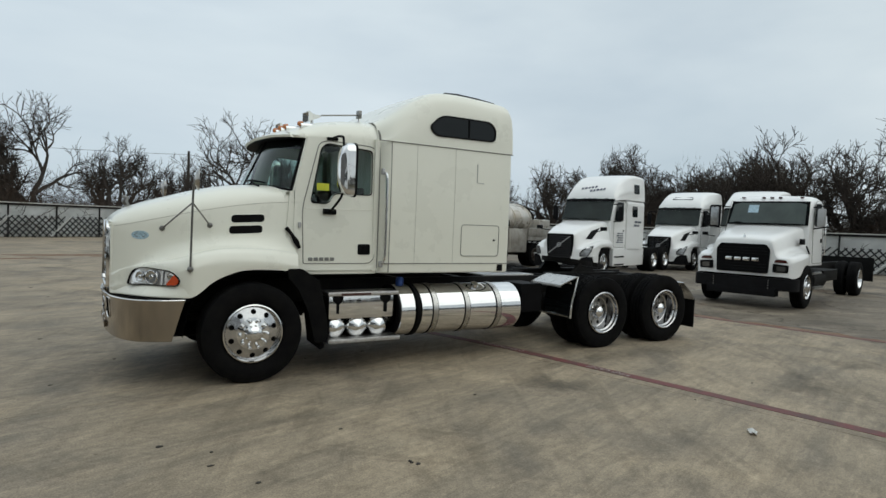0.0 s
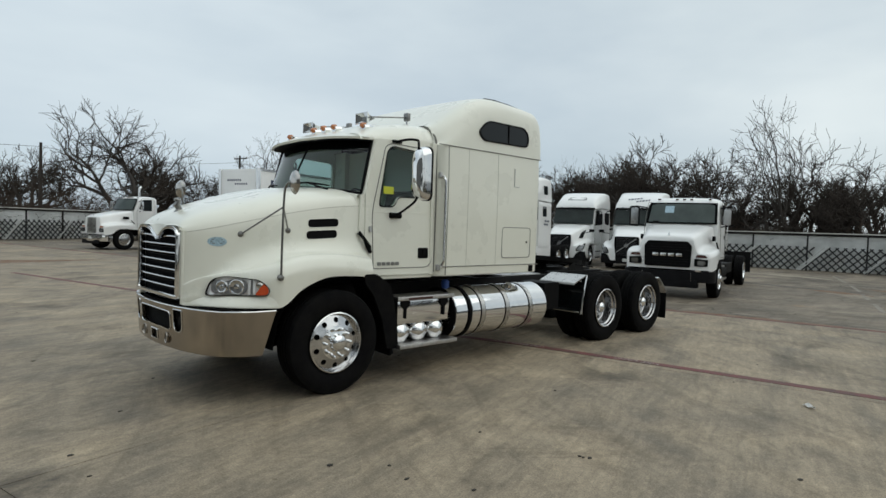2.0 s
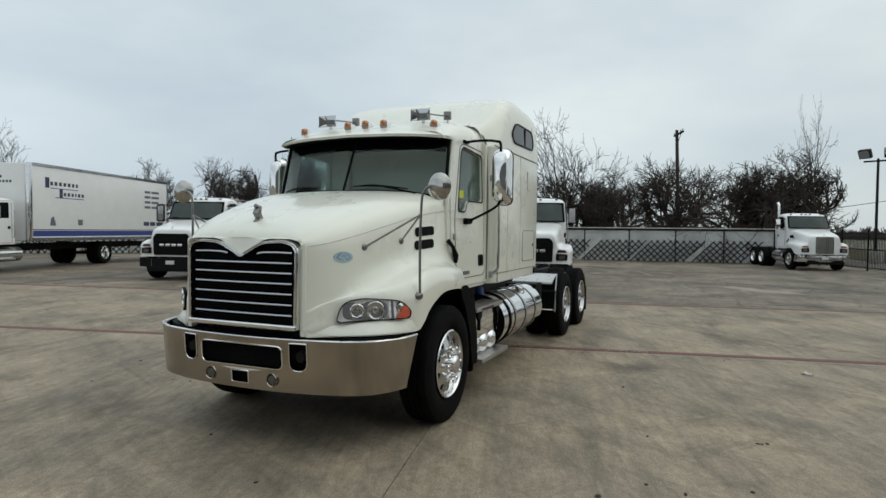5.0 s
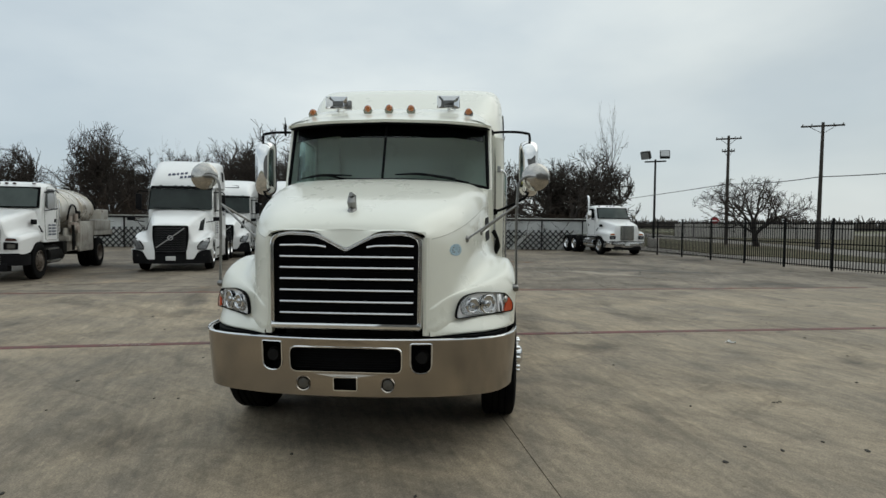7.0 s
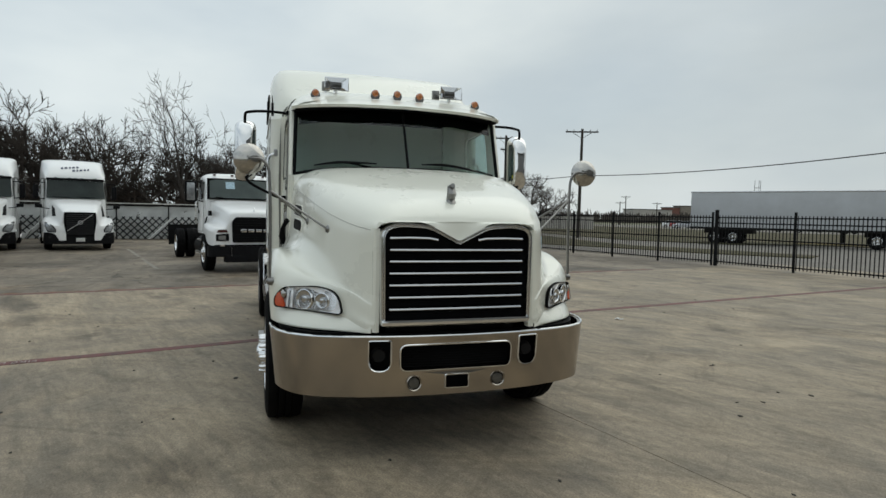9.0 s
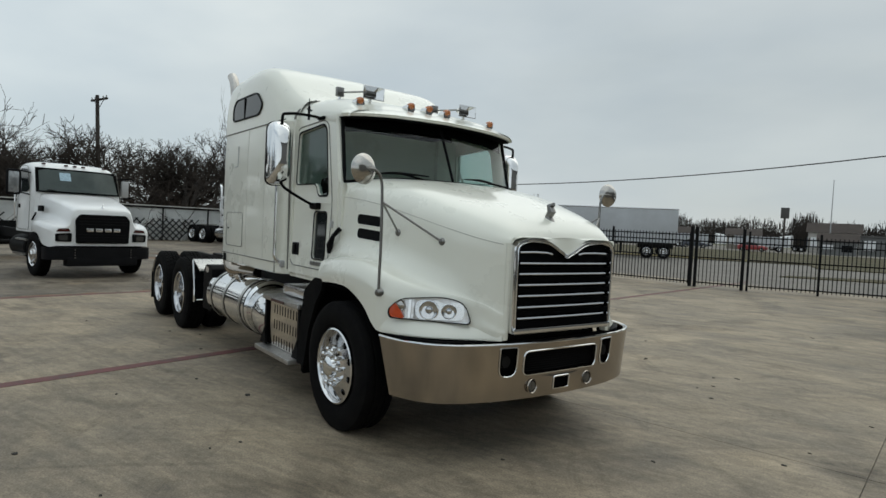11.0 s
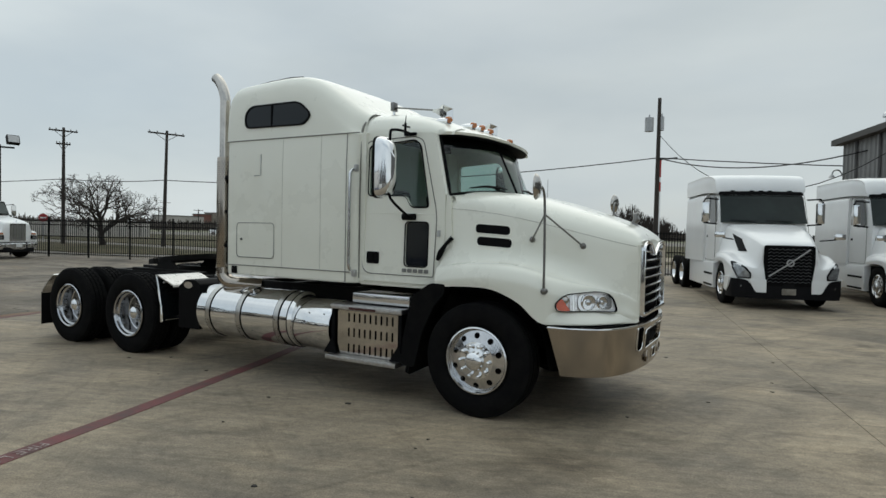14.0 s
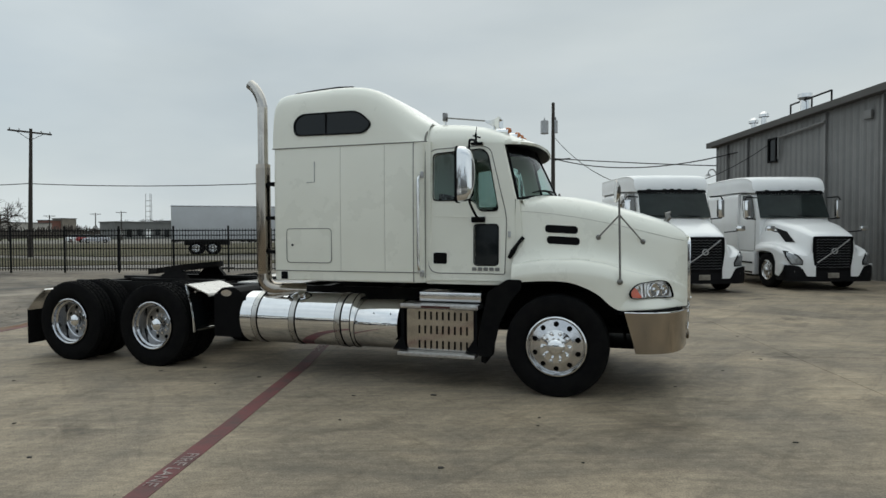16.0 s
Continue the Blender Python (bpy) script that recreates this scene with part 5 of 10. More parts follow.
box(bm, -1.30, -0.95, 1.161, 1.168, 0.862, 0.885)
part("step_reflector", bm, M_DULLRED, bb_)
for x in (-1.50, -0.92):
    bm = B()
    prism(bm, [(x - 0.06, 0.86), (x + 0.06, 0.86), (x + 0.055, 0.80), (x + 0.012, 0.76), (x + 0.012, 0.66), (x - 0.012, 0.66), (x - 0.012, 0.76), (x - 0.055, 0.80)], lambda u, v, w: (u, 1.13 + w, v), 0.02)
    part("step_bracket", bm, M_BLACK, bb_)
for x in (-1.435, -1.175, -0.912):
    bm = B()
    lathe(bm, [(0.0, 0.072), (0.06, 0.060), (0.105, 0.032), (0.124, 0.0), (0.124, -0.50)], (x, 1.075, 0.50), (0, 1, 0), 28)
    part("air_tank", bm, M_CHROME, T, "domed chrome end of an air tank")
bm = B()
box(bm, -1.62, -0.80, 0.56, 0.98, 0.36, 0.40)
part("step_frame", bm, M_BLACK, T)

# right steps with the slotted plate
slots = []
for r_, z in enumerate((0.755, 0.605, 0.445)):
    for k in range(9):
        x = -1.47 + 0.066 * k
        slots.append(rrect(x, x + 0.022, z - 0.045, z + 0.045, 0.008, 2))
bm = B()
plate(bm, rrect(-1.60, -0.86, 0.385, 0.825, 0.02), slots, lambda u, v, w: (u, -1.115 - w, v), 0.012)
# the warm chrome tint stands in for ground reflected in the plate
sp = part("slotted_plate", bm, M_STACK, T, "slotted polished side plate")
bm = B()
box(bm, -1.60, -0.86, -1.10, -0.60, 0.40, 0.82)
part("plate_backing", bm, M_BLACK, sp)
bm = B()
box(bm, -1.67, -0.82, -1.245, -0.98, 0.335, 0.380, 0.008)
part("step", bm, M_TREAD, T, "ribbed aluminium step")
bm = B()
box(bm, -1.66, -0.80, -1.18, -0.92, 0.835, 0.885, 0.008)
us = part("step", bm, M_TREAD, T, "ribbed aluminium upper step")
bm = B()
box(bm, -1.42, -1.10, -1.188, -1.181, 0.842, 0.866)
part("step_reflector", bm, M_DULLRED, us)
bm = B()
box(bm, -1.49, -0.80, -1.04, -0.70, 0.90, 1.0, 0.015)
part("top_step", bm, M_ALU, T, "polished top step box")
for x in (-1.645, -0.835):
    bm = B()
    prism(bm, [(x - 0.02, 0.83), (x + 0.02, 0.83), (x + 0.02, 0.38), (x - 0.02, 0.38)], lambda u, v, w: (u, -1.13 - w, v), 0.02)
    prism(bm, [(x - 0.11, 0.38), (x + 0.05, 0.38), (x, 0.55)], lambda u, v, w: (u, -1.14 - w, v), 0.02)
    part("step_bracket", bm, M_BLACK, sp)

# exhaust stack on the right, with its perforated shield
bm = B()
tube(bm, curve([(-3.495, -0.95, 1.05), (-3.495, -0.95, 2.0), (-3.495, -0.95, 3.0), (-3.50, -0.95, 3.16), (-3.54, -0.95, 3.28), (-3.60, -0.95, 3.37), (-3.66, -0.95, 3.42)], 5), 0.060, 24, cap=False)
stack = part("exhaust_pipe", bm, M_STACK, T, "tall chrome exhaust stack with a curved tip")
bm = B()
tube(bm, curve([(-3.60, -0.95, 3.365), (-3.662, -0.95, 3.422)], 2), 0.053, 20)
part("stack_mouth", bm, M_DARK, stack)
bm = B()
lathe(bm, [(0.081, 0), (0.085, 0.01), (0.085, 1.30), (0.081, 1.31), (0.06, 1.31)], (-3.495, -0.95, 1.15), (0, 0, 1), 32)
sh = part("heat_shield", bm, M_STEEL, stack, "perforated polished heat shield")
bm = B()
for k in range(50):
    for j in range(9):
        a = radians(-90 + (j - 4) * 20 + (10 if k % 2 else 0))
        z = 1.20 + k * 0.0245
        d = Vector((math.cos(a), math.sin(a), 0))
        c = Vector((-3.495, -0.95, z))
        cyl(bm, c + d * 0.083, c + d * 0.0865, 0.0060, seg=6)
tagged(part("perforation", bm, M_BLACK, sh), kind="stuff")
bm = B()
tube(bm, curve([(-3.495, -0.95, 1.16), (-3.48, -0.95, 1.06), (-3.40, -0.94, 0.985), (-3.28, -0.90, 0.965), (-3.05, -0.75, 0.95)], 4), 0.085, 20)
part("stack_elbow", bm, M_STEEL, stack)
bm = B()
box(bm, -3.31, -3.25, -0.97, -0.80, 1.15, 2.38, 0.02)
for z in (1.4, 1.8, 2.2):
    box(bm, -3.40, -3.20, -1.02, -0.86, z, z + 0.04)
part("stack_bracket", bm, M_BLACK, stack)
# black box with an oval badge, ahead of the right drive wheels
bm = B()
prism(bm, rounded([(-4.10, 0.40), (-3.72, 0.40), (-3.72, 0.94), (-3.80, 0.99), (-3.98, 0.99), (-4.10, 0.90)], 0.02), lambda u, v, w: (u, -1.10 + w, v), 0.55)
bx = part("chassis_box", bm, M_BLACK, T, "black box behind the tank")
bm = B()
prism(bm, [(-3.92 + 0.075 * math.cos(a), 0.925 + 0.04 * math.sin(a)) for a in (2 * math.pi * k / 24 for k in range(24))], lambda u, v, w: (u, -1.101 - w, v), 0.006)
part("oval_badge", bm, M_CHROME, bx)
bm = B()
prism(bm, rounded([(-3.90, 0.55), (-3.55, 0.55), (-3.55, 0.93), (-3.90, 0.93)], 0.02), lambda u, v, w: (u, 0.60 + w, v), 0.45)
part("chassis_box", bm, M_BLACK, T)

# ---------------------------------------------------------------- ground
UX, UY = -0.2096, 0.9778      # direction of the painted lines and slab joints
VX, VY = 0.9778, 0.2096       # across them


def uv(u, v, z=0.0):
    return (UX * u + VX * v, UY * u + VY * v, z)


M_SOIL = mat("dry_verge_soil", (0.16, 0.145, 0.10), 0.95, color2=(0.11, 0.115, 0.06), scale=0.15, bump=0.4, bscale=3)


def paving(name, asphalt=False):
    m = bpy.data.materials.new(name)
    m.use_nodes = True
    n, l = m.node_tree.nodes, m.node_tree.links
    b = n["Principled BSDF"]
    b.inputs["Specular IOR Level"].default_value = 0.35
    co = n.new("ShaderNodeTexCoord")

    def noise_(scale, detail, stretch=(1, 1, 1), rot=0.0, rough=0.6, dist=0.0):
        mp, t = n.new("ShaderNodeMapping"), n.new("ShaderNodeTexNoise")
        mp.inputs["Scale"].default_value, mp.inputs["Rotation"].default_value = stretch, (0, 0, rot)
        t.inputs["Scale"].default_value, t.inputs["Detail"].default_value = scale, detail
        t.inputs["Roughness"].default_value, t.inputs["Distortion"].default_value = rough, dist
        l.new(co.outputs["Object"], mp.inputs["Vector"])
        l.new(mp.outputs[0], t.inputs["Vector"])
        return t.outputs["Fac"]

    def ramp(fac, a, b_, c0, c1):
        r = n.new("ShaderNodeValToRGB")
        r.color_ramp.elements[0].position, r.color_ramp.elements[0].color = a, (*c0, 1)
        r.color_ramp.elements[1].position, r.color_ramp.elements[1].color = b_, (*c1, 1)
        l.new(fac, r.inputs[0])
        return r.outputs[0]

    def mul(c1, c2, f=1.0):
        x = n.new("ShaderNodeMixRGB")
        x.blend_type = "MULTIPLY"
        x.inputs[0].default_value = f
        l.new(c1, x.inputs[1])
        l.new(c2, x.inputs[2])
        return x.outputs[0]
    def cracks(scale, width, dark):
        """Thin wandering cracks along the edges of uneven cells."""
        w_, mp = n.new("ShaderNodeTexNoise"), n.new("ShaderNodeVectorMath")
        w_.inputs["Scale"].default_value, w_.inputs["Detail"].default_value = scale * 2.2, 4.0
        l.new(co.outputs["Object"], w_.inputs["Vector"])
        mp.operation = "MULTIPLY_ADD"
        mp.inputs[1].default_value = (1.6 / scale * 0.4,) * 3
        l.new(w_.outputs["Color"], mp.inputs[0])
        l.new(co.outputs["Object"], mp.inputs[2])
        v = n.new("ShaderNodeTexVoronoi")
        v.feature = "DISTANCE_TO_EDGE"
        v.inputs["Scale"].default_value = scale
        l.new(mp.outputs[0], v.inputs["Vector"])
        return ramp(v.outputs["Distance"], width * 0.4, width, dark, (1, 1, 1))
    if asphalt:
        base = ramp(noise_(0.32, 9, rough=0.66, dist=0.8), 0.37, 0.64, (0.098, 0.080, 0.059), (0.275, 0.230, 0.174))
        layers = [ramp(noise_(0.9, 8, (0.5, 1.6, 1), 0.2, 0.65, 1.0), 0.36, 0.56, (0.66, 0.65, 0.64), (1, 1, 1)),
                  ramp(noise_(0.22, 6, rough=0.7, dist=1.5), 0.60, 0.68, (1, 1, 1), (1.25, 1.12, 0.98)),
                  ramp(noise_(3.5, 7, rough=0.75), 0.32, 0.60, (0.72, 0.71, 0.70), (1.05, 1.05, 1.05)),
                  ramp(noise_(45, 3), 0.3, 0.7, (0.72, 0.72, 0.72), (1.2, 1.2, 1.2)),
                  cracks(0.32, 0.012, (0.45, 0.43, 0.40)), cracks(0.9, 0.010, (0.62, 0.6, 0.58))]
    else:
        def tracks(at, scale, dist, width, dark):
            """Sweeping tyre marks: arcs about a far centre, broken up by noise."""
            mp, wv = n.new("ShaderNodeMapping"), n.new("ShaderNodeTexWave")
            mp.inputs["Location"].default_value = (*at, 0)
            wv.wave_type, wv.rings_direction = "RINGS", "Z"
            wv.inputs["Scale"].default_value, wv.inputs["Distortion"].default_value = scale, dist
            wv.inputs["Detail"].default_value, wv.inputs["Detail Scale"].default_value = 4.0, 0.35
            l.new(co.outputs["Object"], mp.inputs["Vector"])
            l.new(mp.outputs[0], wv.inputs["Vector"])
            x = n.new("ShaderNodeMixRGB")
            x.inputs[1].default_value = (1, 1, 1, 1)
            l.new(ramp(noise_(0.45, 6, rough=0.7, dist=1.0), 0.50, 0.62, (0, 0, 0), (1, 1, 1)), x.inputs[0])
            l.new(ramp(wv.outputs["Fac"], width, width + 0.12, dark, (1, 1, 1)), x.inputs[2])
            return x.outputs[0]
        def streak(angle, along, across, seed_, rough=0.6, dist=0.5):
            """Noise drawn out along a direction, as a broom or a scraping tyre leaves it."""
            mp, t = n.new("ShaderNodeMapping"), n.new("ShaderNodeTexNoise")
            mp.vector_type = "TEXTURE"
            mp.inputs["Location"].default_value = (seed_, -seed_ * 1.7, 0)
            mp.inputs["Rotation"].default_value, mp.inputs["Scale"].default_value = (0, 0, radians(angle)), (along, across, 1)
            t.inputs["Scale"].default_value, t.inputs["Detail"].default_value = 1.0, 9.0
            t.inputs["Roughness"].default_value, t.inputs["Distortion"].default_value = rough, dist
            l.new(co.outputs["Object"], mp.inputs["Vector"])
            l.new(mp.outputs[0], t.inputs["Vector"])
            return t.outputs["Fac"]
        base = ramp(noise_(0.55, 8, rough=0.62, dist=0.9), 0.34, 0.68, (0.208, 0.176, 0.135), (0.378, 0.309, 0.219))
        layers = [ramp(streak(15, 2.6, 0.42, 3.1, 0.62, 0.9), 0.36, 0.60, (0.78, 0.783, 0.785), (1.05, 1.037, 1.015)),
                  ramp(streak(62, 1.7, 0.36, 7.7, 0.66, 1.3), 0.36, 0.52, (0.80, 0.795, 0.79), (1.02, 1.02, 1.02)),
                  ramp(streak(18, 0.9, 0.10, 11.3, 0.72, 0.4), 0.34, 0.62, (0.86, 0.855, 0.85), (1.05, 1.05, 1.05)),
                  ramp(streak(140, 1.1, 0.20, 5.9, 0.70, 1.0), 0.34, 0.46, (0.84, 0.835, 0.83), (1.02, 1.02, 1.02)),
                  tracks((13.5, -7.0), 0.11, 4.0, 0.03, (0.66, 0.655, 0.65)), tracks((-9.0, 15.0), 0.09, 4.5, 0.03, (0.68, 0.675, 0.67)), tracks((4.0, 11.0), 0.15, 5.0, 0.02, (0.70, 0.695, 0.69)),
                  ramp(streak(22, 0.34, 0.07, 17.9, 0.66, 0.8), 0.36, 0.64, (0.84, 0.838, 0.835), (1.10, 1.098, 1.09)),
                  ramp(noise_(16, 6, rough=0.75), 0.3, 0.65, (0.76, 0.76, 0.76), (1.12, 1.12, 1.12)),
                  ramp(noise_(75, 4), 0.3, 0.7, (0.68, 0.68, 0.68), (1.27, 1.27, 1.27)),
                  ramp(noise_(9, 2), 0.22, 0.27, (0.5, 0.48, 0.45), (1, 1, 1))]
    col = base
    for c_ in layers:
        col = mul(col, c_)
    l.new(col, b.inputs["Base Color"])
    mr = n.new("ShaderNodeMapRange")
    mr.inputs["To Min"].default_value, mr.inputs["To Max"].default_value = 0.55, 0.85
    l.new(noise_(1.1, 6), mr.inputs["Value"])
    l.new(mr.outputs[0], b.inputs["Roughness"])
    bp = n.new("ShaderNodeBump")
    bp.inputs["Strength"].default_value, bp.inputs["Distance"].default_value = 0.25, 0.006
    l.new(noise_(35, 6), bp.inputs["Height"])
    l.new(bp.outputs[0], b.inputs["Normal"])
    return m


M_CONC = paving("stained_concrete")
M_ASPHALT = paving("old_patched_asphalt", True)
M_LINE = mat("worn_red_line_paint", (0.150, 0.038, 0.038), 0.7, color2=(0.082, 0.042, 0.038), scale=4, var=0.2, bump=0.1)
M_LETTER = mat("worn_white_paint", (0.40, 0.36, 0.33), 0.8, color2=(0.15, 0.07, 0.07), scale=18)

bm = B()
g = [bm.verts.new(p) for p in ((-2000, -2000, -0.03), (2000, -2000, -0.03), (2000, 2000, -0.03), (-2000, 2000, -0.03))]
bm.faces.new(g)
tagged(part("ground", bm, M_SOIL, None, smooth=0), "dry grey-brown ground reaching the horizon", "ground", kind="structure")


def quad_sheet(name, poly, z, material, label, category, kind="structure", thick=0.05):
    bm = B()
    prism(bm, poly, lambda u, v, w: (u, v, z - thick + w), thick)
    return tagged(part(name, bm, material, None, smooth=0), label, category, kind=kind)


def uvp(*pts):
    return [uv(u, v)[:2] for u, v in pts]


# asphalt yard behind, concrete apron in cast slabs, red painted lines
quad_sheet("asphalt_yard", [(-36, -60), (30, -60), (30, 40), (-1, 21.5), (-34, 11.4)], -0.006, M_ASPHALT, "worn patched grey asphalt yard", "yard")
apron = thing("concrete_apron", pose(0, 0, 0), "stained pale concrete apron cast in large slabs", "pavement", kind="structure")
VS = [-9.25, -3.13, 3.02, 9.1, 15.2, 21.3, 27.4]
US = [-48 + 6.1 * k + 0.24 for k in range(17)]
for i in range(len(VS) - 1):
    for j in range(len(US) - 1):
        u0, u1, v0, v1 = US[j] + 0.004, US[j + 1] - 0.004, VS[i] + 0.004, VS[i + 1] - 0.004
        if u1 > 21 and VS[i] < 0:
            u1 = min(u1, 20.5)
        if u1 - u0 < 0.5:
            continue
        bm = B()
        p = uvp((u0, v0), (u1, v0), (u1, v1), (u0, v1))
        prism(bm, p, lambda u, v, w: (u, v, -0.05 + w), 0.05)
        part("concrete_slab", bm, M_CONC, apron, smooth=0)


def RED_V(u):
    """Distance of the red line from the origin across the slabs: it bends a little under the truck."""
    return float(np.interp(u, [-14, -3.9, -2.3, 0.0, 1.4, 4.0, 22.0], [-2.72, -3.05, -3.10, -3.22, -3.37, -3.38, -3.17]))


def red_line(f, u0, u1, w, name="red_line"):
    bm = B()
    us = [u0, -3.9, -2.3, 0.0, 1.4, 4.0, 12.0, u1]
    us = sorted(u for u in set(us) if u0 <= u <= u1)
    rings(bm, [[uv(u, f(u) - w / 2, 0.0), uv(u, f(u) + w / 2, 0.0), uv(u, f(u) + w / 2, 0.004), uv(u, f(u) - w / 2, 0.004)] for u in us])
    return tagged(part(name, bm, M_LINE, None, smooth=0), "worn dark red painted fire lane line on concrete", "road marking", kind="structure")


red_line(RED_V, -14, 22, 0.155)
red_line(lambda u: -9.20, -45, 13.5, 0.13)


def blot(name, c, rx, ry, rz, seed, material, label, category, z=-0.004):
    """An irregular flat stain."""
    rnd = random.Random(seed)
    bm = B()
    ph = [rnd.uniform(0, 6.28) for _ in range(4)]
    poly = []
    for k in range(48):
        a = 2 * math.pi * k / 48
        r = 1 + 0.25 * math.sin(2 * a + ph[0]) + 0.18 * math.sin(5 * a + ph[1]) + 0.12 * math.sin(9 * a + ph[2]) + 0.08 * math.sin(17 * a + ph[3])
        poly.append((rx * r * math.cos(a), ry * r * math.sin(a)))
    prism(bm, poly, lambda u, v, w: (u, v, w), 0.002)
    ob = part(name, bm, material, None, smooth=0)
    ob.matrix_world = pose(c[0], c[1], z, 0, 0, rz)
    return tagged(ob, label, category, kind="structure")


M_RUST = mat("rust_brown_dirt", (0.150, 0.072, 0.038), 0.95, color2=(0.20, 0.15, 0.105), scale=2.2, bump=0.3, bscale=20)
M_SILT = mat("pale_dry_silt", (0.33, 0.29, 0.23), 0.95, color2=(0.22, 0.19, 0.155), scale=1.6)
M_SEALER = mat("dark_patch_tar", (0.060, 0.055, 0.048), 0.8, color2=(0.12, 0.11, 0.09), scale=1.8, bump=0.2)
for k, (x, y, rx, ry, rz) in enumerate(((0.8, -18.9, 2.6, 0.7, 5), (-1.0, -19.4, 1.8, 0.25, -4), (3.8, -17.0, 1.6, 0.30, 12))):
    blot("rust_stain", (x, y), rx, ry, rz, 40 + k, M_RUST, "reddish-brown dirt stain on the paving", "stain", 0.001 + 0.0008 * k)
for k, (x, y, rx, ry, rz) in enumerate(((-19.3, 0.7, 1.3, 0.35, 70), (-21.2, 2.2, 0.7, 0.3, 60))):
    blot("rust_stain", (x, y), rx, ry, rz, 50 + k, M_RUST, "reddish-brown dirt stain on the asphalt", "stain")
for k, (x, y, rx, ry, rz) in enumerate(((-26.5, -2.5, 1.6, 0.5, 80), (-15.5, 4.8, 1.2, 0.4, 60), (-13.0, -16.5, 1.4, 0.4, 20))):
    blot("silt_patch", (x, y), rx, ry, rz, 60 + k, M_SILT, "pale patch of dry silt on the asphalt", "stain")
for k, (x, y, rx, ry, rz) in enumerate(((-19.8, -0.6, 2.6, 0.22, 80), (-23.5, 3.5, 3.2, 0.25, 100), (-17.0, 6.5, 2.4, 0.3, 70), (-8.5, -15.5, 2.0, 0.3, 10))):
    blot("tar_patch", (x, y), rx, ry, rz, 70 + k, M_SEALER, "dark tar patch on the asphalt", "stain", -0.003)
# crumbling dirt along the edge of the concrete and long cracks beside it
rnd = random.Random(77)
bm = B()
wob = [rnd.uniform(0.02, 1.0) ** 2 for _ in range(170)]
rings(bm, [[uv(-44 + 0.34 * k, -9.275, -0.0055), uv(-44 + 0.34 * k, -9.275, -0.001), uv(-44 + 0.34 * k, -9.30 - 0.30 * q, -0.003), uv(-44 + 0.34 * k, -9.30 - 0.30 * q, -0.0055)] for k, q in enumerate(wob)])
tagged(part("edge_dirt", bm, M_RUST, None, smooth=0), "brown dirt gathered along the concrete edge", "dirt", kind="structure")
for k in range(26):
    u0, v0, L_ = rnd.uniform(-34, 12), -9.55 - 2.2 * rnd.random() ** 2, rnd.uniform(0.8, 3.2)
    bm = B()
    us_ = [u0 + L_ * i / 9 for i in range(10)]
    vv_ = [v0 + rnd.uniform(-0.06, 0.06) for _ in us_]
    wv_ = [(0.015 + 0.06 * rnd.random()) * math.sin(math.pi * (i + 0.4) / 9.8) + 0.004 for i in range(10)]
    rings(bm, [[uv(u, v - w, -0.0055), uv(u, v - w, -0.0035), uv(u, v + w, -0.0035), uv(u, v + w, -0.0055)] for u, v, w in zip(us_, vv_, wv_)])
    tagged(part("asphalt_crack", bm, M_SEALER, None, smooth=0), "dark broken crack in the asphalt", "crack", "asphalt cracks", kind="structure")
# faded parking line in worn dashes
M_FADED = mat("faded_line_paint", (0.30, 0.275, 0.235), 0.9, color2=(0.15, 0.135, 0.11), scale=6)
for a_, b_ in (((-28.8, -1.25), (-24.6, 0.15)), ((-23.2, 0.6), (-20.2, 1.5)), ((-19.2, 1.75), (-17.2, 2.3)), ((-16.0, 2.65), (-14.0, 3.2)), ((-23.0, -6.35), (-18.4, -5.15)), ((-17.6, -4.95), (-13.4, -3.87))):
    bm = B()
    strip(bm, [(*a_, -0.005), (*b_, -0.005)], 0.11, 0.003, (0, 0, 1))
    tagged(part("faded_line", bm, M_FADED, None, smooth=0), "faded worn parking line on the asphalt", "road marking", kind="structure")

# ---------------------------------------------------------------- parked trucks
M_VBLACK = mat("charcoal_plastic", (0.009, 0.009, 0.010), 0.55, spec=0.08, var=0.3, scale=4)
M_GREYTXT = mat("grey_lettering", (0.12, 0.13, 0.16), 0.6)
M_BLUETXT = mat("navy_lettering", (0.035, 0.042, 0.085), 0.6)
M_STRIPE = mat("blue_stripe", (0.03, 0.05, 0.22), 0.5)
M_DKRED = mat("dark_red_lens", (0.055, 0.012, 0.010), 0.2, coat=0.5)
# opaque screen: the mottled grey-green paints in reflection and see-through brightness
M_SCREEN = mat("pale_screen_painted_sheen", (0.125, 0.155, 0.148), 0.08, spec=0.5, var=0.25, scale=1.2)
M_VGRID = mat("dark_grille_wire", (0.07, 0.07, 0.075), 0.4, 0.4)
M_VLAMP = mat("grey_headlamp_unit", (0.36, 0.37, 0.38), 0.18, 0.6, var=0.4, scale=12)
# opaque as well, a darker grey for the painted reflection
M_VSCREEN = mat("grey_screen_painted_sheen", (0.055, 0.068, 0.065), 0.06, spec=0.32, var=0.3, scale=0.9)
M_PLATE = mat("licence_plate", (0.6, 0.6, 0.58), 0.5, var=0.2)
M_TANKBODY = mat("weathered_grey_tank_paint", (0.42, 0.40, 0.36), 0.5, color2=(0.20, 0.175, 0.145), scale=1.6, bump=0.05)
_cache = {}


def shared(key, make, material, smooth=32):
    if key not in _cache:
        ob = part("shared", make(), material, None, smooth=smooth)
        _cache[key] = ob.data
        bpy.data.objects.remove(ob)
    return _cache[key]


def mesh_part(name, me, parent, m=None, label=""):
    ob = new(name, me)
    ob.parent = parent
    if m is not None:
        ob.matrix_local = m
    if label:
        ob["label"] = label
    return ob


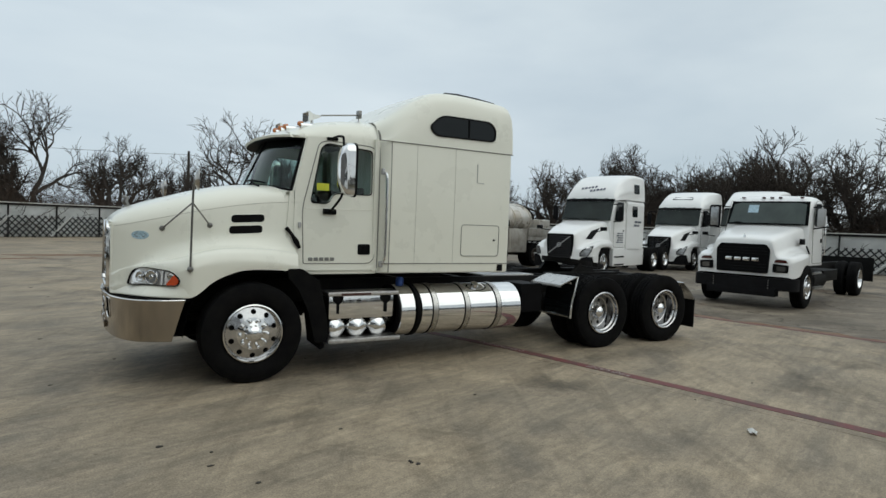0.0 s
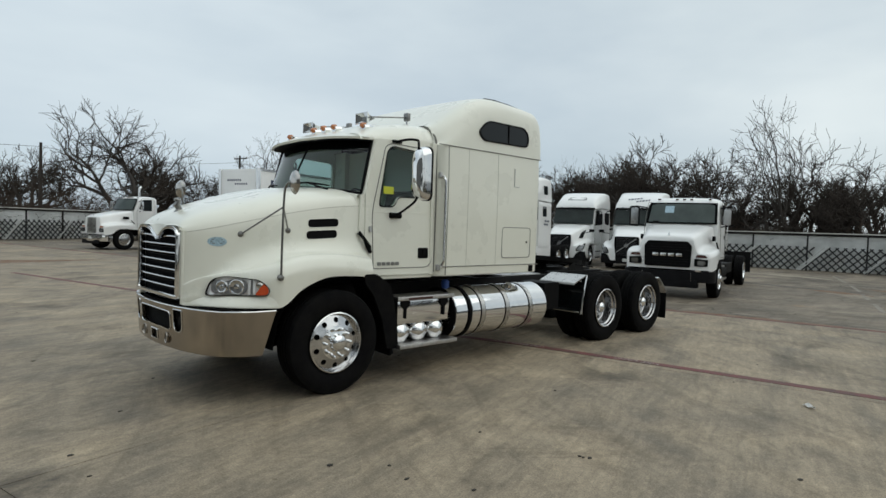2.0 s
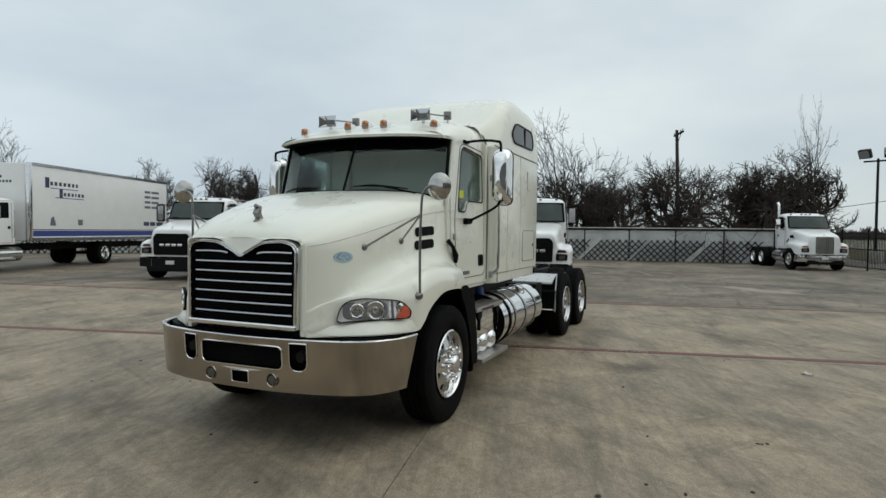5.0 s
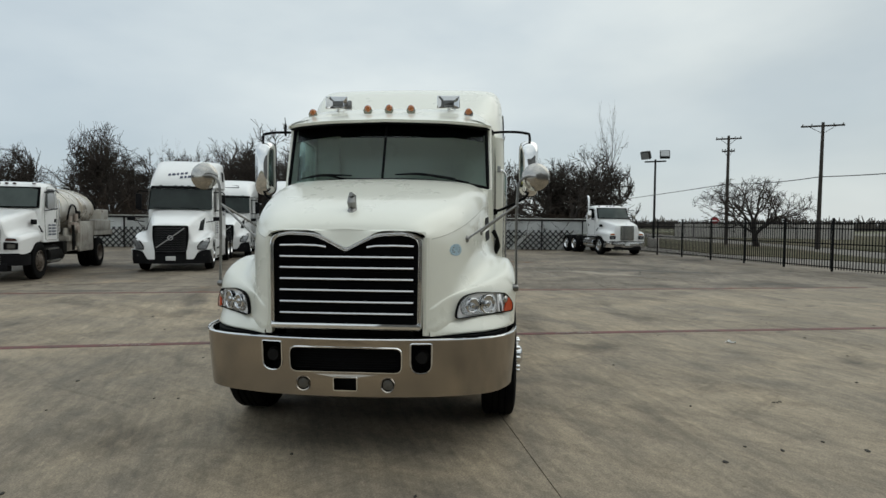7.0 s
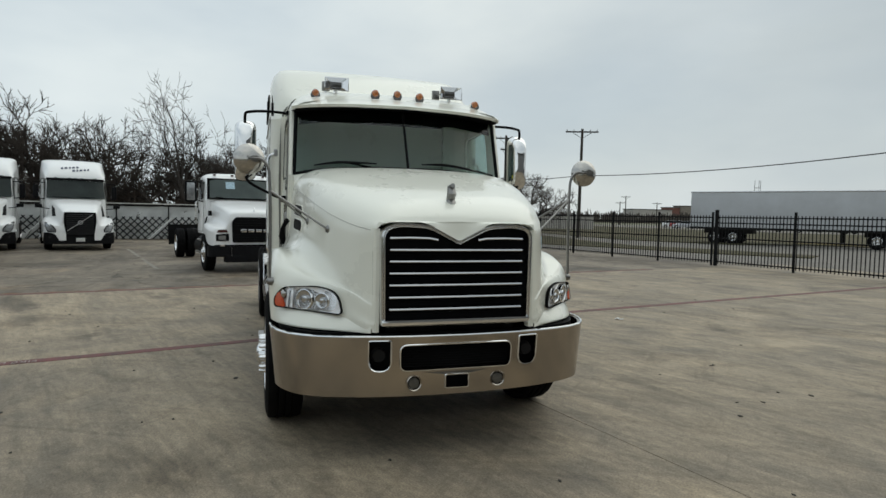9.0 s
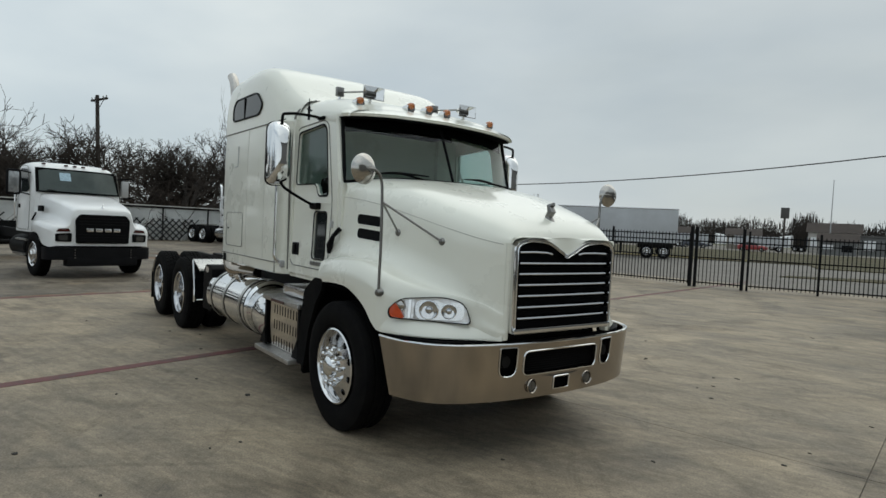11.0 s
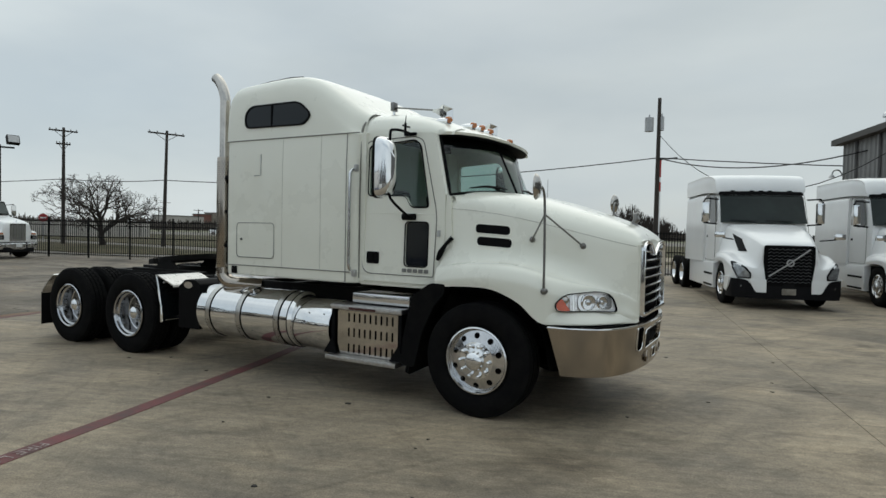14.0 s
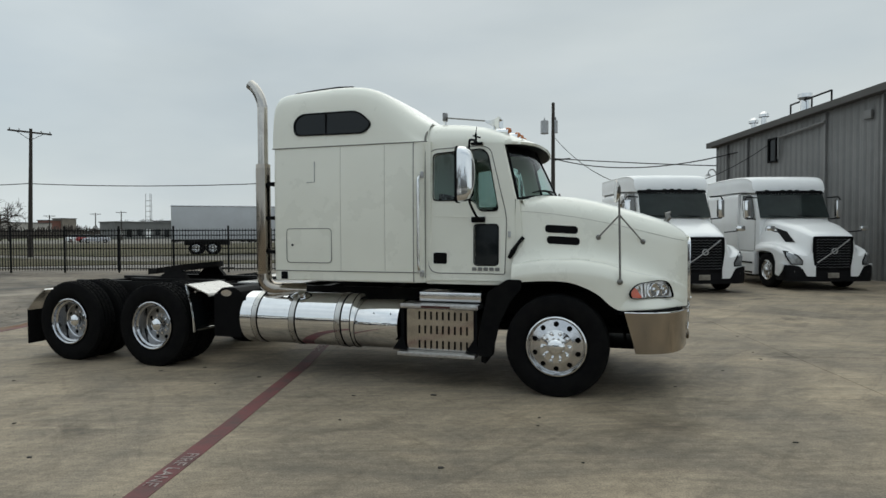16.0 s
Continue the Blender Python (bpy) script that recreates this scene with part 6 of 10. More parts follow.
def simple_tyre():
    return tyre_mesh(0.51, 0.28, 24)


def simple_front_rim():
    bm = B()
    lathe(bm, [(0.295, 0.13), (0.28, 0.138), (0.27, 0.10), (0.165, 0.125), (0.16, 0.15), (0.09, 0.165), (0.08, 0.19), (0.0, 0.195)], (0, 0, 0), (0, 1, 0), 32)
    return bm


def simple_rear_rim():
    bm = B()
    lathe(bm, [(0.295, 0.13), (0.28, 0.138), (0.262, 0.10), (0.24, 0.05), (0.225, -0.04), (0.09, -0.045), (0.08, 0.05), (0.0, 0.06)], (0, 0, 0), (0, 1, 0), 32)
    return bm


def simple_hole():
    bm = B()
    cyl(bm, (0, 0, 0), (0, 0.012, 0), 0.026, seg=8)
    return bm


def bg_wheel(parent, x, y, s, rear=False, rim=None):
    rim = rim or M_ALU
    w = mesh_part("wheel", shared("tyre", simple_tyre, M_RUBBER), parent, pose(x, y, 0.51, 0, 0, 0 if s > 0 else 180), "black tyre on a bright rim")
    mesh_part("rim", shared(("rim", rear, rim.name), simple_rear_rim if rear else simple_front_rim, rim), w)
    r, y_ = (0.19, -0.044) if rear else (0.215, 0.108)
    for k in range(10):
        a = 2 * math.pi * k / 10
        mesh_part("hand_hole", shared("hole", simple_hole, M_BLACK), w, pose(r * math.cos(a), y_, r * math.sin(a)))
    if rear:
        mesh_part("inner_tyre", shared("tyre", simple_tyre, M_RUBBER), parent, pose(x, y - s * 0.34, 0.51))


def shell(bm, st, n=3, cap=True):
    """Body skin: stations (x, lower z, lower y, waist z, waist y, top z, top y)."""
    loops = []
    for x, zb, yb, zm, ym, zt, yt in (curve(st, n) if n > 1 else st):
        rib = [(yb, zb), (ym * 0.5 + yb * 0.5, zb * 0.5 + zm * 0.5), (ym, zm), (yt * 0.55 + ym * 0.45, zm + (zt - zm) * 0.55), (yt, zt - (zt - zm) * 0.16), (yt * 0.82, zt - (zt - zm) * 0.03), (yt * 0.4, zt), (0, zt + 0.004)]
        r = [(x, y, z) for y, z in curve(rib, 3)]
        loops.append(r + [(a, -b, c) for a, b, c in reversed(r[:-1])])
    vv = rings(bm, loops, cap=False, closed=False)
    if cap:
        bm.faces.new(vv[0])
        bm.faces.new(vv[-1])
    return bm


def pane(bm, c, bulge=0.06, off=0.01, n=10):
    """Curved pane over four corners (lower left, lower right, upper right, upper left), bulging forwards."""
    c = [Vector(p) for p in c]
    loops = []
    for i in range(n + 1):
        u = i / n
        b = bulge * (1 - (2 * u - 1) ** 2)
        loops.append([(c[0].lerp(c[1], u)).lerp(c[3].lerp(c[2], u), t) + Vector((b + off, 0, 0)) for t in (0, 0.33, 0.67, 1)])
    rings(bm, loops, cap=False, closed=False)
    bmesh.ops.solidify(bm, geom=list(bm.faces), thickness=0.008)
    return bm


def side_pane(bm, poly, s, y, lean=0.03, z0=2.0, th=0.008):
    return prism(bm, poly, lambda u, v, w: (u, s * (y - lean * (v - z0) + w), v), th)


def chassis_parts(T, rear_x, axles, rim=None, front_x=0.0):
    for s in SIDES:
        bm = B()
        box(bm, rear_x, 0.9, s * 0.42 - 0.04, s * 0.42 + 0.04, 0.72, 0.98)
        part("frame_rail", bm, M_FRAME, T)
        bg_wheel(T, front_x, s * 1.03, s, rim=rim)
        for ax in axles:
            bg_wheel(T, ax, s * 1.05, s, True, rim=rim)
    bm = B()
    box(bm, -0.6, 0.8, -0.45, 0.45, 0.42, 1.2, 0.05)
    part("engine", bm, M_CAST, T)
    for ax in (front_x, *axles):
        bm = B()
        cyl(bm, (ax, -0.9, 0.5), (ax, 0.9, 0.5), 0.08, seg=10)
        part("axle", bm, M_CAST, T)


def aero_tractor(name, m, top, label, sleeper=-3.3, lettering=False, chrome_mirrors=False, lit=True, group="parked sleeper trucks"):
    """Modern white aerodynamic tractor; origin on the ground under the front axle, nose towards +x."""
    T = thing(name, m, label, "truck", group)
    # bonnet and wings
    bm = B()
    st = [(-0.75, 2.06, 0.90, 1.93, 1.02, 1.55, 1.14, 1.20, 1.05), (-0.4, 2.02, 0.88, 1.88, 1.0, 1.48, 1.18, 1.24, 1.06), (0.0, 1.95, 0.83, 1.80, 0.96, 1.43, 1.20, 1.26, 1.07), (0.4, 1.86, 0.77, 1.71, 0.91, 1.37, 1.21, 1.24, 1.0), (0.65, 1.78, 0.72, 1.63, 0.86, 1.31, 1.20, 1.18, 0.62), (0.9, 1.69, 0.66, 1.56, 0.80, 1.22, 1.17, 1.10, 0.60), (1.06, 1.63, 0.62, 1.51, 0.74, 1.14, 1.07, 1.04, 0.60), (1.17, 1.57, 0.58, 1.48, 0.68, 1.08, 0.93, 0.98, 0.60), (1.225, 1.52, 0.55, 1.45, 0.62, 1.04, 0.80, 0.94, 0.62)]
    hv = [hood_section(q) for q in curve(st, 3)]
    vv = rings(bm, [[(x, -y, z) for x, y, z in reversed(r[1:])] + r for r in hv], cap=False, closed=False)
    bm.faces.new(vv[-1])
    hood_ = part("hood", bm, M_WHITE, T, "white sloping bonnet", 35)
    # black grille, its diagonal bar and ring
    bm = B()
    prism(bm, rounded([(-0.47, 0.56), (0.47, 0.56), (0.55, 1.10), (0.54, 1.50), (-0.54, 1.50), (-0.55, 1.10)], 0.05), lambda u, v, w: (1.195 + w + 0.05 * (1 - u * u * 3), u, v), 0.05)
    gr = part("grille", bm, M_BLACK, T, "black mesh grille with a bright diagonal bar")
    for k in range(11):
        bm = B()
        z = 0.66 + k * 0.075
        zig = [(1.246 + 0.05 * (1 - 3 * y * y), y, z + (0.017 if i % 2 else -0.017)) for i, y in enumerate([-0.46 + 0.92 * q / 16 for q in range(17)])]
        tube(bm, zig, 0.008, 4)
        part("grille_wire", bm, M_VGRID, gr)
    bm = B()
    strip(bm, [(1.256 + 0.05 * (1 - 3 * y * y), y, z) for y, z in ((-0.44, 0.78), (0.0, 1.10), (0.42, 1.42))], 0.028, 0.012, (1, 0, 0))
    part("diagonal_bar", bm, M_SILVER, gr)
    bm = B()
    lathe(bm, [(0.055, 0), (0.085, 0.0), (0.085, 0.02), (0.055, 0.02), (0.055, 0)], (1.308, 0.0, 1.10), (1, 0, 0), 24)
    part("ring_emblem", bm, M_SILVER, gr)
    # bumper: black middle and lower corners
    bm = B()
    pl = curve([(0.60, 1.22), (0.9, 1.21), (1.12, 1.12), (1.23, 0.7), (1.27, 0.0)], 4)
    pl = pl + [(x, -y) for x, y in reversed(pl[:-1])]
    rings(bm, [[(x - 0.08, y * 0.94, 0.26), (x, y * 0.985, 0.26), (x + 0.012, y, 0.42), (x, y, 0.64 + 0.07 * min(1, max(0, (abs(y) - 0.8) / 0.2))), (x - 0.08, y * 0.94, 0.66)] for x, y in pl])
    bu = part("bumper", bm, M_VBLACK, T, "black lower bumper")
    for s in SIDES:
        bm = B()
        q = [(float(np.interp(y, [p[1] for p in reversed(pl)], [p[0] for p in reversed(pl)])), y) for y in (s * (0.48 + 0.04 * i) for i in range(10))]
        if s < 0:
            q = q[::-1]
        lo = lambda y: 0.40 + 0.30 * max(0.0, (abs(y) - 0.70) / 0.16)
        rings(bm, [[(x + 0.006, y, min(lo(y), 0.68)), (x + 0.022, y, min(lo(y), 0.68)), (x + 0.026, y, (min(lo(y), 0.68) + 0.70) / 2), (x + 0.020, y, 0.70), (x + 0.004, y, 0.70)] for x, y in q])
        part("bumper_panel", bm, M_WHITE, bu, "white bumper panel")
        bm = B()
        rings(bm, [[(x, s * 1.185, z0), (x, s * 1.235, z0), (x, s * 1.235, 0.74), (x, s * 1.185, 0.74)] for x, z0 in ((0.60, 0.42), (0.78, 0.38), (0.93, 0.52), (1.00, 0.70))])
        part("wing_lip", bm, M_WHITE, bu)
        bm = B()
        box(bm, 1.05, 1.17, s * 0.98 - 0.075, s * 0.98 + 0.075, 0.42, 0.60, 0.02)
        fgl = part("fog_light", bm, M_VBLACK, bu)
        bm = B()
        box(bm, 1.16, 1.18, s * 0.97 - 0.05, s * 0.97 + 0.05, 0.50, 0.55, 0.008)
        part("lamp_glass", bm, M_FOG, fgl)
        # headlight swept up the wing
        bm = B()
        f = lambda u, v, w: (hood_x(u, v, hv) - 0.012 + w, s * (u + w * 0.5), v)
        prism(bm, rounded([(0.80, 0.71), (0.79, 0.83), (0.90, 0.985), (1.08, 1.095), (1.155, 1.11), (1.15, 0.94), (1.06, 0.72)], 0.03), f, 0.026)
        hl_ = part("headlight", bm, M_VBLACK, T, "swept headlight")
        bm = B()
        prism(bm, rounded([(0.825, 0.74), (0.82, 0.82), (0.92, 0.95), (1.08, 1.055), (1.125, 1.065), (1.12, 0.94), (1.04, 0.745)], 0.02), lambda u, v, w: f(u, v, 0.025 + w), 0.006)
        part("lamp_glass", bm, M_VLAMP, hl_)
        # slash vent on the bonnet side
        bm = B()
        prism(bm, [(0.80, 1.34), (0.40, 1.64), (-0.12, 1.765), (0.12, 1.60), (0.52, 1.34)], lambda u, v, w: (u, s * (hood_y(u, v, hv) - 0.01 + w), v), 0.024)
        part("side_vent", bm, M_VBLACK, hood_, "black slash vent")
        # windows and pillar trim
        bm = B()
        side_pane(bm, rounded([(-1.66, 2.02), (-1.0, 2.02), (-0.86, 2.10), (-1.10, 2.78), (-1.66, 2.80)], 0.05), s, 1.115)
        part("door_window", bm, M_BGLASS, T, "dark door window")
        bm = B()
        dj = rounded([(-1.80, 1.05), (-0.78, 1.05), (-0.76, 1.9), (-1.06, 2.84), (-1.78, 2.86)], 0.08)
        tube(bm, [(u, s * (1.128 - 0.03 * (v - 2.0) - (0.02 if v < 1.3 else 0)), v) for u, v in dj + dj[:1]], 0.007, 4)
        part("door_joint", bm, M_SEAM, T)
        bm = B()
        box(bm, -1.70, -1.58, *sorted((s * 1.115, s * 1.14)), 1.66, 1.72, 0.008)
        part("door_handle", bm, M_BLACK, T)
        if sleeper > -4.0:
            bm = B()
            side_pane(bm, rounded([(-2.75, 2.25), (-2.25, 2.25), (-2.25, 2.68), (-2.75, 2.68)], 0.06), s, 1.212)
            part("sleeper_window", bm, M_BGLASS, T, "small dark sleeper window")
            if top > 3.8:
                bm = B()
                side_pane(bm, rounded([(-2.85, 3.18), (-2.35, 3.18), (-2.35, 3.55), (-2.85, 3.55)], 0.06), s, 1.205, 0.05, 3.0)
                part("sleeper_window", bm, M_BGLASS, T, "small dark upper sleeper window")
        # side skirts, tank and step
        bm = B()
        box(bm, -3.6, -0.75, *sorted((s * 1.0, s * 1.17)), 0.32, 1.0, 0.03)
        sk = part("side_skirt", bm, M_WHITE, T, "white side fairing")
        bm = B()
        for z in (0.36, 0.66):
            box(bm, -1.7, -0.85, *sorted((s * 1.10, s * 1.185)), z, z + 0.05)
        part("step", bm, M_BLACK, sk)
        # mirrors
        bm = B()
        box(bm, -0.84, -0.70, *sorted((s * 1.30, s * 1.49)), 2.06, 2.60, 0.04)
        mi = part("door_mirror", bm, M_CHROME if chrome_mirrors else M_VBLACK, T, "tall door mirror")
        bm = B()
        tube(bm, [(-0.80, s * 1.08, 2.68), (-0.78, s * 1.40, 2.70), (-0.78, s * 1.46, 2.6)], 0.022, 6)
        part("mirror_arm", bm, M_VBLACK, mi)
        bm = B()
        tube(bm, [(-0.80, s * 1.10, 2.02), (-0.78, s * 1.44, 2.05)], 0.022, 6)
        part("mirror_arm", bm, M_VBLACK, mi)
        bm = B()
        tube(bm, [(0.32, s * 0.98, 1.62), (0.50, s * 1.26, 1.66), (0.53, s * 1.32, 1.70)], 0.018, 6)
        hm_ = part("hood_mirror_arm", bm, M_VBLACK, T)
        bm = B()
        box(bm, 0.46, 0.56, *sorted((s * 1.22, s * 1.46)), 1.66, 1.80, 0.03)
        part("hood_mirror", bm, M_CHROME if chrome_mirrors else M_VBLACK, hm_)
    # cab and sleeper with the roof fairing
    bm = B()
    shell(bm, [(-0.66, 1.0, 1.06, 1.9, 1.04, 2.06, 0.98), (-0.80, 1.0, 1.10, 1.95, 1.09, 2.40, 1.0), (-1.05, 1.0, 1.12, 2.0, 1.115, 2.92, 1.02), (-1.4, 1.0, 1.13, 2.0, 1.125, 2.98, 1.05), (-1.8, 1.0, 1.14, 2.0, 1.135, 3.0, 1.09)], 2)
    part("cab", bm, M_WHITE, T, "white cab", 45)
    bm = B()
    shell(bm, [(-1.8, 0.98, 1.19, 2.0, 1.20, 2.98, 1.16), (-2.2, 0.98, 1.21, 2.0, 1.21, 3.0, 1.18), (sleeper, 0.98, 1.21, 2.0, 1.21, 3.0, 1.18)], 1)
    part("sleeper", bm, M_WHITE, T, "white sleeper", 45)
    bm = B()
    k = (top - 2.9)
    wd_ = 0.09 if top < 3.6 else 0.0
    stf = [(-0.98, 2.84, 1.05, 2.87, 1.03, 2.92, 0.98), (-1.10, 2.86, 1.10, 2.90 + 0.1 * k, 1.06, 2.92 + 0.26 * k, 0.92), (-1.35, 2.88, 1.12, 2.90 + 0.22 * k, 1.10, 2.92 + 0.52 * k, 0.93), (-1.7, 2.90, 1.15, 2.9 + 0.33 * k, 1.13, 2.90 + 0.75 * k, 0.96), (-2.15, 2.9, 1.19, 2.9 + 0.42 * k, 1.17, 2.90 + 0.92 * k, 1.02), (-2.7, 2.9, 1.21, 2.9 + 0.45 * k, 1.19, top, 1.12), (sleeper + 0.1, 2.9, 1.21, 2.9 + 0.45 * k, 1.19, top - 0.02, 1.12), (sleeper, 2.9, 1.205, 2.9 + 0.45 * k, 1.18, top - 0.06, 1.11)]
    if top < 3.6:
        stf = [(-0.98, 2.84, 1.06, 2.88, 1.05, 2.94, 1.0), (-1.10, 2.86, 1.10, 2.92 + 0.3 * k, 1.08, 2.92 + 0.62 * k, 1.0), (-1.38, 2.88, 1.13, 2.92 + 0.5 * k, 1.12, 2.92 + 0.86 * k, 1.04), (-1.8, 2.9, 1.19, 2.92 + 0.55 * k, 1.17, top - 0.02, 1.08), (-2.3, 2.9, 1.21, 2.92 + 0.55 * k, 1.19, top, 1.10), (-2.7, 2.9, 1.21, 2.92 + 0.55 * k, 1.19, top, 1.10), (sleeper, 2.9, 1.205, 2.92 + 0.55 * k, 1.19, top - 0.01, 1.10)]
    shell(bm, [(a_, b_, c_, d_, e_ + wd_ * 0.3, f_, min(g_ + wd_, 1.2)) for a_, b_, c_, d_, e_, f_, g_ in stf], 2)
    fa = part("roof_fairing", bm, M_WHITE, T, "white aerodynamic roof fairing", 45)
    # windscreen
    bm = B()
    pane(bm, [(-0.67, -1.05, 2.06), (-0.67, 1.05, 2.06), (-0.99, 1.01, 2.80), (-0.99, -1.01, 2.80)], 0.16, 0.04)
    part("windscreen", bm, M_VSCREEN, T, "dark windscreen")
    bm = B()
    pane(bm, [(-0.95, -1.05, 2.80), (-0.95, 1.05, 2.80), (-1.0, 1.03, 2.90), (-1.0, -1.03, 2.90)], 0.18)
    part("visor", bm, M_VBLACK, T)
    for y in (-0.5, 0.35):
        bm = B()
        tube(bm, [(-0.50, y - 0.35, 2.12), (-0.50, y + 0.3, 2.10)], 0.012, 5)
        part("wiper", bm, M_BLACK, T)
    for y in (-0.7, -0.22, 0, 0.22, 0.7):
        bm = B()
        box(bm, -0.97, -0.90, y - 0.05, y + 0.05, 2.90, 2.93, 0.01)
        part("roof_lamp", bm, M_VLAMP if lit else M_VBLACK, fa)
    if lettering:
        bm = B()
        f = lambda u, v, w: (float(np.interp(v + 0.12 * u, [q[5] for q in stf[:6]], [q[0] for q in stf[:6]])) + 0.03 + w, u, v + 0.12 * u)
        bars(bm, -0.50, 0.14, 3.34, 3.42, (1.0, 1.3, 0.9, 1.2, 1.1), f, 3)
        part("lettering", bm, M_BLUETXT, fa, "slanted company lettering shown as bars")
        bm = B()
        bars(bm, -0.10, 0.52, 3.20, 3.28, (1.2, 0.9, 1.3, 1.0, 0.9), f, 4)
        part("lettering", bm, M_BLUETXT, fa)
        for s in SIDES:
            bm = B()
            g_ = lambda u, v, w: (u, s * (1.216 + w), v)
            bars(bm, -3.1, -2.5, 2.02, 2.10, (4, 3), g_, 5)
            bars(bm, -2.95, -2.4, 1.88, 1.96, (3, 4), g_, 6)
            part("lettering", bm, M_GREYTXT, T)
            bm = B()
            for i in range(5):
                bars(bm, -1.62, -1.05 - 0.06 * (i % 3), 1.22 + i * 0.085, 1.265 + i * 0.085, (3, 2, 4), lambda u, v, w: (u, s * (1.136 + w), v), 7 + i)
            part("lettering", bm, M_GREYTXT, T)
    elif lit:
        bm = B()
        g_ = lambda u, v, w: (float(np.interp(v, [q[5] for q in stf[:6]], [q[0] for q in stf[:6]])) + 0.012 + w, u, v)
        prism(bm, rounded([(-0.50, 3.30), (0.50, 3.30), (0.44, 3.44), (-0.44, 3.44)], 0.03), g_, 0.012)
        part("roof_window", bm, M_BGLASS, fa, "dark roof window strip")
    bm = B()
    box(bm, 1.275, 1.29, -0.15, 0.15, 0.36, 0.50, 0.004)
    part("licence_plate", bm, M_PLATE if lit else M_FADED, bu)
    chassis_parts(T, -6.6, (-4.75, -6.05))
    bm = B()
    prism(bm, [(-5.9, -0.4), (-4.9, -0.4), (-4.7, 0), (-4.9, 0.4), (-5.9, 0.4)], lambda u, v, w: (u, v, 1.05 + w), 0.08)
    part("fifth_wheel", bm, M_CAST, T)
    return T


def day_cab(name, m, label, group="", grille_style="wide", stack=False, roof=2.76, rim=None, bumper=None, plated=True, tank_paint=None):
    """White medium conventional cab; origin on the ground under the front axle."""
    T = thing(name, m, label, "truck", group)
    bumper = bumper or M_VBLACK
    bm = B()
    st = [(-0.62, 1.99, 0.86, 1.88, 0.94, 1.50, 1.02, 1.26, 1.0), (-0.3, 1.95, 0.83, 1.83, 0.90, 1.46, 1.10, 1.29, 1.03), (0.0, 1.89, 0.80, 1.77, 0.87, 1.42, 1.16, 1.30, 1.05), (0.35, 1.82, 0.76, 1.70, 0.84, 1.39, 1.17, 1.29, 1.0), (0.6, 1.76, 0.73, 1.64, 0.81, 1.36, 1.16, 1.26, 0.80), (0.82, 1.70, 0.69, 1.58, 0.77, 1.32, 1.11, 1.22, 0.74), (0.93, 1.65, 0.66, 1.55, 0.74, 1.28, 1.06, 1.19, 0.74), (0.97, 1.60, 0.63, 1.52, 0.71, 1.25, 1.01, 1.16, 0.76)]
    hv = [hood_section(q) for q in curve(st, 3)]
    vv = rings(bm, [[(x, -y, z) for x, y, z in reversed(r[1:])] + r for r in hv], cap=False, closed=False)
    bm.faces.new(vv[-1])
    hood_ = part("hood", bm, M_WHITE, T, "white bonnet", 35)
    if grille_style == "wide":
        bm = B()
        prism(bm, rounded([(-0.58, 0.82), (0.58, 0.82), (0.60, 1.38), (0.50, 1.50), (-0.50, 1.50), (-0.60, 1.38)], 0.04), lambda u, v, w: (0.965 + w, u, v), 0.055)
        gr = part("grille", bm, M_BLACK, T, "wide black grille")
        for z in (0.88, 0.95, 1.02, 1.26, 1.33, 1.40):
            bm = B()
            box(bm, 1.018, 1.030, -0.54, 0.54, z, z + 0.02)
            part("grille_slat", bm, M_VBLACK, gr)
        bm = B()
        for k_ in range(4):
            y = -0.38 + 0.20 * k_
            box(bm, 1.022, 1.036, y, y + 0.155, 1.095, 1.175, 0.008)
        part("name_bars", bm, M_ALU, gr, "maker's name shown as bright bars")
    else:
        bm = B()
        prism(bm, rounded([(-0.40, 0.80), (0.40, 0.80), (0.40, 1.58), (-0.40, 1.58)], 0.04), lambda u, v, w: (0.965 + w, u, v), 0.05)
        gr = part("grille", bm, M_CHROME, T, "upright chrome grille")
        bm = B()
        prism(bm, rounded([(-0.35, 0.85), (0.35, 0.85), (0.35, 1.53), (-0.35, 1.53)], 0.02), lambda u, v, w: (1.016 + w, u, v), 0.004)
        part("grille_mesh", bm, M_BADGE, gr)
        for k_ in range(9):
            bm = B()
            box(bm, 1.018, 1.034, -0.34 + k_ * 0.08, -0.315 + k_ * 0.08, 0.86, 1.52)
            part("grille_bar", bm, M_CHROME, gr)
    # bumper
    bm = B()
    pl = curve([(0.62, 1.17), (0.85, 1.15), (1.0, 1.02), (1.06, 0.7), (1.08, 0.0)], 4)
    pl = pl + [(x, -y) for x, y in reversed(pl[:-1])]
    zl = 0.44 if grille_style == "wide" else 0.42
    rings(bm, [[(x - 0.07, y * 0.95, zl), (x, y, zl), (x + 0.008, y, 0.57), (x, y, 0.72), (x - 0.07, y * 0.95, 0.72)] for x, y in pl])
    bu = part("bumper", bm, bumper, T, "front bumper")
    bm = B()
    box(bm, 0.80, 1.075, -0.78, 0.78, 0.29, 0.50, 0.02)
    part("bumper_valance", bm, M_VBLACK, bu)
    if grille_style == "wide":
        for y in (-0.62, 0.62):
            for z in (0.49, 0.55, 0.61, 0.67):
                bm = B()
                cyl(bm, (1.055, y, z), (1.078, y, z), 0.014, seg=8)
                part("bolt", bm, M_POST, bu)
    if plated:
        bm = B()
        box(bm, 1.082, 1.095, -0.14, 0.14, 0.52, 0.64, 0.004)
        part("licence_plate", bm, M_PLATE, bu)
    bm = B()
    tube(bm, [(0.93, 0, 1.66), (0.92, 0, 1.72), (0.95, 0, 1.75)], [0.03, 0.018, 0.015], 8)
    part("hood_ornament", bm, M_CHROME, hood_)
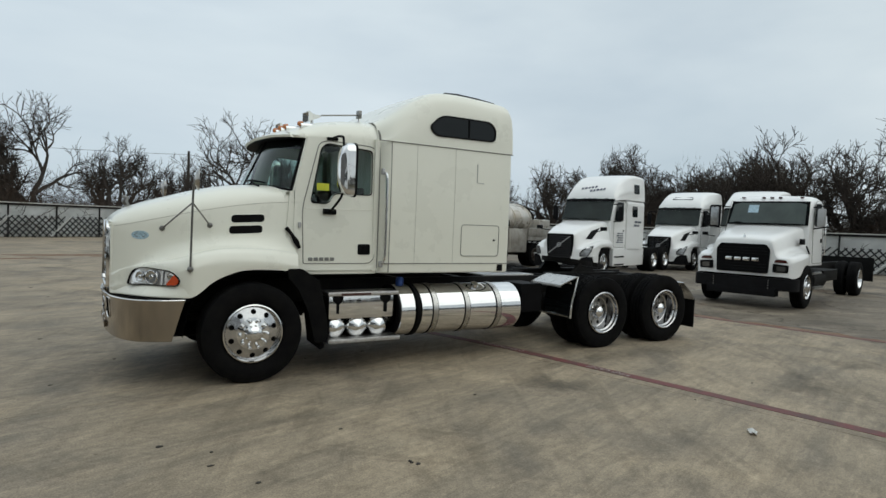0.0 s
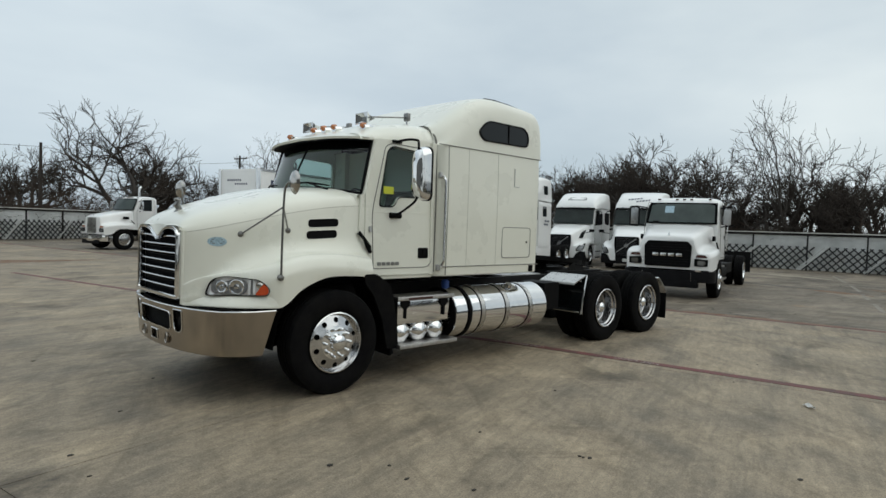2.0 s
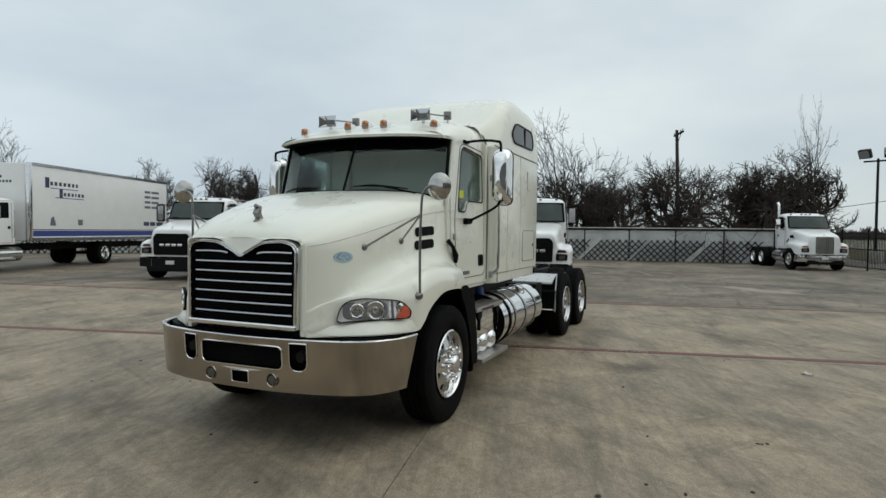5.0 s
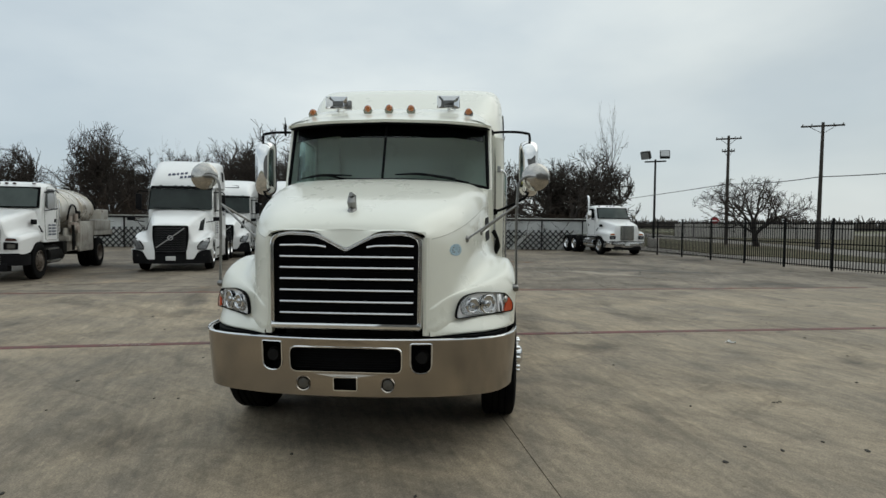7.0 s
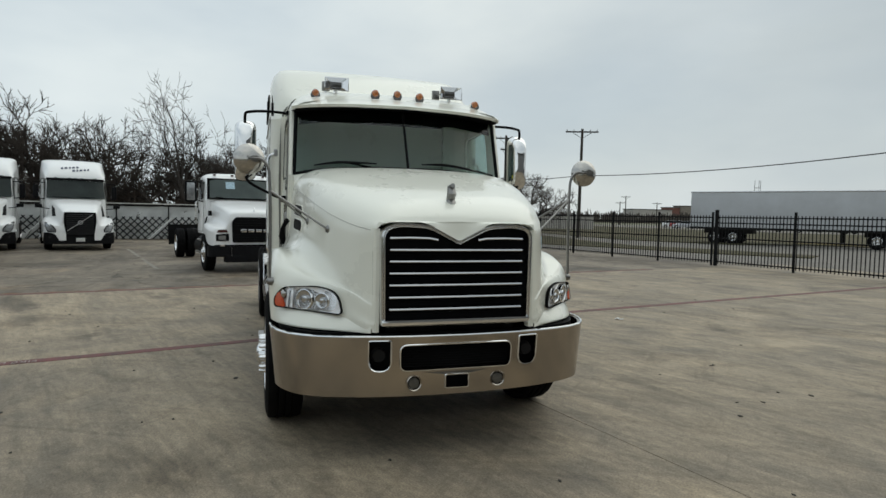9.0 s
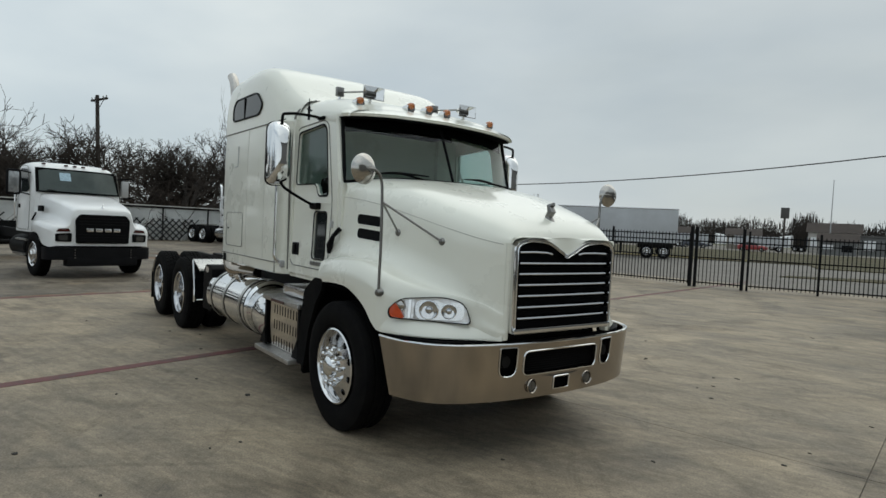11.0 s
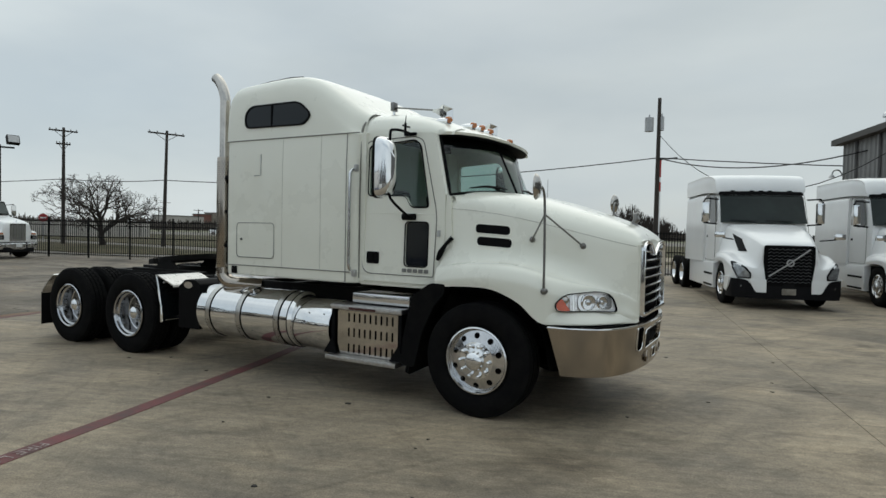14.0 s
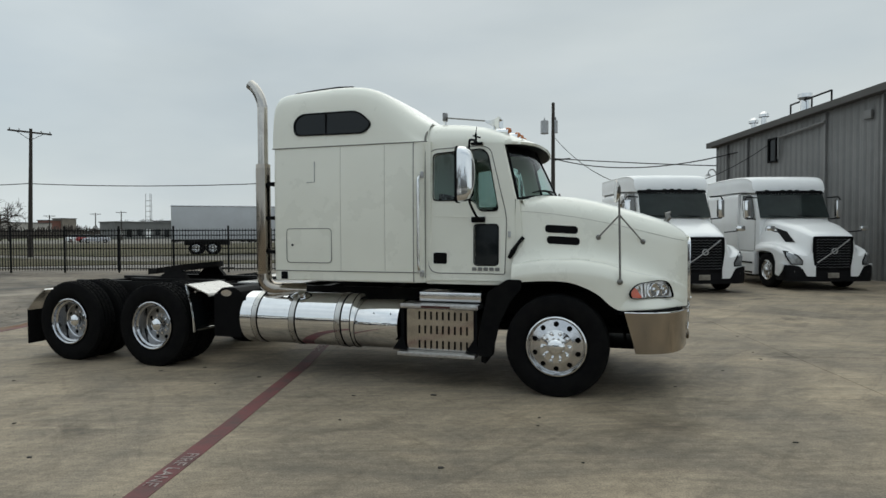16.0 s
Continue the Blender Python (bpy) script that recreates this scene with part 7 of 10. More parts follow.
    for s in SIDES:
        f = lambda u, v, w: (0.972 - 0.10 * (u - 0.70) + w, s * u, v)
        bm = B()
        prism(bm, rounded([(0.68, 0.86), (1.00, 0.86), (1.01, 1.04), (0.68, 1.06)], 0.03), f, 0.04)
        hl_ = part("headlight", bm, M_BLACK, T, "headlight in a dark housing")
        bm = B()
        prism(bm, rounded([(0.76, 0.89), (0.94, 0.89), (0.95, 1.00), (0.76, 1.01)], 0.03), lambda u, v, w: f(u, v, 0.036 + w), 0.012)
        part("lamp_glass", bm, M_FOG if grille_style == "wide" else M_VLAMP, hl_)
        bm = B()
        prism(bm, rounded([(0.70, 1.09), (0.99, 1.085), (0.94, 1.155), (0.74, 1.165)], 0.02), f, 0.03)
        part("indicator", bm, M_DKRED if grille_style == "wide" else M_AMBER, T, "slim upper lamp")
        bm = B()
        side_pane(bm, rounded([(-1.50, 1.98), (-0.95, 1.98), (-0.80, 2.06), (-1.00, 2.55), (-1.50, 2.57)], 0.05), s, 1.025)
        part("door_window", bm, M_BGLASS, T, "dark door window")
        bm = B()
        dj = rounded([(-1.62, 1.06), (-0.72, 1.06), (-0.68, 1.9), (-0.95, 2.62), (-1.62, 2.64)], 0.07)
        tube(bm, [(u, s * (1.040 - 0.03 * (v - 2.0) - (0.015 if v < 1.3 else 0)), v) for u, v in dj + dj[:1]], 0.007, 4)
        part("door_joint", bm, M_SEAM, T)
        bm = B()
        box(bm, -1.55, -1.44, *sorted((s * 1.02, s * 1.05)), 1.58, 1.68, 0.008)
        part("door_handle", bm, M_BLACK, T)
        bm = B()
        box(bm, -0.32, -0.02, *sorted((s * 0.93, s * 0.985)), 1.52, 1.66, 0.015)
        part("side_vent", bm, M_BLACK, hood_, "black bonnet vent")
        bm = B()
        tube(bm, [(-0.42, s * 0.99, 1.48), (-0.58, s * 1.02, 1.30)], 0.022, 6)
        part("hood_latch", bm, M_BLACK, hood_)
        bm = B()
        if grille_style == "wide" and s > 0:
            box(bm, -0.84, -0.74, 1.10, 1.28, 1.98, 2.42, 0.035)
        else:
            box(bm, -0.78, -0.72, *sorted((s * 1.26, s * 1.48)), 1.95, 2.45, 0.025)
        mi = part("door_mirror", bm, (M_SILVER if s > 0 else M_VLAMP) if grille_style == "wide" else M_CHROME, T, "door mirror on two arms")
        if grille_style == "wide" and s < 0:
            bm = B()
            rim_ = rounded([(-1.24, 1.92), (-1.50, 1.92), (-1.50, 2.48), (-1.24, 2.48)], 0.05)
            tube(bm, [(-0.75, y, z) for y, z in rim_ + rim_[:1]], 0.026, 6)
            part("mirror_rim", bm, M_VBLACK, mi)
        bm = B()
        tube(bm, [(-0.82, s * 1.0, 2.45), (-0.75, s * 1.34, 2.50), (-0.74, s * 1.40, 2.44)], 0.018, 6)
        part("mirror_arm", bm, M_VBLACK, mi)
        bm = B()
        tube(bm, [(-0.82, s * 1.02, 1.92), (-0.75, s * 1.36, 1.98)], 0.018, 6)
        part("mirror_arm", bm, M_VBLACK, mi)
        # step tank
        bm = B()
        lathe(bm, [(0.0, 0), (0.26, 0.01), (0.28, 0.04), (0.28, 1.16), (0.26, 1.19), (0, 1.20)], (-2.15, s * 0.80, 0.62), (1, 0, 0), 24)
        part("fuel_tank", bm, tank_paint or M_ALU, T, "round side tank")
        bm = B()
        box(bm, -1.70, -0.85, *sorted((s * 0.85, s * 1.12)), 0.42, 0.47)
        box(bm, -1.70, -0.85, *sorted((s * 0.85, s * 1.06)), 0.78, 0.82)
        part("step", bm, M_TREAD, T)
        bm = B()
        tube(bm, [(-1.68, s * 1.05, 2.3), (-1.68, s * 1.09, 2.25), (-1.68, s * 1.09, 1.3), (-1.68, s * 1.05, 1.25)], 0.014, 6)
        part("grab_handle", bm, M_CHROME, T)
    bm = B()
    shell(bm, [(-0.58, 1.02, 0.98, 1.85, 0.98, 1.99, 0.95), (-0.70, 1.0, 1.0, 1.95, 1.0, 2.30, 0.93), (-0.92, 1.0, 1.02, 2.0, 1.02, roof - 0.10, 0.93), (-1.2, 1.0, 1.03, 2.0, 1.03, roof, 0.95), (-1.60, 1.0, 1.03, 2.0, 1.03, roof, 0.96), (-1.78, 1.0, 1.02, 2.0, 1.02, roof - 0.04, 0.95)], 2)
    cab_ = part("cab", bm, M_WHITE, T, "white day cab", 45)
    bm = B()
    pane(bm, [(-0.60, -0.90, 2.03), (-0.60, 0.90, 2.03), (-0.85, 0.86, 2.56), (-0.85, -0.86, 2.56)], 0.118, 0.080)
    ws = part("windscreen", bm, M_SCREEN, T, "opaque windscreen with a pale reflection in its colour")
    bm = B()
    pane(bm, [(-0.60, -0.965, 1.99), (-0.60, 0.965, 1.99), (-0.85, 0.925, 2.60), (-0.85, -0.925, 2.60)], 0.12, 0.05)
    part("screen_rubber", bm, M_BLACK, ws)
    for y in (-0.45, 0.35):
        bm = B()
        tube(bm, [(-0.46, y - 0.3, 2.05), (-0.47, y + 0.25, 2.03)], 0.012, 5)
        part("wiper", bm, M_BLACK, T)
    for y in (-0.7, -0.2, 0, 0.2, 0.7):
        bm = B()
        box(bm, -0.97, -0.90, y - 0.04, y + 0.04, roof - 0.075, roof - 0.035, 0.012)
        part("roof_lamp", bm, M_DULLRED, cab_)
    if stack:
        bm = B()
        tube(bm, curve([(-1.95, -0.85, 0.8), (-1.95, -0.85, 2.2), (-1.95, -0.85, 3.1), (-2.05, -0.85, 3.3)], 4), 0.07, 12)
        part("exhaust_pipe", bm, M_CHROME, T, "chrome exhaust stack")
    return T


# chassis cab beside the concrete, two grille bars short of the line
md = day_cab("cab_chassis_truck", pose(-13.1, -1.5, 0, 0, 0, 13.5), "white day cab truck with bare black chassis and wide grille", "parked day cab trucks", plated=False, tank_paint=M_CAST)
chassis_parts(md, -7.3, (-5.55,))
bm = B()
box(bm, -7.30, -7.25, -1.22, 1.22, 0.36, 1.12, 0.01)
part("rear_flap", bm, M_FLAP, md, "black rear mud flap board")
bm = B()
box(bm, -3.4, -1.9, 0.55, 1.05, 0.55, 0.85, 0.03)
part("chassis_step", bm, M_CAST, md)
bm = B()
prism(bm, [(-0.45, 2.30), (-0.20, 2.30), (-0.20, 2.50), (-0.45, 2.50)], lambda u, v, w: (-0.645 + 0.105 - 0.47 * (v - 2.3) + w, u, v), 0.004)
part("windscreen_notice", bm, M_DECAL, md, "pale notice behind the windscreen")

aero_tractor("sleeper_truck", pose(-14.8, -9.7, 0, 0, 0, 18), 3.95, "white high-roof sleeper truck with slanted lettering on its fairing", -3.4, True)
aero_tractor("sleeper_truck", pose(-22.4, -11.4, 0, 0, 0, 16), 3.75, "white mid-roof sleeper truck parked on asphalt", -3.3)
aero_tractor("sleeper_truck", pose(-22.9, -8.15, 0, 0, 0, 17.5), 3.75, "white sleeper truck with lettering parked before the lattice fence", -3.3, True)
aero_tractor("flat_roof_truck", pose(2.13, 11.25, 0, 0, 0, -71.5), 3.42, "white flat-roof tractor with chrome mirrors on concrete", -4.1, False, True, False, "parked flat-roof trucks")
aero_tractor("flat_roof_truck", pose(5.62, 13.0, 0, 0, 0, -73.5), 3.42, "white flat-roof tractor parked beside the metal building", -4.1, False, True, False, "parked flat-roof trucks")

# tank truck
M_TANKSKIN = mat("dull_pale_tank_skin", (0.62, 0.60, 0.56), 0.28, 0.35, color2=(0.42, 0.37, 0.30), scale=1.3, rvar=0.08)
M_GRIMERIM = mat("grimy_brown_rim", (0.13, 0.105, 0.085), 0.55, 0.3, var=0.4, scale=9)
M_VALVE = mat("faded_pink_valve_paint", (0.27, 0.20, 0.165), 0.6, color2=(0.34, 0.31, 0.27), scale=7)
tk = day_cab("tank_truck", pose(-10.3, -12.6, 0, 0, 0, 18), "white day cab truck carrying a stained grey tank", "parked day cab trucks", tank_paint=M_CAST)
chassis_parts(tk, -6.9, (-5.25,), rim=M_GRIMERIM)
TANKX = ((-5.40, 0.30), (-5.36, 0.72), (-5.25, 0.94), (-5.12, 1.0), (-2.32, 1.0), (-2.20, 0.94), (-2.10, 0.72), (-2.06, 0.30))
bm = B()
rings(bm, [[(x, 1.06 * k_ * math.cos(a_), 2.02 + 0.68 * k_ * math.sin(a_)) for a_ in (2 * math.pi * i / 40 for i in range(40))] for x, k_ in TANKX])
tb = part("tank", bm, M_TANKSKIN, tk, "dull pale oval tank")
for x in (-4.9, -3.75, -2.6):
    bm = B()
    tube(bm, [(x, 1.07 * math.cos(a_), 2.02 + 0.69 * math.sin(a_)) for a_ in (2 * math.pi * i / 40 for i in range(41))], 0.022, 6)
    part("tank_band", bm, M_TANKSKIN, tb)
bm = B()
tube(bm, [(-5.10, 1.07 * math.cos(a_), 2.02 + 0.69 * math.sin(a_)) for a_ in (math.pi * i / 30 for i in range(31))], 0.035, 6)
part("end_hoop", bm, M_CAST, tb, "dark hoop round the tank end")
bm = B()
cyl(bm, (-3.3, 0, 2.66), (-3.3, 0, 2.80), 0.28, seg=20)
cyl(bm, (-3.3, 0, 2.80), (-3.3, 0, 2.83), 0.31, seg=20)
part("hatch", bm, M_TANKSKIN, tb)
for s in SIDES:
    bm = B()
    tube(bm, [(-5.0, s * 0.34, 2.66), (-4.9, s * 0.34, 2.78), (-2.5, s * 0.34, 2.78), (-2.4, s * 0.34, 2.66)], 0.018, 6)
    part("top_rail", bm, M_POST, tb)
# lower body: side panels, deck, rear box and tail rail
bm = B()
box(bm, -4.55, -2.25, -1.16, 1.16, 0.98, 1.16, 0.02)
box(bm, -6.75, -4.55, -1.20, 1.20, 1.12, 1.30, 0.02)
deck_ = part("deck", bm, M_TANKBODY, tk, "grimy grey deck")
for s in SIDES:
    bm = B()
    box(bm, -4.50, -3.15, *sorted((s * 1.10, s * 1.19)), 0.62, 1.62, 0.025)
    sp2 = part("side_panel", bm, M_TANKBODY, deck_, "stained tan side panel")
    bm = B()
    box(bm, -4.30, -3.35, *sorted((s * 1.188, s * 1.205)), 0.80, 1.45, 0.008)
    part("locker_door", bm, M_TANKBODY, sp2)
    bm = B()
    box(bm, -3.12, -2.25, *sorted((s * 0.98, s * 1.05)), 0.66, 1.40, 0.02)
    part("front_panel", bm, M_TANKBODY, deck_)
    bm = B()
    box(bm, -6.45, -4.62, *sorted((s * 0.82, s * 1.22)), 1.30, 1.66, 0.02)
    part("locker", bm, M_TANKBODY, deck_, "low grey side locker")
bm = B()
box(bm, -6.40, -5.48, -1.16, 1.16, 1.68, 2.05, 0.03)
part("rear_box", bm, M_TANKSKIN, tk, "pale box behind the tank")
bm = B()
box(bm, -7.05, -6.78, -1.10, 1.10, 1.02, 1.24, 0.02)
part("tail_rail", bm, M_CAST, tk)
# pump, valves, pipes and hose hoop on the side
bm = B()
box(bm, -2.95, -2.45, 1.06, 1.24, 1.40, 1.58, 0.03)
cyl(bm, (-2.72, 1.08, 1.36), (-2.72, 1.30, 1.36), 0.13, seg=14)
cyl(bm, (-3.02, 1.12, 1.62), (-3.02, 1.12, 1.86), 0.08, seg=12)
cyl(bm, (-2.50, 1.10, 1.58), (-2.50, 1.10, 1.78), 0.07, seg=12)
pg = part("pump_gear", bm, M_VALVE, tk, "faded pump and valves")
for x, z0 in ((-2.98, 0.72), (-2.80, 0.80), (-2.46, 0.70)):
    bm = B()
    tube(bm, [(x, 1.20, 1.50), (x, 1.22, 1.2), (x - 0.03, 1.20, z0)], 0.045, 8)
    part("drain_pipe", bm, M_TANKBODY if x < -2.6 else M_CAST, pg)
bm = B()
tube(bm, curve([(-2.40, 1.06, 1.65), (-2.46, 1.12, 2.02), (-2.72, 1.11, 2.14), (-3.0, 1.12, 2.04), (-3.08, 1.10, 1.75)], 4), 0.028, 6)
part("hose_hoop", bm, M_CAST, tk, "bent dark hose on the tank side")
bm = B()
box(bm, -3.14, -3.00, 1.10, 1.22, 1.70, 1.95, 0.02)
part("control_box", bm, M_CAST, tk, "small dark control box")
bm = B()
box(bm, -2.26, -1.95, 0.70, 1.10, 0.62, 1.00, 0.03)
cyl(bm, (-2.1, 0.72, 0.98), (-2.1, 0.72, 1.30), 0.10, seg=12)
part("air_tank", bm, M_CAST, tk)
bm = B()
for i in range(4):
    bars(bm, -1.5, -0.95, 1.2 + i * 0.09, 1.25 + i * 0.09, (3, 2), lambda u, v, w: (u, 1.046 + w, v), i)
part("lettering", bm, M_GREYTXT, tk)

# box truck
bt = day_cab("box_truck", pose(-7.74, -21.14, 0, 0, 0, 18.5), "white box truck with blue stripe and dark slanted lettering", "parked day cab trucks")
chassis_parts(bt, -11.6, (-6.9,))
bm = B()
box(bm, -12.0, -2.2, -1.30, 1.30, 1.12, 4.15, 0.06)
bx_ = part("cargo_box", bm, M_WHITE, bt, "tall white cargo box")
for s in SIDES:
    bm = B()
    box(bm, -2.32, -2.14, *sorted((s * 1.14, s * 1.33)), 1.10, 4.17, 0.06)
    part("corner_post", bm, M_ALU, bx_, "bright aluminium corner post")
    bm = B()
    box(bm, -12.0, -2.3, *sorted((s * 1.302, s * 1.32)), 1.10, 1.24)
    part("lower_rail", bm, M_ALU, bx_)
    bm = B()
    box(bm, -12.0, -2.3, *sorted((s * 1.302, s * 1.32)), 4.05, 4.17)
    part("upper_rail", bm, M_ALU, bx_)
    f = lambda u, v, w: (u, s * (1.301 + w), v)
    bm = B()
    prism(bm, [(-11.9, 1.29), (-2.35, 1.29), (-2.35, 1.52), (-11.9, 1.52)], f, 0.004)
    part("stripe", bm, M_STRIPE, bx_, "blue stripe")
    bm = B()
    prism(bm, [(-11.9, 1.545), (-2.35, 1.545), (-2.35, 1.575), (-11.9, 1.575)], f, 0.004)
    part("stripe", bm, M_DULLRED, bx_, "thin red stripe")
    a_, b_ = (-3.0, -4.9) if s > 0 else (-5.4, -3.2)
    bm = B()
    bars(bm, a_, a_ + (b_ - a_) * 0.12, 3.24, 3.66, (1,), f, 2, 0.004)
    bars(bm, a_ + (b_ - a_) * 0.15, b_, 3.35, 3.50, (0.8, 0.9, 0.9, 0.9, 0.9, 0.8, 0.7), f, 2, 0.004)
    part("lettering", bm, M_BLUETXT, bx_, "large dark company lettering shown as bars")
    bm = B()
    bars(bm, a_ + (b_ - a_) * 0.42, a_ + (b_ - a_) * 0.52, 2.86, 3.22, (1,), f, 2, 0.004)
    bars(bm, a_ + (b_ - a_) * 0.55, b_ + (b_ - a_) * 0.2, 2.95, 3.09, (0.9, 0.9, 0.8, 0.5, 0.9, 0.9), f, 2, 0.004)
    part("lettering", bm, M_BLUETXT, bx_)
    bm = B()
    prism(bm, [(a_ + (b_ - a_) * 0.15, 3.22), (b_, 3.22), (b_, 3.25), (a_ + (b_ - a_) * 0.15, 3.25)], f, 0.004)
    prism(bm, [(a_ + (b_ - a_) * 0.3, 2.85), (b_ + (b_ - a_) * 0.2, 2.85), (b_ + (b_ - a_) * 0.2, 2.88), (a_ + (b_ - a_) * 0.3, 2.88)], f, 0.004)
    part("underline", bm, M_STRIPE, bx_)
    for i in range(4):
        bm = B()
        bars(bm, -9.9 if s > 0 else -11.2, -11.2 if s > 0 else -9.9, 3.45 - i * 0.26, 3.57 - i * 0.26, (3, 4), f, i, 0.004)
        part("lettering", bm, M_GREYTXT, bx_)
    bm = B()
    bars(bm, -9.8 if s > 0 else -11.6, -11.6 if s > 0 else -9.8, 1.78, 1.98, (3, 3, 4), f, 9, 0.004)
    part("lettering", bm, M_BLUETXT, bx_)
    bm = B()
    prism(bm, rounded([(-3.6, 1.72), (-3.25, 1.72), (-3.3, 2.0), (-3.45, 2.12)], 0.05), f, 0.004)
    part("small_emblem", bm, M_GREYTXT, bx_)
    bm = B()
    prism(bm, rounded([(-5.2, 1.75), (-4.9, 1.75), (-4.9, 2.02), (-5.05, 1.98), (-5.2, 2.02)], 0.06), f, 0.004)
    part("small_emblem", bm, M_GREYTXT, bx_)
bm = B()
bars(bm, -0.75, 0.15, 3.56, 3.66, (1, 1, 1, 1, 1, 1, 1), lambda u, v, w: (-2.2 + 0.002 + w, u, v), 3, 0.004)
bars(bm, -0.25, 0.55, 3.38, 3.47, (1, 1, 1, 1, 1, 1), lambda u, v, w: (-2.2 + 0.002 + w, u, v), 4, 0.004)
part("lettering", bm, M_BLUETXT, bx_)

wm = day_cab("chassis_tractor", pose(-5.87, -27.65, 0, 0, 0, 14), "white day cab tractor with chrome grille and stack", "parked day cab trucks", "chrome", True, 2.72, bumper=M_CHROME)
chassis_parts(wm, -6.4, (-4.5, -5.8))
om = day_cab("chassis_tractor", pose(-28.9, 8.25, 0, 0, 0, 16.5), "white older day cab tractor with chrome bumper before fence", "parked day cab trucks", "chrome", True, 2.75, bumper=M_CHROME)
chassis_parts(om, -4.95, (-3.2, -4.3))

# ---------------------------------------------------------------- boundary wall of pale sheets with lattice sections leaning on it
M_SHEET = mat("weathered_white_sheet", (0.80, 0.81, 0.80), 0.6, color2=(0.60, 0.61, 0.60), scale=0.8, bump=0.05, bscale=6)
M_RAIL = mat("dark_steel", (0.014, 0.0135, 0.013), 0.6, 0.1, var=0.3, spec=0.2)
M_GALV = mat("galvanised_lattice", (0.60, 0.60, 0.58), 0.5, 0.1, var=0.3, scale=20)
M_BARK = mat("dark_bark", (0.052, 0.043, 0.036), 0.95, color2=(0.028, 0.024, 0.021), scale=9, bump=0.4, bscale=25)
M_TWIG = mat("twig_bark", (0.060, 0.049, 0.041), 0.95, color2=(0.034, 0.028, 0.024), scale=1.2, spec=0.2)
M_POLE = mat("creosoted_wood", (0.052, 0.042, 0.034), 0.9, color2=(0.03, 0.026, 0.023), scale=5, stretch=(8, 8, 0.6), bump=0.2)
M_WIRE = mat("black_cable", (0.012, 0.012, 0.013), 0.6)
M_IRON = mat("black_fence_paint", (0.006, 0.006, 0.0065), 0.5, var=0.3, spec=0.12)
M_GRASS = mat("dormant_grass", (0.058, 0.056, 0.029), 0.95, color2=(0.100, 0.083, 0.052), scale=0.22, bump=0.5, bscale=18, spec=0.15)
M_KERB = mat("yellow_kerb_paint", (0.42, 0.33, 0.14), 0.9, var=0.3, scale=1.0)
M_ROAD = mat("street_asphalt", (0.175, 0.158, 0.138), 0.9, var=0.25, scale=0.6, bump=0.1)
M_METALW = mat("grey_ribbed_cladding", (0.215, 0.212, 0.205), 0.5, 0.2, var=0.18, scale=0.8)
M_BRICKF = mat("far_brick", (0.22, 0.10, 0.075), 0.9, var=0.25)
M_FARW = mat("far_pale_wall", (0.45, 0.42, 0.38), 0.9, var=0.15, scale=0.4)
M_FARD = mat("far_dark_roof", (0.10, 0.095, 0.09), 0.9, var=0.2, scale=0.4)
M_CONE = mat("traffic_cone_orange", (0.34, 0.07, 0.025), 0.6)


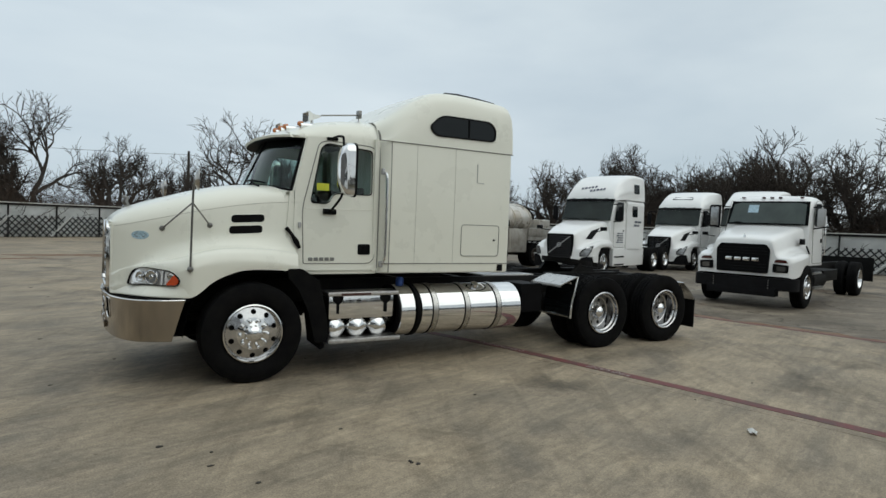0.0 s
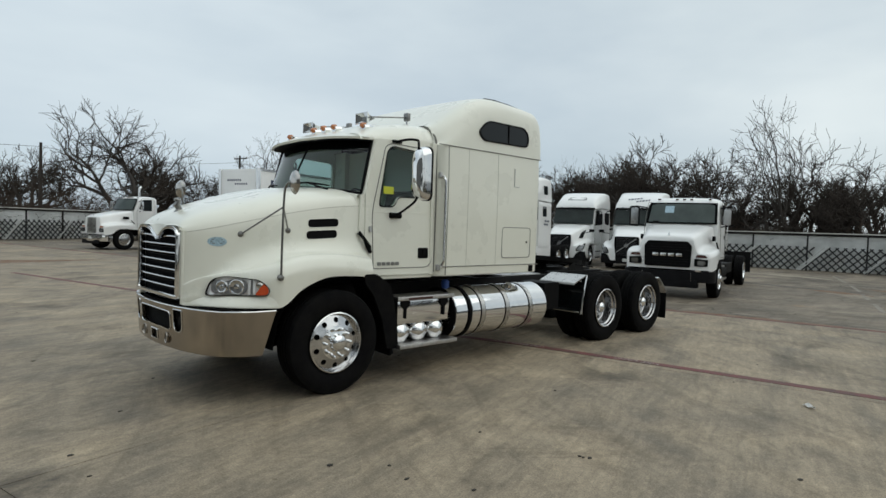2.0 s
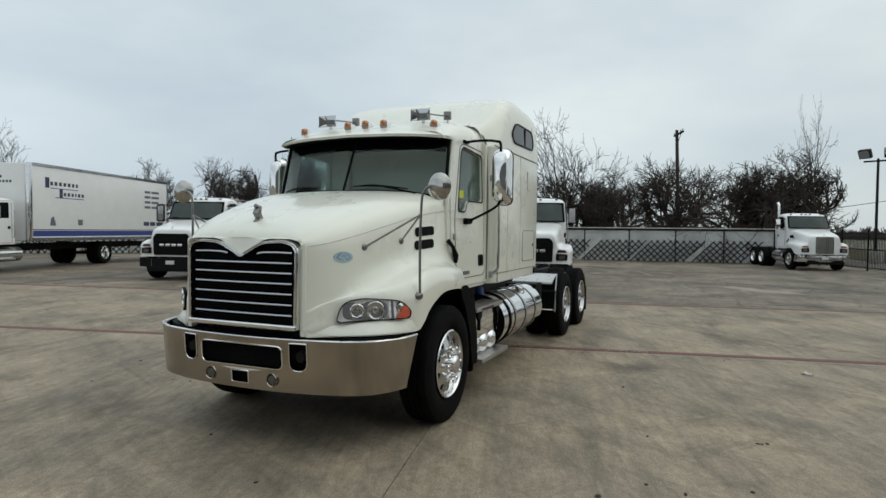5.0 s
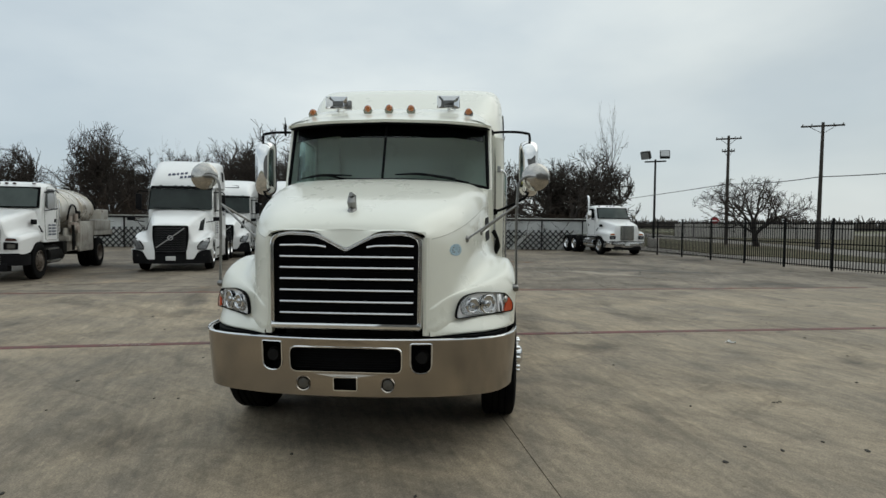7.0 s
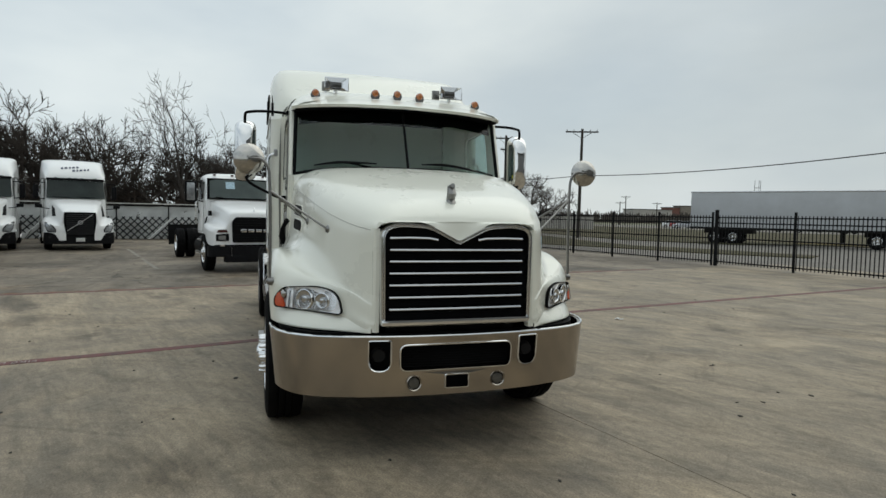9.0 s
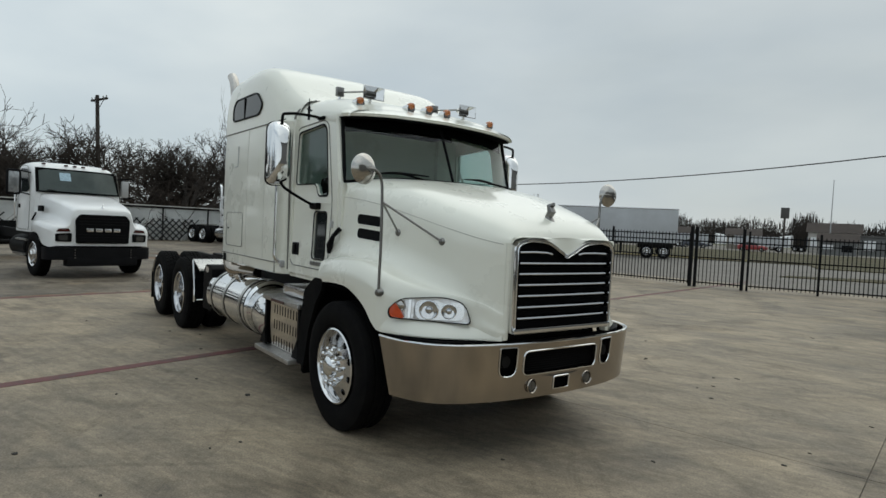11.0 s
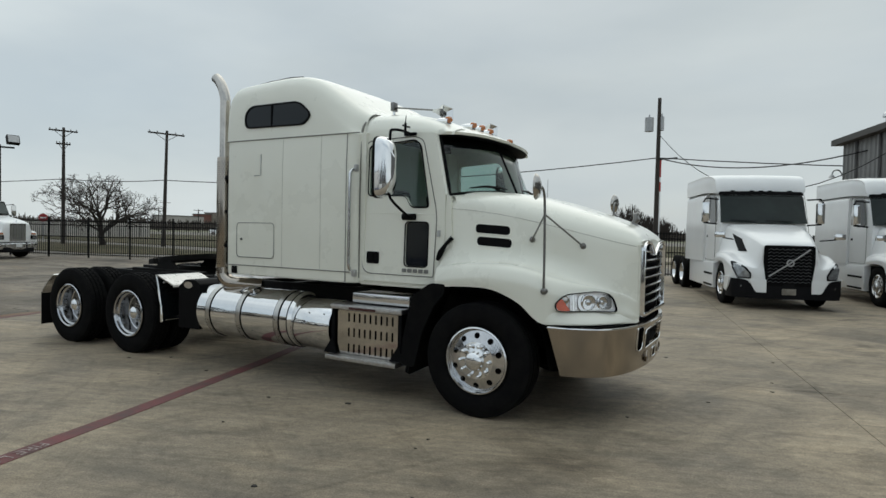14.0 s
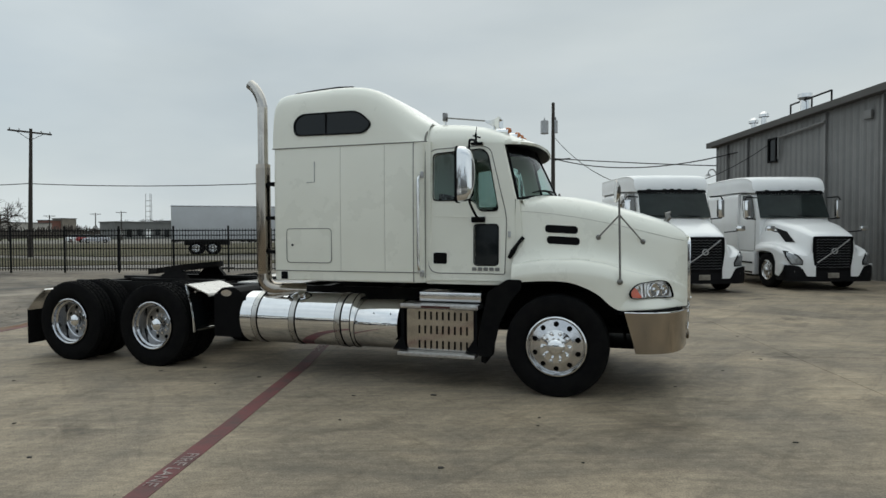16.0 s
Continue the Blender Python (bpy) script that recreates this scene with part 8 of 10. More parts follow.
def fence_wall(p, q, name, seed, gaps):
    """Pale sheets on dark posts under a rail with a pale cap; lattice sections lean against it."""
    rnd = random.Random(seed)
    p, q = Vector((*p, 0)), Vector((*q, 0))
    L = (q - p).length
    d = (q - p) / L
    m = Matrix.Translation(p) @ Matrix.Rotation(math.atan2(d.y, d.x), 4, "Z")
    F = thing(name, m, "weathered pale sheet fence with steel posts and leaning lattice panels", "fence", "boundary fence", "structure")
    n = max(1, round(L / 2.52))
    st = L / n
    for i in range(n):
        bm = B()
        y = rnd.uniform(-0.012, 0.012)
        pts = [(i * st + 0.02 + (st - 0.04) * k / 8, y + rnd.uniform(-0.010, 0.010)) for k in range(9)]
        rings(bm, [[(x, yy, 0.04), (x, yy + rnd.uniform(-0.008, 0.008), 0.9), (x, yy, 1.83)] for x, yy in pts], cap=False, closed=False)
        bmesh.ops.solidify(bm, geom=list(bm.faces), thickness=0.004)
        part("sheet", bm, M_SHEET, F, smooth=0)
        bm = B()
        box(bm, i * st - 0.035, i * st + 0.035, 0.03, 0.10, 0, 1.86)
        part("post", bm, M_RAIL, F, smooth=0)
    bm = B()
    box(bm, 0, L, 0.02, 0.12, 1.86, 1.955)
    part("top_rail", bm, M_RAIL, F, smooth=0)
    bm = B()
    box(bm, 0, L, -0.02, 0.14, 1.957, 2.01)
    part("rail_cap", bm, M_CAP, F, "pale cap strip on the rail", smooth=0)
    H = 1.26
    x = 0.15
    while x < L - 4.5:
        w = rnd.uniform(2.2, 3.6)
        st_ = 0.36
        dark, pale = B(), B()
        lean = lambda z: 0.14 + 0.16 * (1 - z / H)
        for j in range(int(w / st_) + 1):
            a0 = x + j * st_
            strip(dark, [(L - a0, lean(0.04), 0.04), (L - (a0 + H - 0.04), lean(H), H)], 0.068, 0.02, (0, 1, 0))
        for j in range(-9, int(w / st_) + 3):
            xs = j * st_
            z0, z1 = max(0.04, (xs + H - w) / 2), min(H, (xs + H) / 2)
            if z1 - z0 > 0.1:
                strip(dark, [(L - (x + xs + H - z0), lean(z0) + 0.022, z0), (L - (x + xs + H - z1), lean(z1) + 0.022, z1)], 0.068, 0.02, (0, 1, 0))
        for a0 in (-0.16, w + 0.12, w + 0.28) if rnd.random() < gaps + 0.3 else (w + 0.1,):
            strip(pale, [(L - (x + a0), lean(0.04) + 0.05, 0.04), (L - (x + a0 + H - 0.04), lean(H) + 0.05, H)], 0.055, 0.02, (0, 1, 0))
        lp_ = part("lattice_panel", dark, M_DKLAT, F, "criss-cross dark metal lattice panel", smooth=0)
        part("panel_edge", pale, M_GALV, lp_, "pale edge bars", smooth=0)
        if rnd.random() < gaps:
            bm = B()
            gw = rnd.uniform(0.5, 1.1)
            prism(bm, [(x + w + 0.3, 0.04), (x + w + 0.3 + gw, 0.04), (x + w + 0.3 + gw + 1.0, 1.05), (x + w + 1.3, 1.05)], lambda u, v, w_: (L - u, 0.05 + w_ + 0.06 * (1 - v), v), 0.01)
            part("leaning_board", bm, M_BOARD, F, "weathered grey board", smooth=0)
            x += gw
        x += w + (rnd.uniform(0.25, 0.5) if gaps > 0 else 0.30)
    return F


M_DKLAT = mat("dark_lattice_steel", (0.016, 0.016, 0.017), 0.6, 0.2, var=0.3)
M_CAP = mat("pale_cap_strip", (0.55, 0.54, 0.50), 0.6, var=0.25, scale=3)
M_BOARD = mat("weathered_grey_board", (0.36, 0.37, 0.34), 0.8, color2=(0.24, 0.23, 0.20), scale=3)
fence_wall((-11.0, -43.6), (14.0, -29.4), "fence_south", 3, -0.3)
fence_wall((-30.2, -24.0), (-11.0, -43.6), "fence_corner", 4, 0.2)
fence_wall((-33.9, 9.6), (-30.2, -24.0), "fence_back", 5, 0.4)


# ---------------------------------------------------------------- trees without leaves
def bare_tree(seed, H, W, trunk, lengths, kids, spread, lift, crook, tip, low=0.14, rounded_crown=True, keep=0.65, leader=0.5):
    """Crooked trunk and limbs that fork into fine twigs inside a rounded crown of height H and width W."""
    rnd = random.Random(seed)
    thick, thin = B(), B()
    mid_z, rz_ = H * (0.5 + low / 2), H * (0.5 - low / 2)

    def outside(p):
        return (p.x * p.x + p.y * p.y) / (W * W / 4) + ((p.z - mid_z) / rz_) ** 2

    def grow(p, d, r, lv):
        n = (4, 5, 4, 4, 3, 2)[lv]
        L = lengths[lv] * H * rnd.uniform(0.75, 1.2)
        pts, rs, dirs = [p], [r], [d]
        q, dd = p.copy(), d.copy()
        for k in range(n):
            dd = (dd + Vector((rnd.uniform(-1, 1), rnd.uniform(-1, 1), rnd.uniform(-0.7, 0.8))) * crook).normalized()
            if lv and rounded_crown and outside(q + dd * L / n) > 1:
                dd = (dd - Vector((q.x / W, q.y / W, (q.z - mid_z) / H)) * 1.3).normalized()
            if lv > 1 and rounded_crown and k and outside(q + dd * L / n) > rnd.uniform(0.92, 1.08):
                break
            q = q + dd * L / n
            pts.append(q.copy())
            rs.append(max(r * (1 - 0.45 * (k + 1) / n), tip * 0.8))
            dirs.append(dd.copy())
        tube(thick if lv < 3 else thin, pts, rs, (9, 7, 5, 4, 3, 3)[lv], cap=False)
        if lv + 1 >= len(lengths):
            return
        nk, n = kids[lv], len(pts) - 1
        for k in range(nk):
            f = 1.0 if k == 0 else (rnd.uniform(0.30, 1.0) if lv else rnd.uniform(0.65, 1.0))
            i = min(n - 1, int(f * n))
            base = pts[i].lerp(pts[i + 1], f * n - i)
            if lv > 1 and rounded_crown and outside(base) > 1.15:
                continue
            a = 2 * math.pi * (k / nk + rnd.uniform(-0.2, 0.2))
            u, v = frame_of(dirs[i])
            lead = leader if k == 0 and lv < 3 else 1.0
            nd = (dirs[i] + (u * math.cos(a) + v * math.sin(a)) * spread * rnd.uniform(0.6, 1.3) * lead + Vector((0, 0, lift))).normalized()
            grow(base, nd, max(rs[i + 1] * (rnd.uniform(keep - 0.15, keep + 0.15) if lead == 1.0 else 0.95), tip), lv + 1)
    grow(Vector((0, 0, -0.1)), Vector((rnd.uniform(-0.15, 0.15), rnd.uniform(-0.15, 0.15), 1)).normalized(), trunk, 0)
    top = sorted(v.co.z for v in thin.verts)[int(len(thin.verts) * 0.997)]
    wide = 2 * sorted(math.hypot(v.co.x, v.co.y) for v in thin.verts)[int(len(thin.verts) * 0.97)]
    for b_ in (thick, thin):
        bmesh.ops.scale(b_, vec=(W / wide, W / wide, H / top), verts=b_.verts)
    return thick, thin


def tree_thing(seed, label, H, W, **kw):
    a, b_ = bare_tree(seed, H, W, **kw)
    T_ = thing("tree", pose(0, 0, -50), label, "tree", "bare trees")
    part("trunk", a, M_BARK, T_, "dark crooked trunk and limbs", 60, False)
    tagged(part("crown", b_, M_TWIG, T_, "bare grey-brown twigs", 60, False), kind="stuff")
    return T_, H, W


OAK = "leafless spreading tree with dark crooked limbs behind the fence"
DENSE = dict(lengths=(0.20, 0.31, 0.23, 0.16, 0.10, 0.062), kids=(5, 4, 4, 5, 6), spread=0.95, lift=0.05, crook=0.46, tip=0.0155, keep=0.80)
OPEN = dict(lengths=(0.20, 0.36, 0.25, 0.17, 0.11, 0.07), kids=(4, 4, 4, 5, 5), spread=0.90, lift=0.07, crook=0.46, tip=0.0155, keep=0.82)
TALL = dict(lengths=(0.28, 0.36, 0.27, 0.18, 0.12, 0.07), kids=(4, 4, 3, 3, 3), spread=0.80, lift=0.06, crook=0.30, tip=0.017, rounded_crown=False, keep=0.74, leader=0.2)
SRC = {
    "a": tree_thing(3, OAK, 8.0, 8.0, trunk=0.36, **DENSE),
    "b": tree_thing(12, OAK, 8.0, 8.4, trunk=0.34, **DENSE),
    "m": tree_thing(5, "wide leafless tree with black twisting limbs behind the fence", 10.7, 14.5, trunk=0.44, **OPEN),
    "o": tree_thing(8, OAK, 9.0, 9.0, trunk=0.36, **OPEN),
    "c": tree_thing(23, "leafless slender tree with upright pale branches", 10.0, 7.0, trunk=0.22, **TALL),
    "n": tree_thing(29, "tall sparse leafless tree with upright branches", 10.0, 5.6, trunk=0.26, **{**TALL, "kids": (3, 4, 3, 3, 2), "keep": 0.80}),
    "d": tree_thing(31, "leafless low wide tree with a short trunk on the verge", 6.0, 8.8, trunk=0.26, **{**DENSE, "lengths": (0.26, 0.42, 0.28, 0.18, 0.115, 0.075), "kids": (6, 4, 4, 4, 4), "lift": 0.0, "tip": 0.014, "crook": 0.36}),
}
used = set()


def plant(k, x, y, h, w, rz=0):
    """Set a tree of kind k at (x, y), h high and w wide."""
    o, H, W = SRC[k]
    sc = (w / W, w / W, h / H)
    if k not in used:
        used.add(k)
        o.matrix_world = pose(x, y, 0, 0, 0, rz) @ Matrix.Diagonal((*sc, 1))
        return
    keep = o.scale.copy()
    o.scale = sc
    copy_thing(o, pose(x, y, 0, 0, 0, rz))
    o.scale = keep


for k, x, y, h, w, rz in (
        ("o", 3.5, -41.5, 9.4, 9.2, 20), ("b", -1.2, -49.7, 8.0, 7.6, 80), ("m", -11.4, -47.1, 10.7, 14.5, 130), ("a", -19.1, -48.6, 5.9, 7.0, 40),
        ("c", -25.2, -48.4, 10.3, 8.0, 0), ("b", -32.4, -38.8, 7.3, 6.6, 75), ("o", -37.6, -37.8, 7.9, 7.6, 140), ("a", -35.2, -33.2, 6.5, 6.2, 260),
        ("o", -37.7, -26.2, 8.6, 7.4, 20), ("n", -40.2, -23.8, 7.9, 4.0, 310), ("a", -38.8, -18.9, 7.4, 6.8, 45), ("b", -36.9, -13.4, 7.9, 8.0, 170),
        ("a", -38.0, -10.0, 7.1, 6.4, 240), ("c", -36.0, -5.1, 9.9, 7.4, 60), ("b", -35.5, -6.6, 5.0, 7.4, 15), ("a", -37.5, 2.6, 6.6, 8.6, 100),
        ("b", -37.9, 6.5, 6.9, 8.8, 300), ("n", -36.6, 9.6, 10.0, 4.6, 140), ("b", -41.0, -1.8, 6.5, 8.0, 33), ("a", -42.5, -16.0, 7.0, 8.0, 99),
        ("b", -44.0, -30.5, 7.0, 8.0, 200), ("a", -28.5, -51.5, 6.2, 8.0, 280), ("b", -6.5, -54.0, 7.2, 8.5, 66), ("a", 8.5, -45.0, 7.0, 7.5, 25),
        ("a", 13.5, -40.0, 7.2, 7.5, 260), ("a", -42.0, 9.0, 6.3, 8.0, 130), ("b", -14.5, -55.0, 7.0, 9.0, 310), ("d", -44.0, 22.2, 5.4, 8.6, 75),
        ("a", -41.5, 4.5, 6.6, 8.5, 12), ("b", -41.0, -6.5, 6.8, 8.0, 222), ("a", -41.5, -21.5, 6.6, 8.0, 150), ("b", -37.0, -0.8, 5.4, 7.0, 77), ("a", -40.2, -24.6, 7.2, 8.0, 70), ("b", -39.6, -16.8, 7.3, 8.2, 140), ("a", -39.0, -29.6, 7.0, 8.0, 10)):
    plant(k, x, y, h, w, rz)

M_BRUSH = mat("brown_brush_stems", (0.070, 0.050, 0.038), 0.95, color2=(0.034, 0.026, 0.021), scale=0.5, spec=0.2)
# low brown brush along the fence
def brush(name, line, n, seed, h, w):
    rnd = random.Random(seed)
    bm = B()
    for _ in range(n):
        t = rnd.random() * (len(line) - 1)
        i = int(t)
        a, b_ = Vector((*line[i], 0)), Vector((*line[i + 1], 0))
        p = a.lerp(b_, t - i) + Vector((rnd.gauss(0, w), rnd.gauss(0, w), 0))
        hh = h * rnd.uniform(0.35, 1.0) * (0.72 + 0.28 * math.sin(1.7 * t * len(line) + seed) * math.sin(0.9 * p.x + 0.6 * p.y))
        d = Vector((rnd.uniform(-0.9, 0.9), rnd.uniform(-0.9, 0.9), 1)).normalized()
        pts = [p]
        for _k in range(3):
            d = (d + Vector((rnd.uniform(-1, 1), rnd.uniform(-1, 1), rnd.uniform(-0.7, 0.5))) * 0.55).normalized()
            pts.append(pts[-1] + d * hh * 0.42)
        tube(bm, pts, [0.022, 0.018, 0.013, 0.007], 3, cap=False)
        for _k in range(5):
            s0 = pts[1 + _k % 2].lerp(pts[2 + _k % 2], rnd.random())
            e = s0 + Vector((rnd.uniform(-1, 1), rnd.uniform(-1, 1), rnd.uniform(-0.4, 0.9))).normalized() * hh * rnd.uniform(0.12, 0.3)
            tube(bm, [s0, e], [0.013, 0.007], 3, cap=False)
    return tagged(part(name, bm, M_BRUSH, None, smooth=0, outward=False), "tangle of bare brown brush behind the fence", "brush", kind="stuff")


brush("brush_row", [(16, -33), (4, -40), (-12, -48)], 2600, 4, 5.2, 1.6)
brush("brush_row", [(-12, -48), (-24, -42), (-34, -28), (-35, -14)], 2700, 5, 4.4, 1.7)
brush("brush_row", [(-35, -16), (-36.5, -6), (-36.8, 1), (-36.6, 6.4)], 3000, 6, 3.4, 1.2)

# ---------------------------------------------------------------- black iron fence with gate posts
def iron_fence(p, q, h, name, gate=False):
    p, q = Vector((*p, 0)), Vector((*q, 0))
    L = (q - p).length
    d = (q - p) / L
    m = Matrix.Translation(p) @ Matrix.Rotation(math.atan2(d.y, d.x), 4, "Z")
    F = thing(name, m, "black iron picket fence along the grass verge", "fence", "iron fence", "structure")
    n = max(1, round(L / 2.44))
    st = L / n
    for i in range(n + 1):
        bm = B()
        w = 0.05 if gate and i in (0, n) else 0.032
        box(bm, i * st - w, i * st + w, -w, w, 0, h + (0.2 if w > 0.04 else 0.12), 0.006)
        part("post", bm, M_IRON, F, smooth=0)
    for z in (0.16, h * 0.55, h - 0.28, h - 0.08):
        bm = B()
        box(bm, 0, L, -0.016, 0.016, z - 0.02, z + 0.02)
        part("rail", bm, M_IRON, F, smooth=0)

    def picket():
        bm = B()
        box(bm, -0.0115, 0.0115, -0.0115, 0.0115, 0.08, h)
        return bm
    me = shared(("picket", h), picket, M_IRON, 0)
    x = 0.0
    while x < L:
        mesh_part("picket", me, F, pose(x, 0, 0))
        x += 0.122
    return F


iron_fence((-33.6, 9.2), (-13.25, 14.9), 1.85, "fence_iron_1")
iron_fence((-13.1, 14.95), (-7.25, 15.95), 1.85, "fence_iron_gate_1", True)
iron_fence((-7.1, 16.0), (-5.75, 16.55), 1.85, "fence_iron_gate_2", True)
iron_fence((-5.6, 16.6), (-2.2, 18.9), 1.85, "fence_iron_2")
iron_fence((-2.2, 18.9), (4.6, 24.3), 1.85, "fence_iron_3")

# ---------------------------------------------------------------- street, verge, poles, wires
quad_sheet("street", [(-130, -6), (-31, 11.2), (-13, 15.1), (-7, 16.2), (-5.5, 16.8), (-2, 19.2), (5, 24.8), (40, 46), (40, 74), (-10, 52), (-24, 50), (-60, 40), (-130, 44)], -0.012, M_ROAD, "pale worn street and driveway beyond the fence", "road")
quad_sheet("grass_verge", [(-130, 2), (-60, 12.0), (-31, 14.2), (-25, 18.3), (-20, 20.2), (-16.3, 23.2), (-17.6, 25.2), (-22.8, 23.8), (-27, 21.2), (-32, 21.6), (-44, 23.6), (-60, 22.5), (-130, 16)], 0.03, M_GRASS, "dormant olive grass verge beside the street", "grass")
quad_sheet("grass_strip", [(-9.2, 27.0), (-4.2, 30.8), (40, 58), (40, 62), (-5.2, 34.6), (-9.4, 28.4)], 0.03, M_GRASS, "strip of dormant grass beside the driveway", "grass")
quad_sheet("grass_field", [(-130, 34), (-52, 27.5), (-35.5, 26.6), (-29, 30.6), (-28.0, 36.4), (-22, 41.5), (-16, 47), (-13, 41), (-7.2, 44), (10, 53), (40, 70), (40, 118), (-2, 108), (-30, 100), (-52, 88), (-62, 74), (-78, 70), (-130, 66)], 0.05, M_GRASS, "wide dormant olive grass field across the street", "grass")
quad_sheet("yellow_kerb", [(-29, 36.4), (-22.2, 41.8), (-16, 47.3), (-16, 47.0), (-22.1, 41.3), (-29, 36.0)], 0.15, M_KERB, "yellow painted kerb along the grass field", "kerb")
quad_sheet("far_lot", [(-140, 66), (-78, 70.3), (-62, 74.3), (-52, 88.3), (-30, 100.3), (-2, 108.3), (60, 122), (60, 180), (-140, 150)], 0.01, M_ROAD, "distant grey parking lot", "parking lot")


def utility_pole(x, y, h, lean, yaw, arms, label, transformer=False):
    P = thing("utility_pole", pose(x, y, 0, lean, 0, yaw), label, "utility pole", "utility poles")
    bm = B()
    tube(bm, [(0, 0, -0.2), (0, 0, h * 0.5), (0, 0, h)], [0.16, 0.13, 0.10], 12)
    part("pole", bm, M_POLE, P)
    for z, w in arms:
        bm = B()
        box(bm, -w / 2, w / 2, 0.06, 0.17, z - 0.06, z + 0.06, 0.01)
        a = part("crossarm", bm, M_POLE, P)
        for u in (-0.46, -0.25, 0.25, 0.46):
            bm = B()
            lathe(bm, [(0.02, 0), (0.05, 0.03), (0.035, 0.07), (0.05, 0.10), (0.02, 0.14), (0, 0.15)], (u * w, 0.11, z + 0.06), (0, 0, 1), 8)
            part("insulator", bm, M_SILVER, a)
        for s in SIDES:
            bm = B()
            tube(bm, [(s * w * 0.3, 0.1, z - 0.05), (0, 0.08, z - 0.55)], 0.02, 5)
            part("brace", bm, M_POLE, a)
    if transformer:
        for u, z in ((-0.55, h - 1.5), (0.16, h - 1.45)):
            bm = B()
            cyl(bm, (u, 0, z - 0.45), (u, 0, z + 0.35), 0.25 if u < 0 else 0.13, seg=16)
            lathe(bm, [(0.03, 0), (0.05, 0.1), (0.03, 0.2)], (u, 0, z + 0.35), (0, 0, 1), 8)
            part("transformer", bm, M_SILVER, P, "grey transformer can")
        bm = B()
        tube(bm, [(0, 0, h - 3.6), (1.1, 0, h - 3.5)], 0.05, 6)
        part("bracket", bm, M_RAIL, P)
    return P


WP = "leaning wooden utility pole with a crossarm"
utility_pole(-40.4, 25.0, 9.1, 4, 70, ((8.85, 2.7),), WP)
utility_pole(-47.9, 21.4, 9.3, 0, 70, ((9.05, 2.0), (8.0, 1.0)), "wooden utility pole with two crossarms beyond the fence")
utility_pole(-38.6, 1.87, 8.6, 2, 18, ((8.35, 2.0),), "dark wooden utility pole among bare trees")
utility_pole(-4.1, 31.3, 9.8, 0, 20, (), "wooden utility pole carrying grey transformers", True)
utility_pole(-6.6, -48.7, 7.1, 0, 20, (), "plain dark wooden pole behind the fence")
utility_pole(-26.0, -56.0, 8.6, 0, 100, ((8.3, 2.2),), "wooden utility pole behind the box truck")
for x, y, h in ((-130.9, 100.8, 6.2), (-136.3, 93.1, 6.3), (-135.5, 94.3, 7.9), (-121.3, 112.4, 7.3), (-125.0, 108.2, 6.8), (-99.3, 132.9, 7.6)):
    utility_pole(x, y, h, 0, 55, ((h - 0.3, 2.4),), "far wooden utility pole beyond the grass field")


def wire(pts, sag, r=0.018):
    bm = B()
    out = []
    for a, b_ in zip(pts, pts[1:]):
        a, b_ = Vector(a), Vector(b_)
        for k in range(16):
            t = k / 16
            out.append(a.lerp(b_, t) - Vector((0, 0, sag * 4 * t * (1 - t))))
    out.append(Vector(pts[-1]))
    tube(bm, out, r, 4)
    return tagged(part("overhead_wire", bm, M_WIRE), "thin black overhead cable between poles", "cable", "overhead wires")


wire([(-95, 12, 4.4), (-47.9, 21.4, 5.2), (-40.5, 25.0, 5.25)], 0.15, 0.03)
wire([(-40.5, 25.0, 5.25), (-4.1, 31.3, 6.3), (6.0, 22.5, 5.4)], 0.75, 0.03)
wire([(-4.1, 31.3, 6.3), (40, 36, 6.2)], 1.0, 0.03)
wire([(-4.1, 31.3, 7.7), (6.3, 20.9, 5.4)], 2.6, 0.02)
wire([(-6.6, -48.7, 6.8), (-26, -56, 7.9)], 0.6, 0.015)
wire([(-6.6, -48.7, 6.8), (40, -40, 6.8)], 0.8, 0.015)

# floodlight mast
fl = thing("floodlight_mast", pose(-39.6, 13.1, 0, 0, 0, -25), "dark steel mast with two square floodlights", "floodlight")
bm = B()
tube(bm, [(0, 0, 0), (0, 0, 6.4)], [0.09, 0.07], 10)
part("mast", bm, M_RAIL, fl)
bm = B()
box(bm, -0.05, 0.05, -0.75, 0.75, 6.2, 6.3)
part("crossbar", bm, M_RAIL, fl)
for s in SIDES:
    bm = B()
    box(bm, -0.14, 0.14, -0.34, 0.34, -0.28, 0.28, 0.03, pose(0.1, s * 0.66, 6.72, 0, -25 * s, 15 * s))
    h_ = part("lamp_head", bm, M_RAIL, fl, "square floodlight head")
    bm = B()
    box(bm, 0.142, 0.15, -0.29, 0.29, -0.23, 0.23, 0, pose(0.1, s * 0.66, 6.72, 0, -25 * s, 15 * s))
    part("lamp_glass", bm, M_SILVER, h_)
bm = B()
box(bm, -0.35, 0.35, -0.35, 0.35, 0, 0.7, 0.04)
part("footing", bm, M_FARW, fl)

# ---------------------------------------------------------------- metal building at the end of the yard
P0, P1 = Vector((4.55, 24.6, 0)), Vector((16.2, -0.85, 0))
wd = (P1 - P0).normalized()
Lb = (P1 - P0).length
bld = thing("metal_building", Matrix.Translation(P0) @ Matrix.Rotation(math.atan2(wd.y, wd.x), 4, "Z"), "grey ribbed metal shed with dark eaves and roof vents", "building")
EH = lambda x: 5.8 + 0.047 * x
bm = B()
pts = []
x = 0.0
while x < Lb:
    for dx, y in ((0, 0.0), (0.06, 0.045), (0.12, 0.045), (0.18, 0.0)):
        pts.append((x + dx, y))
    x += 0.30
rings(bm, [[(x, y, 0), (x, y, EH(x) - 0.1)] for x, y in pts], cap=False, closed=False)
